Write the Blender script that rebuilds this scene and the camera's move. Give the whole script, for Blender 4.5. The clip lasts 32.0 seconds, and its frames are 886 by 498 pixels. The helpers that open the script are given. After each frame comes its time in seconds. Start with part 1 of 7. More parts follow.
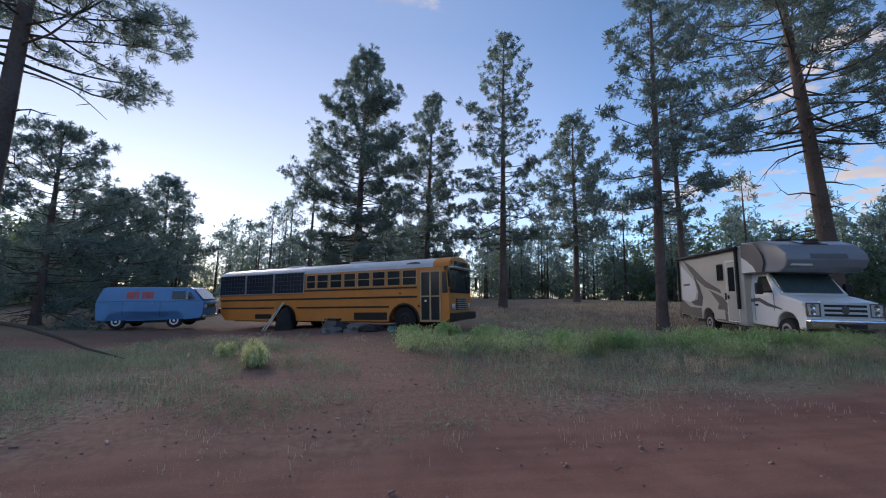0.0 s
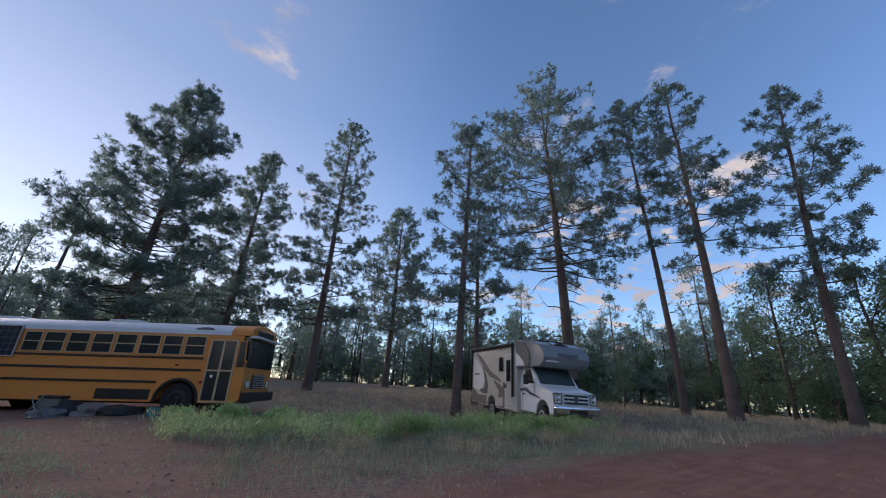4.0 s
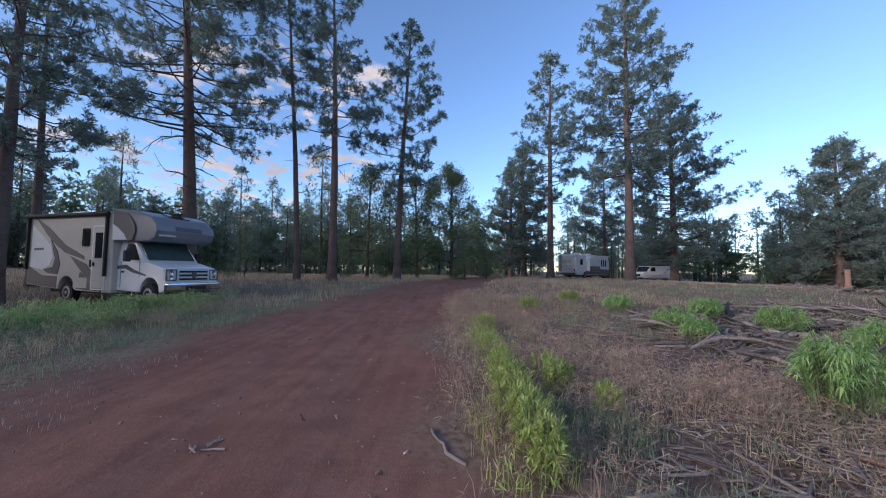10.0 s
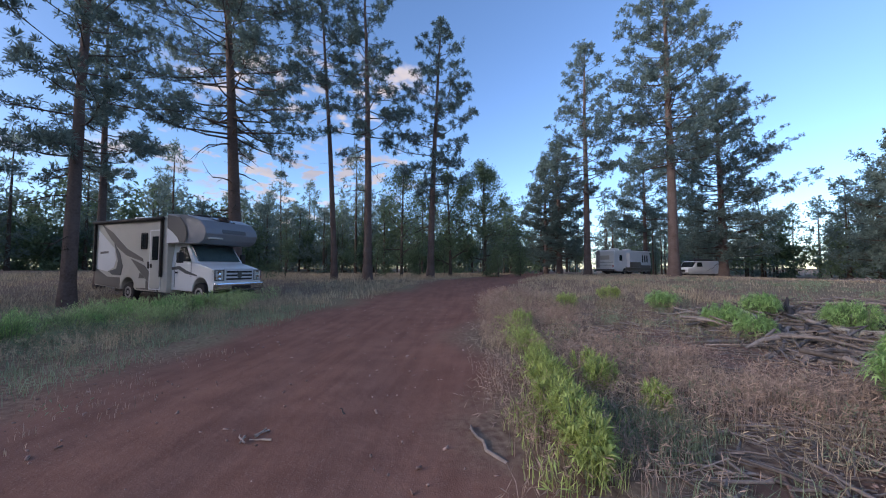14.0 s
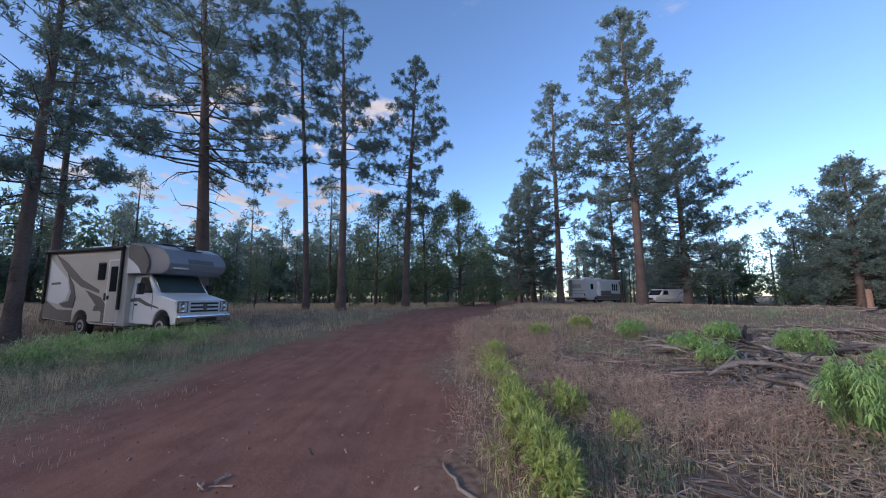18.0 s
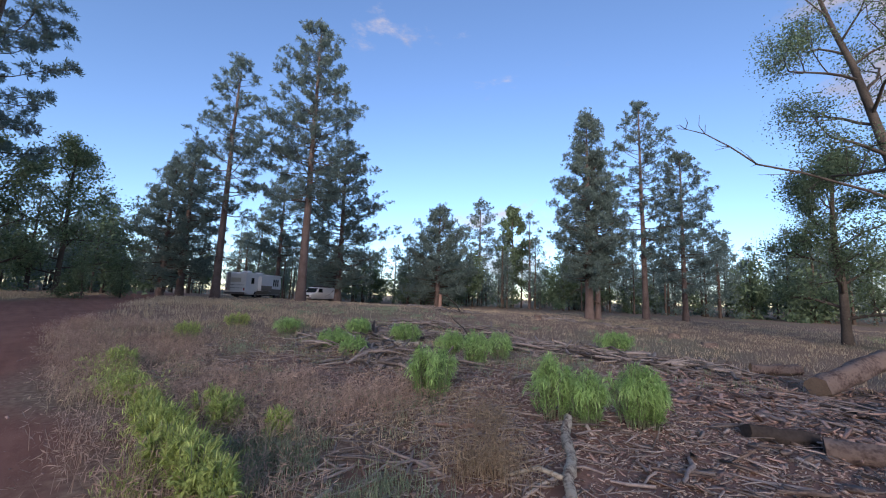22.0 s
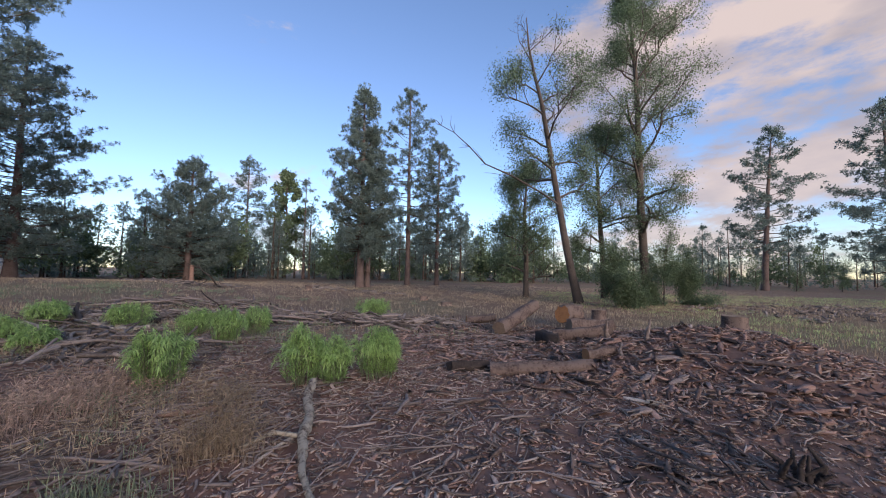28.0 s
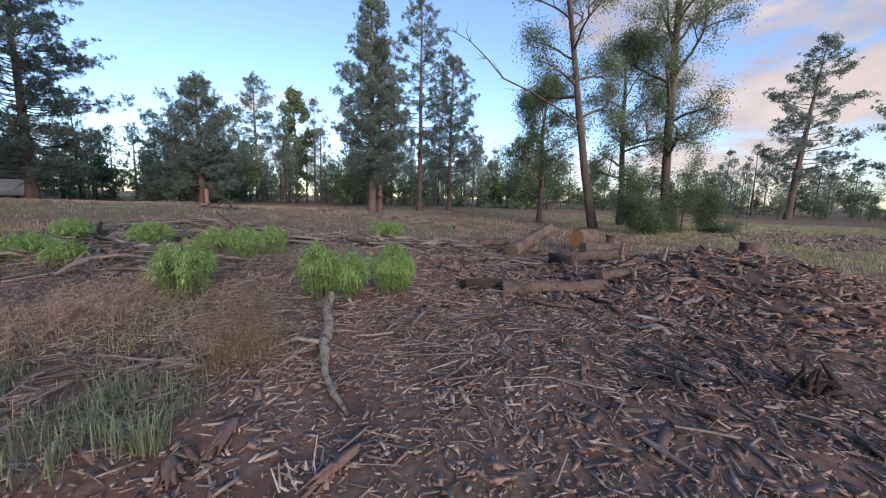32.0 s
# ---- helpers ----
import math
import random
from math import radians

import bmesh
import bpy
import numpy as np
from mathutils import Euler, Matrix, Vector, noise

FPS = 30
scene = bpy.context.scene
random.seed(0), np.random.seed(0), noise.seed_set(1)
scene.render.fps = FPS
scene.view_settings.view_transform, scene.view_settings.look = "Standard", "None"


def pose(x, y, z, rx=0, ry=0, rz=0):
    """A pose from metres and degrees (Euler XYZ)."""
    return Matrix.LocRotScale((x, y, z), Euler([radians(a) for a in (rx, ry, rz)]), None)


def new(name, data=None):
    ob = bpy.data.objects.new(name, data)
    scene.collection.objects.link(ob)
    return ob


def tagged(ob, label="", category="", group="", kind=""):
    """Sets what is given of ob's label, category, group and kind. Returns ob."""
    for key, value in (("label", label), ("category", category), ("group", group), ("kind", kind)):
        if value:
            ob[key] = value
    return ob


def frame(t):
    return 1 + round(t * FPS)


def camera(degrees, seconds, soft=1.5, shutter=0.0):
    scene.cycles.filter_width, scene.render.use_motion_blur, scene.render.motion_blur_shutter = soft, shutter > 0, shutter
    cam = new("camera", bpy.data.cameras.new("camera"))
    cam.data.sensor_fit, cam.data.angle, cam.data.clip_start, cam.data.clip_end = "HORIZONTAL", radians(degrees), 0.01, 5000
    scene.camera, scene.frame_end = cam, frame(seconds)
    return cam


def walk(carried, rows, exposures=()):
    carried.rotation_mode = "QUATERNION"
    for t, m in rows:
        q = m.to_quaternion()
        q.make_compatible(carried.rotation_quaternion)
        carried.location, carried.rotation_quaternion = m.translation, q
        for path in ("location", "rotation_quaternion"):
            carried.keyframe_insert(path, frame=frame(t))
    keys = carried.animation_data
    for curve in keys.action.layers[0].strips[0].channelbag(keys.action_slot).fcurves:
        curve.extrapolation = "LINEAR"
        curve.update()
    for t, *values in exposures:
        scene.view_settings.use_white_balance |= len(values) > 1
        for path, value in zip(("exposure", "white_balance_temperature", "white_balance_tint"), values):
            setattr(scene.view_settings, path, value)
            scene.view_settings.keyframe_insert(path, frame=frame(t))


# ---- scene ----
cam = camera(100.43, 32.0, soft=1.1)
PATH = [
    (0.0, 0.112, 0.214, 1.345, 97.26, -1.24, -8.73),
    (0.5, 0.068, 0.249, 1.347, 98.40, -0.77, -12.16),
    (1.0, 0.094, 0.243, 1.306, 100.40, -0.43, -13.0),
    (1.5, 0.109, 0.220, 1.344, 101.53, -0.56, -16.95),
    (2.0, 0.082, 0.211, 1.296, 103.66, -1.65, -19.7),
    (2.5, 0.114, 0.158, 1.283, 103.51, -2.30, -21.45),
    (3.0, 0.038, 0.161, 1.297, 102.75, -2.54, -23.7),
    (3.5, 0.083, 0.066, 1.206, 107.26, -3.60, -29.5),
    (5.5, 0.048, -0.033, 1.487, 110.23, -1.99, -54.58),
    (6.0, 0.011, -0.118, 1.523, 107.76, -2.15, -59.86),
    (6.5, 0.005, 0.143, 1.431, 103.19, -0.44, -72.70),
    (7.0, -0.065, 0.143, 1.445, 99.96, -1.06, -80.95),
    (7.5, -0.069, 0.143, 1.432, 94.78, -1.17, -86.05),
    (8.0, -0.073, 0.129, 1.452, 94.40, -0.86, -87.76),
    (8.5, -0.100, 0.115, 1.455, 94.45, -0.75, -89.55),
    (9.0, -0.118, 0.097, 1.456, 94.41, -0.44, -90.96),
    (9.5, -0.115, 0.097, 1.450, 93.85, -0.92, -90.57),
    (10.0, -0.112, 0.098, 1.450, 93.33, -0.62, -89.92),
    (10.5, -0.111, 0.103, 1.444, 92.81, -0.63, -90.51),
    (11.0, -0.106, 0.110, 1.441, 92.40, -1.08, -89.62),
    (11.5, -0.109, 0.112, 1.444, 92.28, -0.51, -89.25),
    (12.0, -0.079, 0.128, 1.425, 92.04, -0.00, -86.86),
    (12.5, -0.052, 0.137, 1.419, 92.34, 0.38, -86.03),
    (13.0, -0.039, 0.154, 1.415, 92.90, 0.74, -84.92),
    (13.5, -0.043, 0.146, 1.413, 92.81, 0.29, -84.00),
    (14.0, -0.073, 0.129, 1.421, 93.04, 0.05, -84.80),
    (14.5, -0.095, 0.119, 1.424, 92.99, 0.14, -85.42),
    (16.5, -0.116, 0.101, 1.424, 93.02, -0.84, -86.48),
    (17.0, -0.104, 0.108, 1.422, 92.93, -0.79, -86.13),
    (17.5, -0.103, 0.108, 1.427, 93.49, -0.49, -85.61),
    (18.0, -0.150, 0.094, 1.460, 97.50, 0.39, -88.57),
    (18.5, -0.138, 0.074, 1.449, 97.10, 0.09, -96.87),
    (19.0, -0.126, 0.021, 1.455, 98.41, -1.07, -99.59),
    (19.5, -0.226, -0.052, 1.504, 97.30, -1.68, -107.44),
    (20.0, -0.194, 0.012, 1.488, 98.07, -1.50, -114.93),
    (20.5, -0.261, 0.195, 1.549, 98.19, -1.49, -121.81),
    (21.0, -0.305, 0.305, 1.562, 98.33, -2.14, -128.80),
    (21.5, -0.326, 0.307, 1.567, 98.39, -2.71, -133.41),
    (22.0, -0.346, 0.346, 1.572, 97.43, -1.97, -137.91),
    (22.5, -0.381, 0.356, 1.559, 96.29, -1.47, -140.84),
    (23.0, -0.483, 0.507, 1.550, 96.09, -0.67, -146.93),
    (23.5, -0.472, 0.465, 1.552, 95.64, 0.08, -149.53),
    (24.0, -0.460, 0.457, 1.534, 95.75, -0.88, -151.96),
    (24.5, -0.477, 0.442, 1.538, 95.63, -0.61, -153.80),
    (25.0, -0.515, 0.434, 1.554, 93.89, -0.22, -157.06),
    (25.5, -0.519, 0.434, 1.555, 93.77, -0.25, -159.30),
    (26.0, -0.576, 0.469, 1.575, 94.22, -0.28, -160.96),
    (26.5, -0.675, 0.515, 1.607, 94.95, -0.84, -164.45),
    (28.5, -0.734, 0.421, 1.627, 92.71, -1.23, -172.50),
    (29.0, -0.743, 0.413, 1.605, 91.71, -1.84, -173.22),
    (29.5, -0.731, 0.408, 1.607, 89.74, -1.55, -174.28),
    (30.0, -0.762, 0.403, 1.578, 85.26, -1.02, -175.63),
    (30.5, -0.780, 0.414, 1.541, 82.63, -2.46, -177.27),
    (31.0, -0.735, 0.385, 1.511, 79.58, -3.27, -174.75),
    (31.5, -0.764, 0.367, 1.509, 79.79, -2.78, -173.70),
    (32.0, -0.668, 0.326, 1.506, 82.17, -1.41, -169.62),
]
EXPOSURES = [(0.0, 1.72, 7050, 21), (4.0, 1.6, 7050, 22), (6.5, 1.64, 6900, 22), (8.5, 1.74, 6750, 23), (18.0, 1.72, 6700, 23), (24.0, 1.55, 7050, 26), (29.0, 1.52, 7350, 27), (32.0, 1.75, 7450, 24)]
walk(cam, [(t, pose(*row)) for t, *row in PATH], EXPOSURES)

# ---- light ----
SUN_AZ = 32.0          # degrees towards -x from +y
SUN_EL = 7.0


def build_world():
    world = bpy.data.worlds.new("dusk_sky")
    scene.world = world
    world.use_nodes = True
    nt = world.node_tree
    nt.nodes.clear()
    add = nt.nodes.new
    out, bg = add("ShaderNodeOutputWorld"), add("ShaderNodeBackground")
    sky = add("ShaderNodeTexSky")
    sky.sky_type, sky.sun_disc = "NISHITA", False
    sky.sun_elevation, sky.sun_rotation = radians(SUN_EL), radians(-SUN_AZ)
    sky.altitude, sky.air_density, sky.dust_density, sky.ozone_density = 2100, 1.0, 0.3, 2.8
    coord, sep = add("ShaderNodeTexCoord"), add("ShaderNodeSeparateXYZ")
    nt.links.new(coord.outputs["Generated"], sep.inputs[0])
    # cloud layer: noise on the dome, stretched towards the horizon
    mapn, n1 = add("ShaderNodeMapping"), add("ShaderNodeTexNoise")
    mapn.inputs["Scale"].default_value = (1.0, 1.0, 2.6)
    mapn.inputs["Location"].default_value = (3.1, 0.7, 0.2)
    nt.links.new(coord.outputs["Generated"], mapn.inputs[0])
    nt.links.new(mapn.outputs[0], n1.inputs["Vector"])
    n1.inputs["Scale"].default_value, n1.inputs["Detail"].default_value, n1.inputs["Roughness"].default_value = 2.3, 10, 0.62
    # broad bank of cloud to the south-west and thin puffs elsewhere
    bank = add("ShaderNodeVectorMath")
    bank.operation = "DOT_PRODUCT"
    bank.inputs[1].default_value = (-0.66, -0.70, 0.25)
    nt.links.new(coord.outputs["Generated"], bank.inputs[0])
    m1 = add("ShaderNodeMapRange")
    m1.interpolation_type = "SMOOTHSTEP"
    m1.inputs["From Min"].default_value, m1.inputs["From Max"].default_value = 0.6, 0.98
    m1.inputs["To Min"].default_value, m1.inputs["To Max"].default_value = -0.03, 0.17
    nt.links.new(bank.outputs["Value"], m1.inputs["Value"])
    puffs = add("ShaderNodeVectorMath")
    puffs.operation = "DOT_PRODUCT"
    puffs.inputs[1].default_value = (0.91, 0.39, 0.12)
    nt.links.new(coord.outputs["Generated"], puffs.inputs[0])
    low_bank = add("ShaderNodeMapRange")
    low_bank.interpolation_type = "SMOOTHSTEP"
    low_bank.inputs["From Min"].default_value, low_bank.inputs["From Max"].default_value, low_bank.inputs["To Max"].default_value = 0.86, 1.0, 0.21
    nt.links.new(puffs.outputs["Value"], low_bank.inputs["Value"])
    n2, broken, strewn = add("ShaderNodeTexNoise"), add("ShaderNodeMapRange"), add("ShaderNodeMath")
    nt.links.new(mapn.outputs[0], n2.inputs["Vector"])
    n2.inputs["Scale"].default_value, n2.inputs["Detail"].default_value = 20.0, 5
    broken.inputs["From Min"].default_value, broken.inputs["From Max"].default_value = 0.42, 0.6
    nt.links.new(n2.outputs["Fac"], broken.inputs["Value"])
    strewn.operation = "MULTIPLY"
    nt.links.new(low_bank.outputs[0], strewn.inputs[0])
    nt.links.new(broken.outputs[0], strewn.inputs[1])
    both = add("ShaderNodeMath")
    both.operation = "ADD"
    nt.links.new(m1.outputs[0], both.inputs[0])
    nt.links.new(strewn.outputs[0], both.inputs[1])
    m2 = add("ShaderNodeMath")
    m2.operation = "ADD"
    nt.links.new(both.outputs[0], m2.inputs[0])
    nt.links.new(n1.outputs["Fac"], m2.inputs[1])
    ramp = add("ShaderNodeMapRange")
    ramp.interpolation_type = "SMOOTHSTEP"
    ramp.inputs["From Min"].default_value, ramp.inputs["From Max"].default_value = 0.565, 0.70
    ramp.inputs["To Max"].default_value = 0.88
    nt.links.new(m2.outputs[0], ramp.inputs["Value"])
    # cloud colour: warm low down, pale pink higher
    low = add("ShaderNodeMapRange")
    low.inputs["From Min"].default_value, low.inputs["From Max"].default_value = 0.0, 0.55
    nt.links.new(sep.outputs["Z"], low.inputs["Value"])
    tint = add("ShaderNodeMix")
    tint.data_type = "RGBA"
    tint.inputs["A"].default_value, tint.inputs["B"].default_value = (1.75, 1.62, 1.46, 1), (1.95, 1.84, 1.7, 1)
    nt.links.new(low.outputs[0], tint.inputs["Factor"])
    # lit and shaded parts of the cloud
    n3, shade, body = add("ShaderNodeTexNoise"), add("ShaderNodeMapRange"), add("ShaderNodeMix")
    nt.links.new(mapn.outputs[0], n3.inputs["Vector"])
    n3.inputs["Scale"].default_value, n3.inputs["Detail"].default_value = 3.7, 7
    shade.inputs["From Min"].default_value, shade.inputs["From Max"].default_value = 0.42, 0.62
    nt.links.new(n3.outputs["Fac"], shade.inputs["Value"])
    body.data_type = "RGBA"
    body.inputs["A"].default_value = (1.12, 1.14, 1.22, 1)
    nt.links.new(shade.outputs[0], body.inputs["Factor"])
    nt.links.new(tint.outputs["Result"], body.inputs["B"])
    mix = add("ShaderNodeMix")
    mix.data_type = "RGBA"
    nt.links.new(ramp.outputs[0], mix.inputs["Factor"])
    # thin high veil on the side of the low sun
    glow, reachn, fade, tone, veil = add("ShaderNodeVectorMath"), add("ShaderNodeMapRange"), add("ShaderNodeMapRange"), add("ShaderNodeMix"), add("ShaderNodeMix")
    glow.operation = "DOT_PRODUCT"
    glow.inputs[1].default_value = (-0.5, 0.84, 0.2)
    nt.links.new(coord.outputs["Generated"], glow.inputs[0])
    reachn.interpolation_type = "SMOOTHSTEP"
    reachn.inputs["From Min"].default_value, reachn.inputs["From Max"].default_value, reachn.inputs["To Max"].default_value = 0.3, 1.0, 0.62
    nt.links.new(glow.outputs["Value"], reachn.inputs["Value"])
    fade.inputs["From Min"].default_value, fade.inputs["From Max"].default_value = 0.0, 0.6
    nt.links.new(sep.outputs["Z"], fade.inputs["Value"])
    tone.data_type = veil.data_type = "RGBA"
    tone.inputs["A"].default_value, tone.inputs["B"].default_value = (2.8, 2.8, 2.8, 1), (0.82, 1.08, 1.58, 1)
    nt.links.new(fade.outputs[0], tone.inputs["Factor"])
    nt.links.new(reachn.outputs[0], veil.inputs["Factor"])
    nt.links.new(sky.outputs[0], veil.inputs["A"])
    nt.links.new(tone.outputs["Result"], veil.inputs["B"])
    nt.links.new(veil.outputs["Result"], mix.inputs["A"])
    nt.links.new(body.outputs["Result"], mix.inputs["B"])
    nt.links.new(mix.outputs["Result"], bg.inputs["Color"])
    bg.inputs["Strength"].default_value = 0.135
    nt.links.new(bg.outputs[0], out.inputs[0])


build_world()
sun = new("sun", bpy.data.lights.new("sun", "SUN"))
sun.data.energy, sun.data.angle, sun.data.color = 2.3, radians(40), (1.0, 0.92, 0.84)
sun.matrix_world = pose(0, 0, 60, 90 - SUN_EL, 0, 180 + SUN_AZ)
scene.view_settings.exposure = 0.0


# ---- materials ----
def material(name, base, rough=0.8, metal=0.0, vary=0.25, scale=8.0, fine=60.0, bump=0.2, dark=None, island=0.0, spec=0.3, dist=0.01, coords="Object", through_light=0.0):
    """A surface with colour variation at two scales and a fine relief. island: spread of colour from piece to piece."""
    mat = bpy.data.materials.new(name)
    mat.use_nodes = True
    nt = mat.node_tree
    add, link = nt.nodes.new, nt.links.new
    bsdf = nt.nodes["Principled BSDF"]
    bsdf.inputs["Roughness"].default_value, bsdf.inputs["Metallic"].default_value = rough, metal
    bsdf.inputs["Specular IOR Level"].default_value = spec
    coord = add("ShaderNodeTexCoord")
    big, small = add("ShaderNodeTexNoise"), add("ShaderNodeTexNoise")
    for n, s, d in ((big, scale, 4), (small, fine, 3)):
        link(coord.outputs[coords], n.inputs["Vector"])
        n.inputs["Scale"].default_value, n.inputs["Detail"].default_value = s, d
    dark = dark or tuple(c * 0.55 for c in base)
    mix = add("ShaderNodeMix")
    mix.data_type = "RGBA"
    mix.inputs["A"].default_value, mix.inputs["B"].default_value = (*dark, 1), (*base, 1)
    ramp = add("ShaderNodeMapRange")
    ramp.inputs["From Min"].default_value, ramp.inputs["From Max"].default_value = 0.5 - vary, 0.5 + vary * 0.3
    mean = add("ShaderNodeMath")
    mean.operation = "MULTIPLY_ADD"
    mean.inputs[1].default_value = 0.45
    link(small.outputs["Fac"], mean.inputs[0])
    half = add("ShaderNodeMath")
    half.operation = "MULTIPLY"
    half.inputs[1].default_value = 0.55
    link(big.outputs["Fac"], half.inputs[0])
    link(half.outputs[0], mean.inputs[2])
    link(mean.outputs[0], ramp.inputs["Value"])
    link(ramp.outputs[0], mix.inputs["Factor"])
    colour = mix.outputs["Result"]
    if island:
        geo, hsv = add("ShaderNodeNewGeometry"), add("ShaderNodeHueSaturation")
        val = add("ShaderNodeMapRange")
        val.inputs["To Min"].default_value, val.inputs["To Max"].default_value = 1 - island, 1 + island
        link(geo.outputs["Random Per Island"], val.inputs["Value"])
        link(val.outputs[0], hsv.inputs["Value"])
        link(colour, hsv.inputs["Color"])
        colour = hsv.outputs["Color"]
    link(colour, bsdf.inputs["Base Color"])
    if bump:
        b = add("ShaderNodeBump")
        b.inputs["Strength"].default_value, b.inputs["Distance"].default_value = bump, dist
        link(mean.outputs[0], b.inputs["Height"])
        link(b.outputs[0], bsdf.inputs["Normal"])
    if through_light:
        thin, blend = add("ShaderNodeBsdfTranslucent"), add("ShaderNodeMixShader")
        blend.inputs["Fac"].default_value = through_light
        link(colour, thin.inputs["Color"])
        link(bsdf.outputs[0], blend.inputs[1])
        link(thin.outputs[0], blend.inputs[2])
        link(blend.outputs[0], nt.nodes["Material Output"].inputs["Surface"])
    return mat


def paint(name, base, rough=0.35, vary=0.06, dirt=0.25, metal=0.0):
    """Vehicle paint: glossy coat with faint dust and fading."""
    return material(name, base, rough=rough, metal=metal, vary=0.35, scale=1.3, fine=25, bump=0.02, dark=tuple(c * (1 - dirt) + 0.02 * dirt for c in base), spec=0.5)


M_BARK = material("pine_bark", (0.135, 0.104, 0.094), rough=0.95, scale=1.2, fine=14, bump=0.9, dist=0.05, dark=(0.07, 0.048, 0.042), vary=0.2)
M_LIMB = material("limb_bark", (0.10, 0.075, 0.06), rough=0.95, scale=2, fine=20, bump=0.4)
# foliage greens lifted, needles also blued: haze put into the base colour
M_NEEDLE = material("hazed_pine_needles", (0.17, 0.24, 0.21), rough=0.6, scale=0.45, fine=4, bump=0, dark=(0.12, 0.18, 0.165), island=0.3, vary=0.2, through_light=0.5)
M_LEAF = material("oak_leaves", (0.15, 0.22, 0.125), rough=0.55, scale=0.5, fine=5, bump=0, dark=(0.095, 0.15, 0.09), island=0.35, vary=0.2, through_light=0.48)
M_OAKBARK = material("oak_bark", (0.10, 0.085, 0.072), rough=0.95, scale=1.5, fine=18, bump=0.7, dist=0.04, dark=(0.04, 0.034, 0.03))


def part(name, data, mat, parent=None, label=""):
    """Link a mesh (or a bmesh) as one object under its thing."""
    if isinstance(data, bmesh.types.BMesh):
        me = bpy.data.meshes.new(name)
        data.to_mesh(me)
        data.free()
    else:
        me = data
    for m in mat if isinstance(mat, (list, tuple)) else (mat,):
        me.materials.append(m)
    ob = new(name, me)
    ob.parent = parent
    if label:
        ob["label"] = label
    return ob


def mesh_from(name, verts, faces, smooth=False):
    """A mesh from an (n, 3) array and an (m, 3) or (m, 4) array of corners."""
    verts, faces = np.asarray(verts, np.float32), np.asarray(faces, np.int32)
    me = bpy.data.meshes.new(name)
    k = faces.shape[1]
    me.vertices.add(len(verts))
    me.vertices.foreach_set("co", verts.ravel())
    me.loops.add(faces.size)
    me.loops.foreach_set("vertex_index", faces.ravel())
    me.polygons.add(len(faces))
    me.polygons.foreach_set("loop_start", np.arange(len(faces), dtype=np.int32) * k)
    if smooth:
        me.polygons.foreach_set("use_smooth", np.ones(len(faces), dtype=bool))
    me.update(calc_edges=True)
    me.validate()
    return me


# ---- lie of the land ----
def step(v):
    v = np.clip(v, 0, 1)
    return v * v * (3 - 2 * v)


def land(x, y):
    """Height of the ground."""
    x, y = np.asarray(x, float), np.asarray(y, float)
    z = 0.72 * step((x - 4.5) / 20) * step((y + 42) / 26)
    z = z + 0.55 * step((y - 17) / 20) * step((x + 3) / 12)
    z = z - 0.52 * step((1.5 - x) / 10) * step((y - 5) / 10)
    z = z + 0.6 * np.exp(-(((x + 4.7) / 2.2) ** 2 + ((y + 7.0) / 2.3) ** 2))
    z = z - 0.38 * np.exp(-(((x - 15.0) / 4.5) ** 2 + ((y - 13.0) / 6.5) ** 2))
    z = z + 0.15 * np.exp(-(((x - 4.5) / 3.0) ** 2 + ((y + 5.5) / 2.2) ** 2))
    return z


def rugged(x, y):
    """How much rougher the ground is on the bark heap."""
    return 1 + 2.4 * np.exp(-(((x + 4.0) / 2.6) ** 2 + ((y + 6.2) / 3.0) ** 2))


def gz(x, y):
    return float(land(x, y))


ROAD = [(-60, 0), (-20, 1.0), (-6, 1.4), (0, 1.7), (3, 2.1), (7, 2.95), (11, 2.55), (18, 0.9), (27, -1.3), (40, -4.8), (52, -9), (70, -14)]


def road_distance(x, y):
    """Signed-off distance from the middle of the dirt road."""
    x, y = np.asarray(x, float), np.asarray(y, float)
    best = np.full(np.broadcast(x, y).shape, 1e9)
    for (ax, ay), (bx, by) in zip(ROAD, ROAD[1:]):
        dx, dy = bx - ax, by - ay
        s = np.clip(((x - ax) * dx + (y - ay) * dy) / (dx * dx + dy * dy), 0, 1)
        best = np.minimum(best, np.hypot(x - ax - s * dx, y - ay - s * dy))
    return best


# ---- trees ----
def tube(points, radii, sides=8):
    """Vertices and quads of a bent tapered tube."""
    points, radii = np.asarray(points, float), np.asarray(radii, float)
    n = len(points)
    tang = np.gradient(points, axis=0)
    tang /= np.linalg.norm(tang, axis=1)[:, None] + 1e-9
    ref = np.where(np.abs(tang[:, 2:3]) > 0.9, np.array([[1.0, 0, 0]]), np.array([[0, 0, 1.0]]))
    u = np.cross(tang, ref)
    u /= np.linalg.norm(u, axis=1)[:, None] + 1e-9
    v = np.cross(tang, u)
    a = np.linspace(0, 2 * math.pi, sides, endpoint=False)
    ring = u[:, None] * np.cos(a)[None, :, None] + v[:, None] * np.sin(a)[None, :, None]
    verts = (points[:, None] + ring * radii[:, None, None]).reshape(-1, 3)
    i, j = np.meshgrid(np.arange(n - 1), np.arange(sides), indexing="ij")
    q = np.stack([i * sides + j, i * sides + (j + 1) % sides, (i + 1) * sides + (j + 1) % sides, (i + 1) * sides + j], -1).reshape(-1, 4)
    return verts, q


def joined(pieces):
    """Several (verts, faces) in one."""
    vs, fs, n = [], [], 0
    for v, f in pieces:
        vs.append(v)
        fs.append(f + n)
        n += len(v)
    return np.concatenate(vs), np.concatenate(fs)


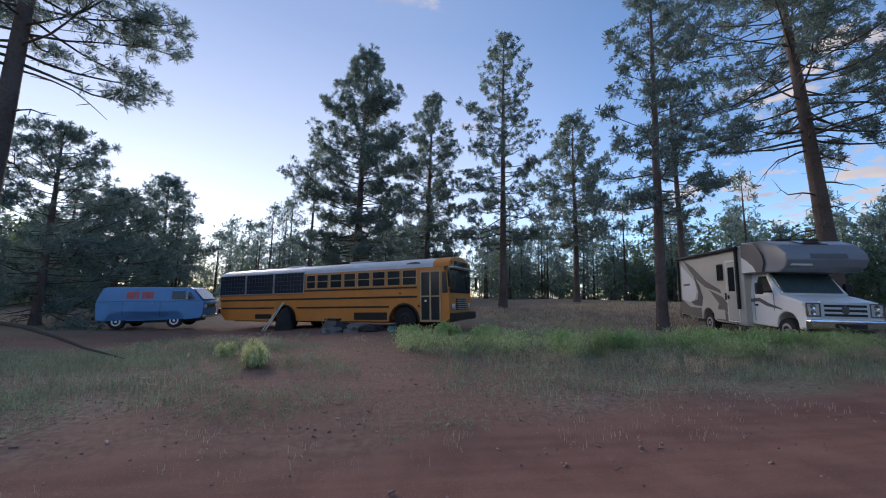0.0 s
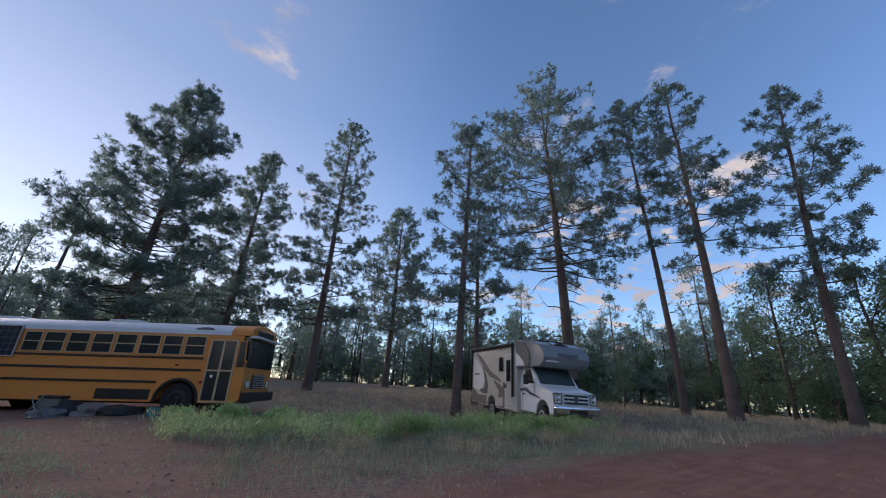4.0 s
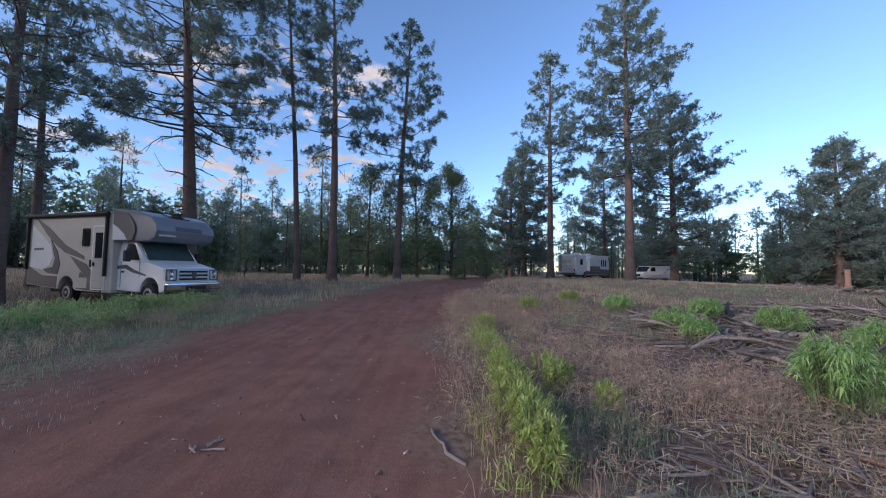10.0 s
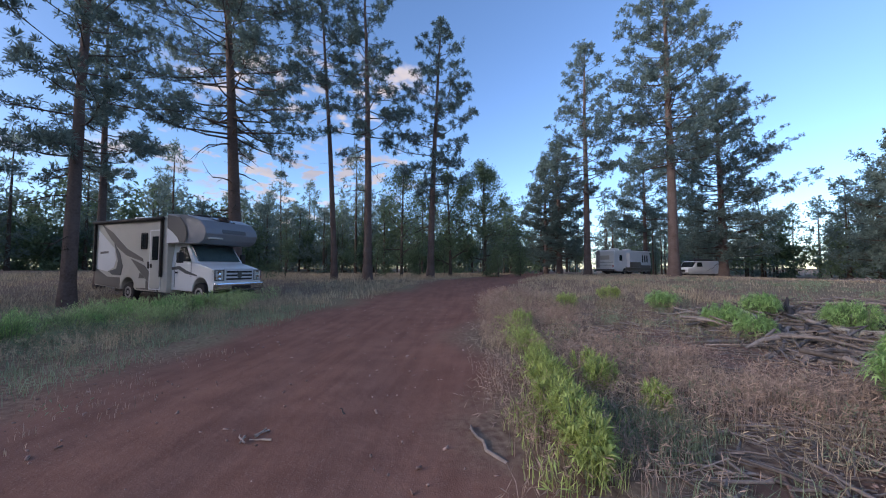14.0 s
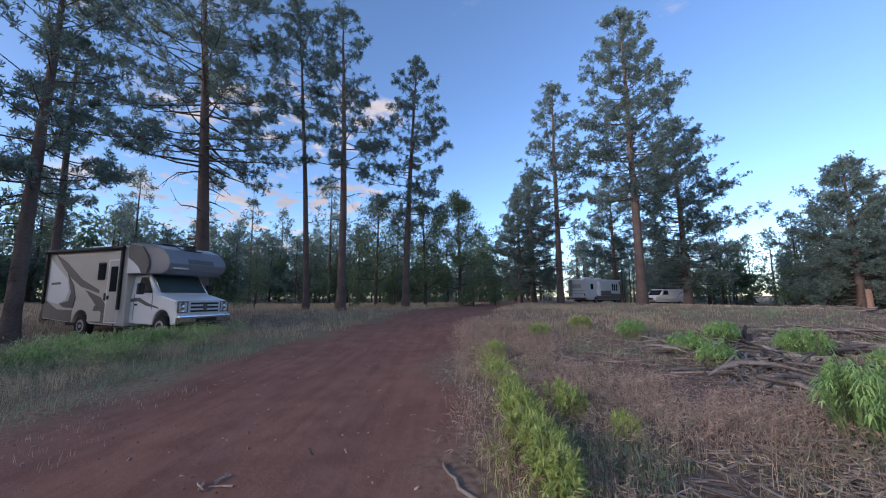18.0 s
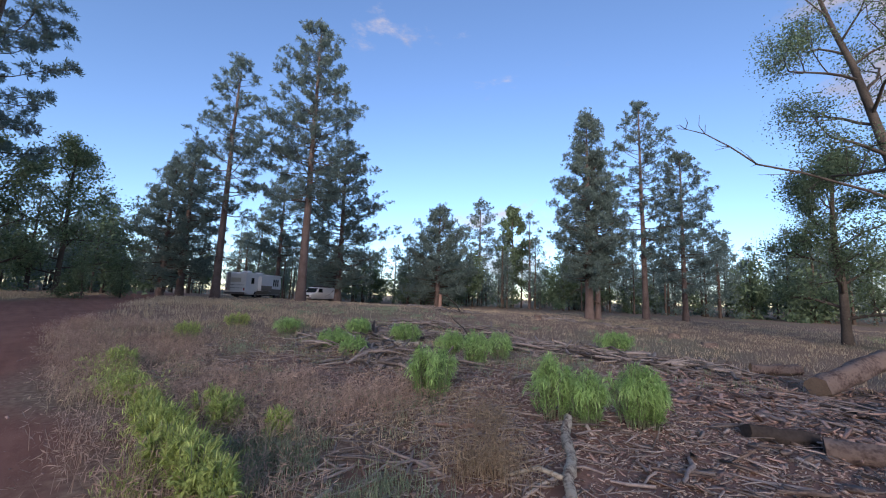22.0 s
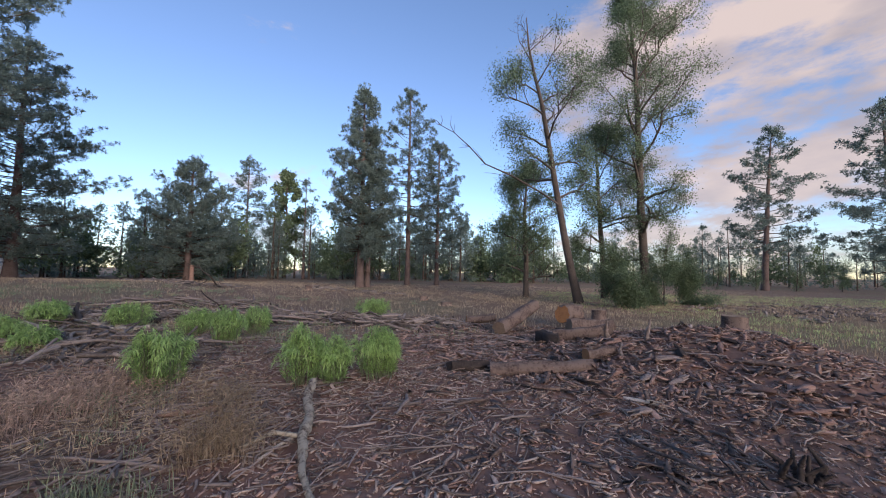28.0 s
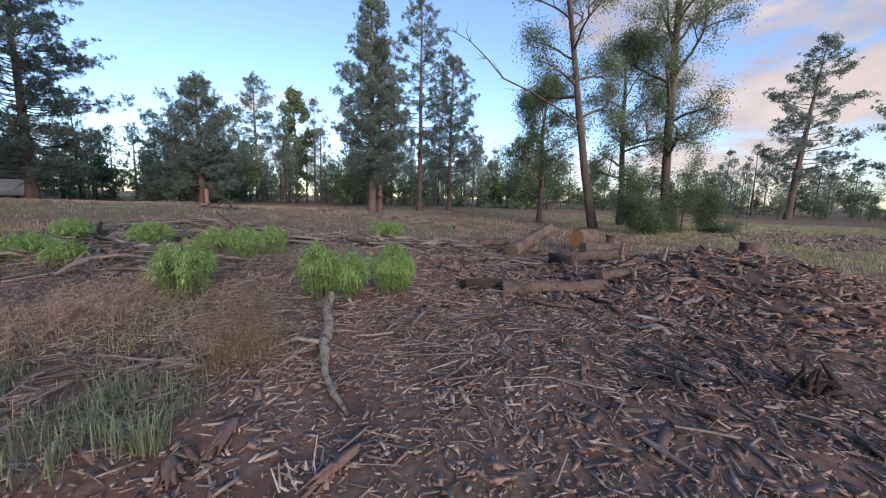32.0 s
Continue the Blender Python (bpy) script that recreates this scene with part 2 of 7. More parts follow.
def tufts(centres, axes, rng, needles=16, length=0.3, width=0.035, spread=0.9):
    """Brushes of thin needle blades, one at each centre, opening along its axis."""
    c = np.repeat(np.asarray(centres), needles, axis=0)
    ax = np.repeat(np.asarray(axes), needles, axis=0)
    d = ax + rng.normal(0, spread, c.shape)
    d /= np.linalg.norm(d, axis=1)[:, None] + 1e-9
    side = np.cross(d, rng.normal(0, 1, c.shape))
    side /= np.linalg.norm(side, axis=1)[:, None] + 1e-9
    ln = length * rng.uniform(0.6, 1.25, (len(c), 1))
    w = width * rng.uniform(0.7, 1.4, (len(c), 1))
    mid = c + d * ln * 0.55
    v = np.stack([c, mid + side * w, c + d * ln, mid - side * w], 1).reshape(-1, 3)
    f = np.arange(len(v)).reshape(-1, 4)
    return v, f


def puffs(centres, axes, rng, needles, length, width, spread=0.8):
    """Round brushes of needles, as they sit on the twig ends of a ponderosa: one long triangle a bundle."""
    c = np.repeat(np.asarray(centres), needles, axis=0)
    d = np.repeat(np.asarray(axes), needles, axis=0) * 0.55 + rng.normal(0, spread, c.shape)
    d /= np.linalg.norm(d, axis=1)[:, None] + 1e-9
    side = np.cross(d, rng.normal(0, 1, c.shape))
    side /= np.linalg.norm(side, axis=1)[:, None] + 1e-9
    ln = length * rng.uniform(0.55, 1.2, (len(c), 1))
    side *= width * rng.uniform(0.6, 1.4, (len(c), 1))
    v = np.stack([c, c + d * ln * 0.8 + side, c + d * ln - side * 0.5], 1).reshape(-1, 3)
    return v, np.arange(len(v)).reshape(-1, 3)


def prongs(p, q, r0, r1):
    """Many straight three-sided twigs at once."""
    d = q - p
    u = np.cross(d, [0.31, 0.52, 0.79])
    u /= np.linalg.norm(u, axis=1)[:, None] + 1e-9
    w = np.cross(d, u)
    w /= np.linalg.norm(w, axis=1)[:, None] + 1e-9
    a = np.array([0, 2.094, 4.189])
    ring = u[:, None] * np.cos(a)[None, :, None] + w[:, None] * np.sin(a)[None, :, None]
    v = np.concatenate([p[:, None] + ring * r0, q[:, None] + ring * r1], 1).reshape(-1, 3)
    k = np.array([(0, 1, 4, 3), (1, 2, 5, 4), (2, 0, 3, 5)])
    return v, (np.arange(len(p))[:, None, None] * 6 + k[None]).reshape(-1, 4)


def pine_shape(rng, height, girth, bare, reach, limbs, twigs, needles, length, width, bend=(0, 0), dead=6, sides=9, droop=0.12, brushes=3, twig_wood=True, top_curve=1.0, lumps=0.5):
    """Trunk, limbs and needles of a ponderosa pine that stands at the origin."""
    n = 14
    h = np.linspace(-0.25, height, n)
    u = np.clip(h / height, 0, 1)
    wob = np.cumsum(rng.normal(0, 0.006 * height / n * 4, (n, 2)), axis=0) * u[:, None]
    axis = np.stack([bend[0] * u ** 1.2 + wob[:, 0], bend[1] * u ** 1.2 + wob[:, 1], h], 1)
    radii = girth * (1 - u) ** 0.8 + 0.02
    radii[0] *= 1.35
    trunk = tube(axis, radii, sides)
    up = np.array([0, 0, 1.0])

    def on_axis(z):
        return np.array([np.interp(z, h, axis[:, 0]), np.interp(z, h, axis[:, 1]), z])

    wood, centres, axes, feet, ends = [], [], [], [], []
    angle = rng.uniform(0, 6.28)
    tier = 1.0
    for k in range(limbs):
        f = (k + rng.uniform(0, 0.9)) / limbs
        z = height * (bare + (1 - bare) * f) * 0.99
        prof = min(1.0, 0.6 + f * 1.6) * (1 - f ** top_curve) ** 0.66 + 0.06
        if k % 4 == 0:
            tier = rng.uniform(1 - lumps, 1.1)
        ln = reach * 1.12 * prof * (0.6 * tier + 0.4) * rng.uniform(0.6, 1.12)
        angle += 2.4 + rng.normal(0, 0.5)
        rise = -droop + (0.6 if top_curve < 2 else 0.3) * f + rng.normal(0, 0.13)
        d = np.array([math.cos(angle), math.sin(angle), rise])
        d /= np.linalg.norm(d)
        s = np.linspace(0, 1, 6)
        kink = np.cumsum(rng.normal(0, 0.03 * ln, (6, 3)), axis=0) * s[:, None]
        pts = on_axis(z) + d * ln * s[:, None] + up * (0.2 * ln) * (s ** 2.4 - 0.3 * s)[:, None] + kink
        wood.append(tube(pts, np.linspace(max(0.025, girth * 0.19 * (1 - 0.7 * f)), 0.014, 6), 4))
        m = max(3, int(ln * twigs))
        t = 0.3 + 0.7 * rng.uniform(0, 1, m) ** 0.75
        t[0] = 1.0
        base = np.stack([np.interp(t, s, pts[:, i]) for i in range(3)], 1)
        side = np.cross(d, up)
        way = d * rng.uniform(0.3, 0.9, (m, 1)) + side * rng.normal(0, 0.8, (m, 1)) + up * rng.uniform(-0.05, 0.6, (m, 1))
        way[0] = d + up * 0.4
        way /= np.linalg.norm(way, axis=1)[:, None]
        size = (0.28 + 0.2 * ln) * rng.uniform(0.45, 1.15, (m, 1)) * (1.35 - 0.7 * t[:, None])
        tip = base + way * size
        feet.append(base)
        ends.append(tip)
        for b in range(brushes):
            back = 0.0 if b == 0 else rng.uniform(0.05, 0.75, (m, 1))
            centres.append(tip - way * size * back + rng.normal(0, 0.05 + 0.12 * (b > 0), (m, 3)) * length / 0.25)
            axes.append(way + up * 0.35 + rng.normal(0, 0.35 * (b > 0), (m, 3)))
    crest = on_axis(height * 0.985)
    centres.append(crest + rng.normal(0, 0.22, (16, 3)) * [1, 1, 1.8])
    axes.append(np.tile([0, 0, 0.8], (16, 1)))
    for k in range(dead):
        z = height * bare * rng.uniform(0.4, 1.1)
        a, ln = rng.uniform(0, 6.28), reach * rng.uniform(0.15, 0.6)
        s = np.linspace(0, 1, 6)
        d = np.array([math.cos(a), math.sin(a), rng.uniform(-0.25, 0.35)])
        pts = on_axis(z) + d * ln * s[:, None] - up * 0.3 * ln * (s ** 2.2)[:, None] + np.cumsum(rng.normal(0, 0.05 * ln, (6, 3)), axis=0) * s[:, None]
        wood.append(tube(pts, np.linspace(max(0.025, girth * 0.14), 0.008, 6), 4))
        feet.append(pts[2:5])
        ends.append(pts[2:5] + rng.normal(0, 0.16 * ln, (3, 3)))
    if twig_wood:
        wood.append(prongs(np.concatenate(feet), np.concatenate(ends), 0.016, 0.008))
    leaf = puffs(np.concatenate(centres), np.concatenate(axes), rng, needles, length, width)
    return trunk, joined(wood), leaf


def pine(name, x, y, height, girth, bare, reach, seed, limbs=60, bend=(0, 0), dead=6, label="", twigs=3.0, droop=0.12, top_curve=1.0, lumps=0.5):
    rng = np.random.default_rng(seed)
    away = math.hypot(x, y)
    needles, length, width = (38, 0.24, 0.017) if away < 18 else (30, 0.27, 0.027) if away < 34 else (22, 0.32, 0.038) if away < 52 else (16, 0.4, 0.055)
    trunk, wood, leaf = pine_shape(rng, height, girth, bare, reach, limbs, twigs, needles, length, width, bend, dead, droop=droop, top_curve=top_curve, lumps=lumps)
    tree = new(name)
    tree.location = (x, y, gz(x, y))
    part("trunk", mesh_from("trunk", *trunk, smooth=True), M_BARK, tree)
    tagged(part("branchwork", mesh_from("branchwork", *wood, smooth=True), M_LIMB, tree), kind="stuff")
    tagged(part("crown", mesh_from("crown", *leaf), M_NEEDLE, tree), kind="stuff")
    return tagged(tree, label or "tall ponderosa pine with dark bark and a ragged green crown", "pine tree", "pines round the clearing")


def oak_shape(rng, height, girth, lean, reach, first=0.25, boughs=16, leaves=5, leaf=0.2, bare_tip=0.0, rise=0.25):
    """A broad-leaved tree with one leading stem and spreading boughs."""
    n = 11
    u = np.linspace(0, 1, n)
    wob = np.cumsum(rng.normal(0, 0.012 * height, (n, 2)), axis=0) * u[:, None] * 0.6
    axis = np.column_stack([lean[0] * height * u ** 0.9 + wob[:, 0], lean[1] * height * u + wob[:, 1], height * u - 0.2])
    rad = girth * (1 - u) ** 0.7 + 0.02
    rad[0] *= 1.3
    wood, tips = [tube(axis, rad, 10)], []

    def grow(p, d, ln, r, level):
        m = 5 if level < 2 else 3
        s = np.linspace(0, 1, m)
        pts = p + d * ln * s[:, None] + np.cumsum(rng.normal(0, 0.06 * ln, (m, 3)), axis=0) * s[:, None]
        wood.append(tube(pts, np.linspace(r, r * 0.5, m), 6 if level == 0 else 3))
        if level >= 2:
            tips.append(pts[1:])
        if level == 3:
            return
        for k in range((4, 4, 3)[level]):
            q = np.array([np.interp(0.3 + 0.7 * (k + 1) / (4, 4, 3)[level], s, pts[:, i]) for i in range(3)])
            e = d * 0.8 + rng.normal(0, 0.55, 3)
            e[2] += 0.15
            grow(q, e / np.linalg.norm(e), ln * rng.uniform(0.38, 0.62), r * 0.48, level + 1)

    angle = rng.uniform(0, 6.28)
    for k in range(boughs):
        f = (k + rng.uniform(0, 0.8)) / boughs
        h = first + (0.97 - first) * f
        angle += 2.4 + rng.normal(0, 0.4)
        p = np.array([np.interp(h, u, axis[:, i]) for i in range(3)])
        d = np.array([math.cos(angle), math.sin(angle), rise + 0.9 * f + rng.normal(0, 0.15)])
        prof = (0.65 + 0.6 * f if f < 0.5 else 0.95 - 0.75 * (f - 0.5) / 0.5) * rng.uniform(0.75, 1.15)
        grow(p, d / np.linalg.norm(d), reach * prof * 0.62, float(np.interp(h, u, rad)) * 0.5, 0)
    tips = np.concatenate(tips)
    if bare_tip:
        tips = tips[tips[:, 2] < height * (1 - bare_tip) + rng.uniform(-1.5, 0.6, len(tips))]
    c = np.repeat(tips, leaves, axis=0) + rng.normal(0, 0.29, (len(tips) * leaves, 3))
    uu = rng.normal(0, 1, c.shape)
    uu /= np.linalg.norm(uu, axis=1)[:, None]
    vv = np.cross(uu, rng.normal(0, 1, c.shape))
    vv /= np.linalg.norm(vv, axis=1)[:, None]
    ln = leaf * rng.uniform(0.6, 1.3, (len(c), 1))
    quad = np.stack([c - uu * ln * 0.6, c + vv * ln * 0.38, c + uu * ln * 0.6, c - vv * ln * 0.38], 1).reshape(-1, 3)
    return joined(wood), (quad, np.arange(len(quad)).reshape(-1, 4))


def oak(x, y, seed, height, girth, lean, reach, label, dead_bough=(), **more):
    wood, leaf = oak_shape(np.random.default_rng(seed), height, girth, lean, reach, **more)
    if dead_bough:
        rng = np.random.default_rng(seed + 1)
        line = np.array(dead_bough)
        line[1:] += rng.normal(0, 0.1, (len(line) - 1, 3))
        twig = [tube(line, np.linspace(0.055, 0.014, len(line)), 6)]
        for k in range(2, len(line)):
            for _ in range(3):
                tip = line[k] + (line[k] - line[k - 1]) * rng.uniform(0.1, 0.6) + rng.normal(0, 0.45, 3)
                twig.append(tube([line[k], (line[k] + tip) / 2 + rng.normal(0, 0.06, 3), tip], [0.018, 0.012, 0.006], 4))
        wood = joined([wood, *twig])
    tree = new("oak_tree")
    tree.location = (x, y, gz(x, y))
    tagged(part("trunk", mesh_from("trunk", *wood, smooth=True), M_OAKBARK, tree), kind="stuff")
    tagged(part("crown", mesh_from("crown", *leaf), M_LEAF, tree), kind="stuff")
    tagged(tree, label, "oak tree", "oaks at the clearing's edge")


def leafy_shape(rng, height, girth, lean, spread, levels=4, fork=3, leaves=14, leaf=0.11, first=0.35, bare_tip=0.0):
    """Wood and leaves of a broad-leaved tree: forking limbs that end in sprays of leaves."""
    wood, tips = [], []

    def grow(p, d, ln, r, level):
        m = 5 if level < 3 else 3
        s = np.linspace(0, 1, m)
        kink = np.cumsum(rng.normal(0, 0.05 * ln, (m, 3)), axis=0) * s[:, None]
        pts = p + d * ln * s[:, None] + kink
        wood.append(tube(pts, np.linspace(r, r * 0.62, m), 8 if level == 0 else 5 if level < 2 else 3))
        if level >= levels:
            tips.append(pts[1:])
            return
        if level >= levels - 1:
            tips.append(pts[-2:])
        n = fork + (1 if rng.uniform() < 0.4 else 0)
        for k in range(n):
            at_ = 1.0 if k == 0 else rng.uniform(first if level == 0 else 0.3, 1.0)
            q = np.array([np.interp(at_, s, pts[:, i]) for i in range(3)])
            e = d * (1.0 if k == 0 else 0.55) + rng.normal(0, 1, 3) * spread * (0.14 if k == 0 else 1.0)
            e[2] += 0.12
            e /= np.linalg.norm(e)
            grow(q, e, ln * (rng.uniform(0.6, 0.85) if k == 0 else rng.uniform(0.42, 0.7)), r * (0.62 if k == 0 else 0.42), level + 1)

    d = np.array([lean[0], lean[1], 1.0])
    grow(np.array([0, 0, -0.2]), d / np.linalg.norm(d), height * 0.42, girth, 0)
    tips = np.concatenate(tips)
    if bare_tip:
        tips = tips[tips[:, 2] < height * (1 - bare_tip) + rng.uniform(-0.6, 0.6, len(tips))]
    c = np.repeat(tips, leaves, axis=0) + rng.normal(0, 0.26, (len(tips) * leaves, 3))
    u = rng.normal(0, 1, c.shape)
    u /= np.linalg.norm(u, axis=1)[:, None]
    v = np.cross(u, rng.normal(0, 1, c.shape))
    v /= np.linalg.norm(v, axis=1)[:, None]
    ln = leaf * rng.uniform(0.6, 1.3, (len(c), 1))
    quad = np.stack([c - u * ln * 0.6, c + v * ln * 0.38, c + u * ln * 0.6, c - v * ln * 0.38], 1).reshape(-1, 3)
    return joined(wood), (quad, np.arange(len(quad)).reshape(-1, 4))


def leafy_tree(name, x, y, seed, height, girth, lean=(0, 0), spread=0.55, label="", category="oak tree", mat=None, **more):
    rng = np.random.default_rng(seed)
    wood, leaf = leafy_shape(rng, height, girth, lean, spread, **more)
    top = leaf[0][:, 2].max() if len(leaf[0]) else height
    tree = new(name)
    tree.matrix_world = Matrix.Translation((x, y, gz(x, y))) @ Matrix.Scale(height / float(top), 4)
    tagged(part("trunk", mesh_from("trunk", *wood, smooth=True), M_OAKBARK, tree), kind="stuff")
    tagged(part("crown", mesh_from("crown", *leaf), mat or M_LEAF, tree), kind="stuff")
    return tagged(tree, label, category)


# ---- ground ----
def build_ground():
    rings = np.concatenate([np.linspace(0.0, 14, 90), np.geomspace(14.4, 2500, 90)])
    seg = 288
    a = np.linspace(0, 2 * math.pi, seg, endpoint=False)
    r, aa = np.meshgrid(rings[1:], a, indexing="ij")
    x, y = r * np.cos(aa), r * np.sin(aa)
    x, y = np.concatenate([[0.0], x.ravel()]), np.concatenate([[0.0], y.ravel()])
    z = land(x, y)
    near = np.exp(-np.hypot(x, y) / 60)
    rough = np.array([noise.noise((px * 0.9, py * 0.9, 0.0)) + 0.5 * noise.noise((px * 3.1, py * 3.1, 4.0)) for px, py in zip(x, y)])
    road = 1 - step((road_distance(x, y) - 1.7) / 1.1)
    z = z + rough * 0.035 * near * rugged(x, y) * (1 - 0.85 * road) - 0.05 * road + 0.012 * road * np.sin((road_distance(x, y) - 0.2) * 4.2) * near
    m = len(rings) - 1
    i, j = np.meshgrid(np.arange(m - 1), np.arange(seg), indexing="ij")
    q = np.stack([1 + i * seg + j, 1 + (i + 1) * seg + j, 1 + (i + 1) * seg + (j + 1) % seg, 1 + i * seg + (j + 1) % seg], -1).reshape(-1, 4)
    me = mesh_from("ground", np.stack([x, y, z], 1), q, smooth=True)
    b = bmesh.new()
    b.from_mesh(me)
    b.verts.ensure_lookup_table()
    for j in range(seg):
        b.faces.new((b.verts[0], b.verts[1 + j], b.verts[1 + (j + 1) % seg])).smooth = True
    b.to_mesh(me)
    b.free()
    # what covers the ground: bare dirt, wood chips, green growth
    jag = np.array([noise.noise((px * 0.45, py * 0.45, 9.0)) for px, py in zip(x, y)])
    dirt = 1 - step((road_distance(x, y) + jag * 0.8 - 1.9) / 1.1)
    spur = 0.65 - 0.65 * step((np.abs(x + 0.4 + 0.1 * (y - 4)) + jag * 1.5 - 2.0) / 2.0)
    dirt = np.maximum(dirt, spur * step((y - 2) / 2) * (1 - step((y - 14) / 5)))
    yard = 1 - step((np.hypot((x + 4.5) / 9.5, (y - 16.0) / 4.2) + jag * 0.3 - 0.8) / 0.4)
    dirt = np.maximum(dirt, yard * 0.8)
    chips = 1 - step((np.hypot((x + 0.6) / 6.2, (y + 5.2) / 4.6) + jag * 0.35 - 0.75) / 0.4)
    chips = np.maximum(chips, 1 - step((np.hypot((x - 6.2) / 4.6, (y + 5.6) / 2.6) + jag * 0.4 - 0.75) / 0.4))
    green = step((np.array([noise.noise((px * 0.12, py * 0.12, 2.0)) for px, py in zip(x, y)]) + 0.05) / 0.4)
    for name, val in (("dirt", dirt), ("chips", chips * (1 - dirt)), ("green", green)):
        at = me.attributes.new(name, "FLOAT", "POINT")
        at.data.foreach_set("value", val.astype(np.float32))
    mat = bpy.data.materials.new("forest_ground")
    mat.use_nodes = True
    nt = mat.node_tree
    add, link = nt.nodes.new, nt.links.new
    bsdf = nt.nodes["Principled BSDF"]
    bsdf.inputs["Roughness"].default_value, bsdf.inputs["Specular IOR Level"].default_value = 0.95, 0.1
    coord = add("ShaderNodeTexCoord")

    def tex(scale, detail=5):
        n = add("ShaderNodeTexNoise")
        n.inputs["Scale"].default_value, n.inputs["Detail"].default_value = scale, detail
        link(coord.outputs["Object"], n.inputs["Vector"])
        return n.outputs["Fac"]

    def mixed(fac, a, b):
        m = add("ShaderNodeMix")
        m.data_type = "RGBA"
        for s, v in (("Factor", fac), ("A", a), ("B", b)):
            if isinstance(v, tuple):
                m.inputs[s].default_value = (*v, 1)
            else:
                link(v, m.inputs[s])
        return m.outputs["Result"]

    def ranged(v, lo, hi):
        m = add("ShaderNodeMapRange")
        m.inputs["From Min"].default_value, m.inputs["From Max"].default_value = lo, hi
        link(v, m.inputs["Value"])
        return m.outputs[0]

    def attr(name):
        n = add("ShaderNodeAttribute")
        n.attribute_name = name
        return n.outputs["Fac"]

    big, mid, fine, grit = tex(0.35), tex(2.2), tex(14, 6), tex(90, 3)
    soil = mixed(ranged(mid, 0.35, 0.65), (0.215, 0.104, 0.075), (0.28, 0.14, 0.1))
    soil = mixed(ranged(grit, 0.58, 0.72), soil, (0.35, 0.23, 0.185))
    soil = mixed(ranged(big, 0.45, 0.95), soil, (0.175, 0.084, 0.062))
    along = add("ShaderNodeMapping")
    along.inputs["Rotation"].default_value, along.inputs["Scale"].default_value = (0, 0, -0.12), (0.25, 3.2, 1)
    link(coord.outputs["Object"], along.inputs["Vector"])
    rut = add("ShaderNodeTexNoise")
    rut.inputs["Scale"].default_value, rut.inputs["Detail"].default_value = 1.6, 6
    link(along.outputs[0], rut.inputs["Vector"])
    soil = mixed(ranged(rut.outputs["Fac"], 0.5, 1.0), soil, (0.305, 0.162, 0.122))
    soil = mixed(ranged(rut.outputs["Fac"], 0.5, 0.1), soil, (0.18, 0.088, 0.065))
    straw = mixed(ranged(fine, 0.35, 0.68), (0.15, 0.1, 0.074), (0.335, 0.255, 0.18))
    turf = mixed(ranged(fine, 0.3, 0.7), (0.165, 0.14, 0.088), (0.29, 0.245, 0.158))
    cover = mixed(attr("green"), straw, turf)
    cover = mixed(ranged(mid, 0.52, 0.72), cover, (0.21, 0.13, 0.098))
    duff = mixed(ranged(fine, 0.35, 0.65), (0.205, 0.118, 0.092), (0.295, 0.192, 0.152))
    duff = mixed(ranged(mid, 0.48, 0.66), duff, (0.17, 0.105, 0.085))
    cover = mixed(attr("chips"), cover, duff)
    colour = mixed(attr("dirt"), cover, soil)
    link(colour, bsdf.inputs["Base Color"])
    bump = add("ShaderNodeBump")
    bump.inputs["Strength"].default_value, bump.inputs["Distance"].default_value = 0.4, 0.02
    link(fine, bump.inputs["Height"])
    bump2 = add("ShaderNodeBump")
    bump2.inputs["Strength"].default_value, bump2.inputs["Distance"].default_value = 0.4, 0.012
    link(grit, bump2.inputs["Height"])
    link(bump.outputs[0], bump2.inputs["Normal"])
    link(bump2.outputs[0], bsdf.inputs["Normal"])
    me.materials.append(mat)
    return tagged(new("ground", me), "red dirt and dry grass forest floor with wood chips", "ground", kind="structure")


build_ground()



# ---- vehicle parts ----
M_YELLOW = paint("bus_yellow_paint", (0.72, 0.25, 0.045), rough=0.45, dirt=0.3)
M_BROWN = paint("brown_grey_vinyl", (0.21, 0.18, 0.15), rough=0.45, dirt=0.2)
M_TAN = material("tan_window_frame", (0.58, 0.40, 0.24), rough=0.5, scale=3, fine=40, bump=0.05)
M_BUSROOF = paint("white_roof_paint", (0.62, 0.63, 0.64), rough=0.5, dirt=0.3)
M_BLACK = material("black_rubber", (0.022, 0.022, 0.024), rough=0.75, scale=4, fine=60, bump=0.2)
M_BLACKTRIM = material("black_trim", (0.03, 0.025, 0.022), rough=0.5, scale=3, fine=40, bump=0.05)
M_GLASS = material("dark_window_glass", (0.025, 0.03, 0.034), rough=0.08, scale=2, fine=20, bump=0.0, spec=0.6)
M_WINDSCREEN = material("windscreen_glass", (0.07, 0.115, 0.125), rough=0.06, scale=2, fine=20, bump=0.0, spec=0.7)
M_ALLOY = material("aluminium_frame", (0.55, 0.55, 0.54), rough=0.4, metal=0.6, scale=3, fine=40, bump=0.05)
M_CHROME = material("chrome", (0.62, 0.64, 0.67), rough=0.15, metal=1.0, scale=3, fine=30, bump=0.02)
M_SOLAR = material("solar_cells", (0.022, 0.026, 0.045), rough=0.2, scale=6, fine=30, bump=0.0, spec=0.5)
M_BLUE = paint("faded_blue_paint", (0.09, 0.29, 0.55), rough=0.5, dirt=0.3)
M_PINK = material("pink_curtain", (0.55, 0.16, 0.16), rough=0.8, scale=4, fine=40, bump=0.1)
M_CREAM = paint("cream_fibreglass", (0.54, 0.52, 0.46), rough=0.4, dirt=0.15)
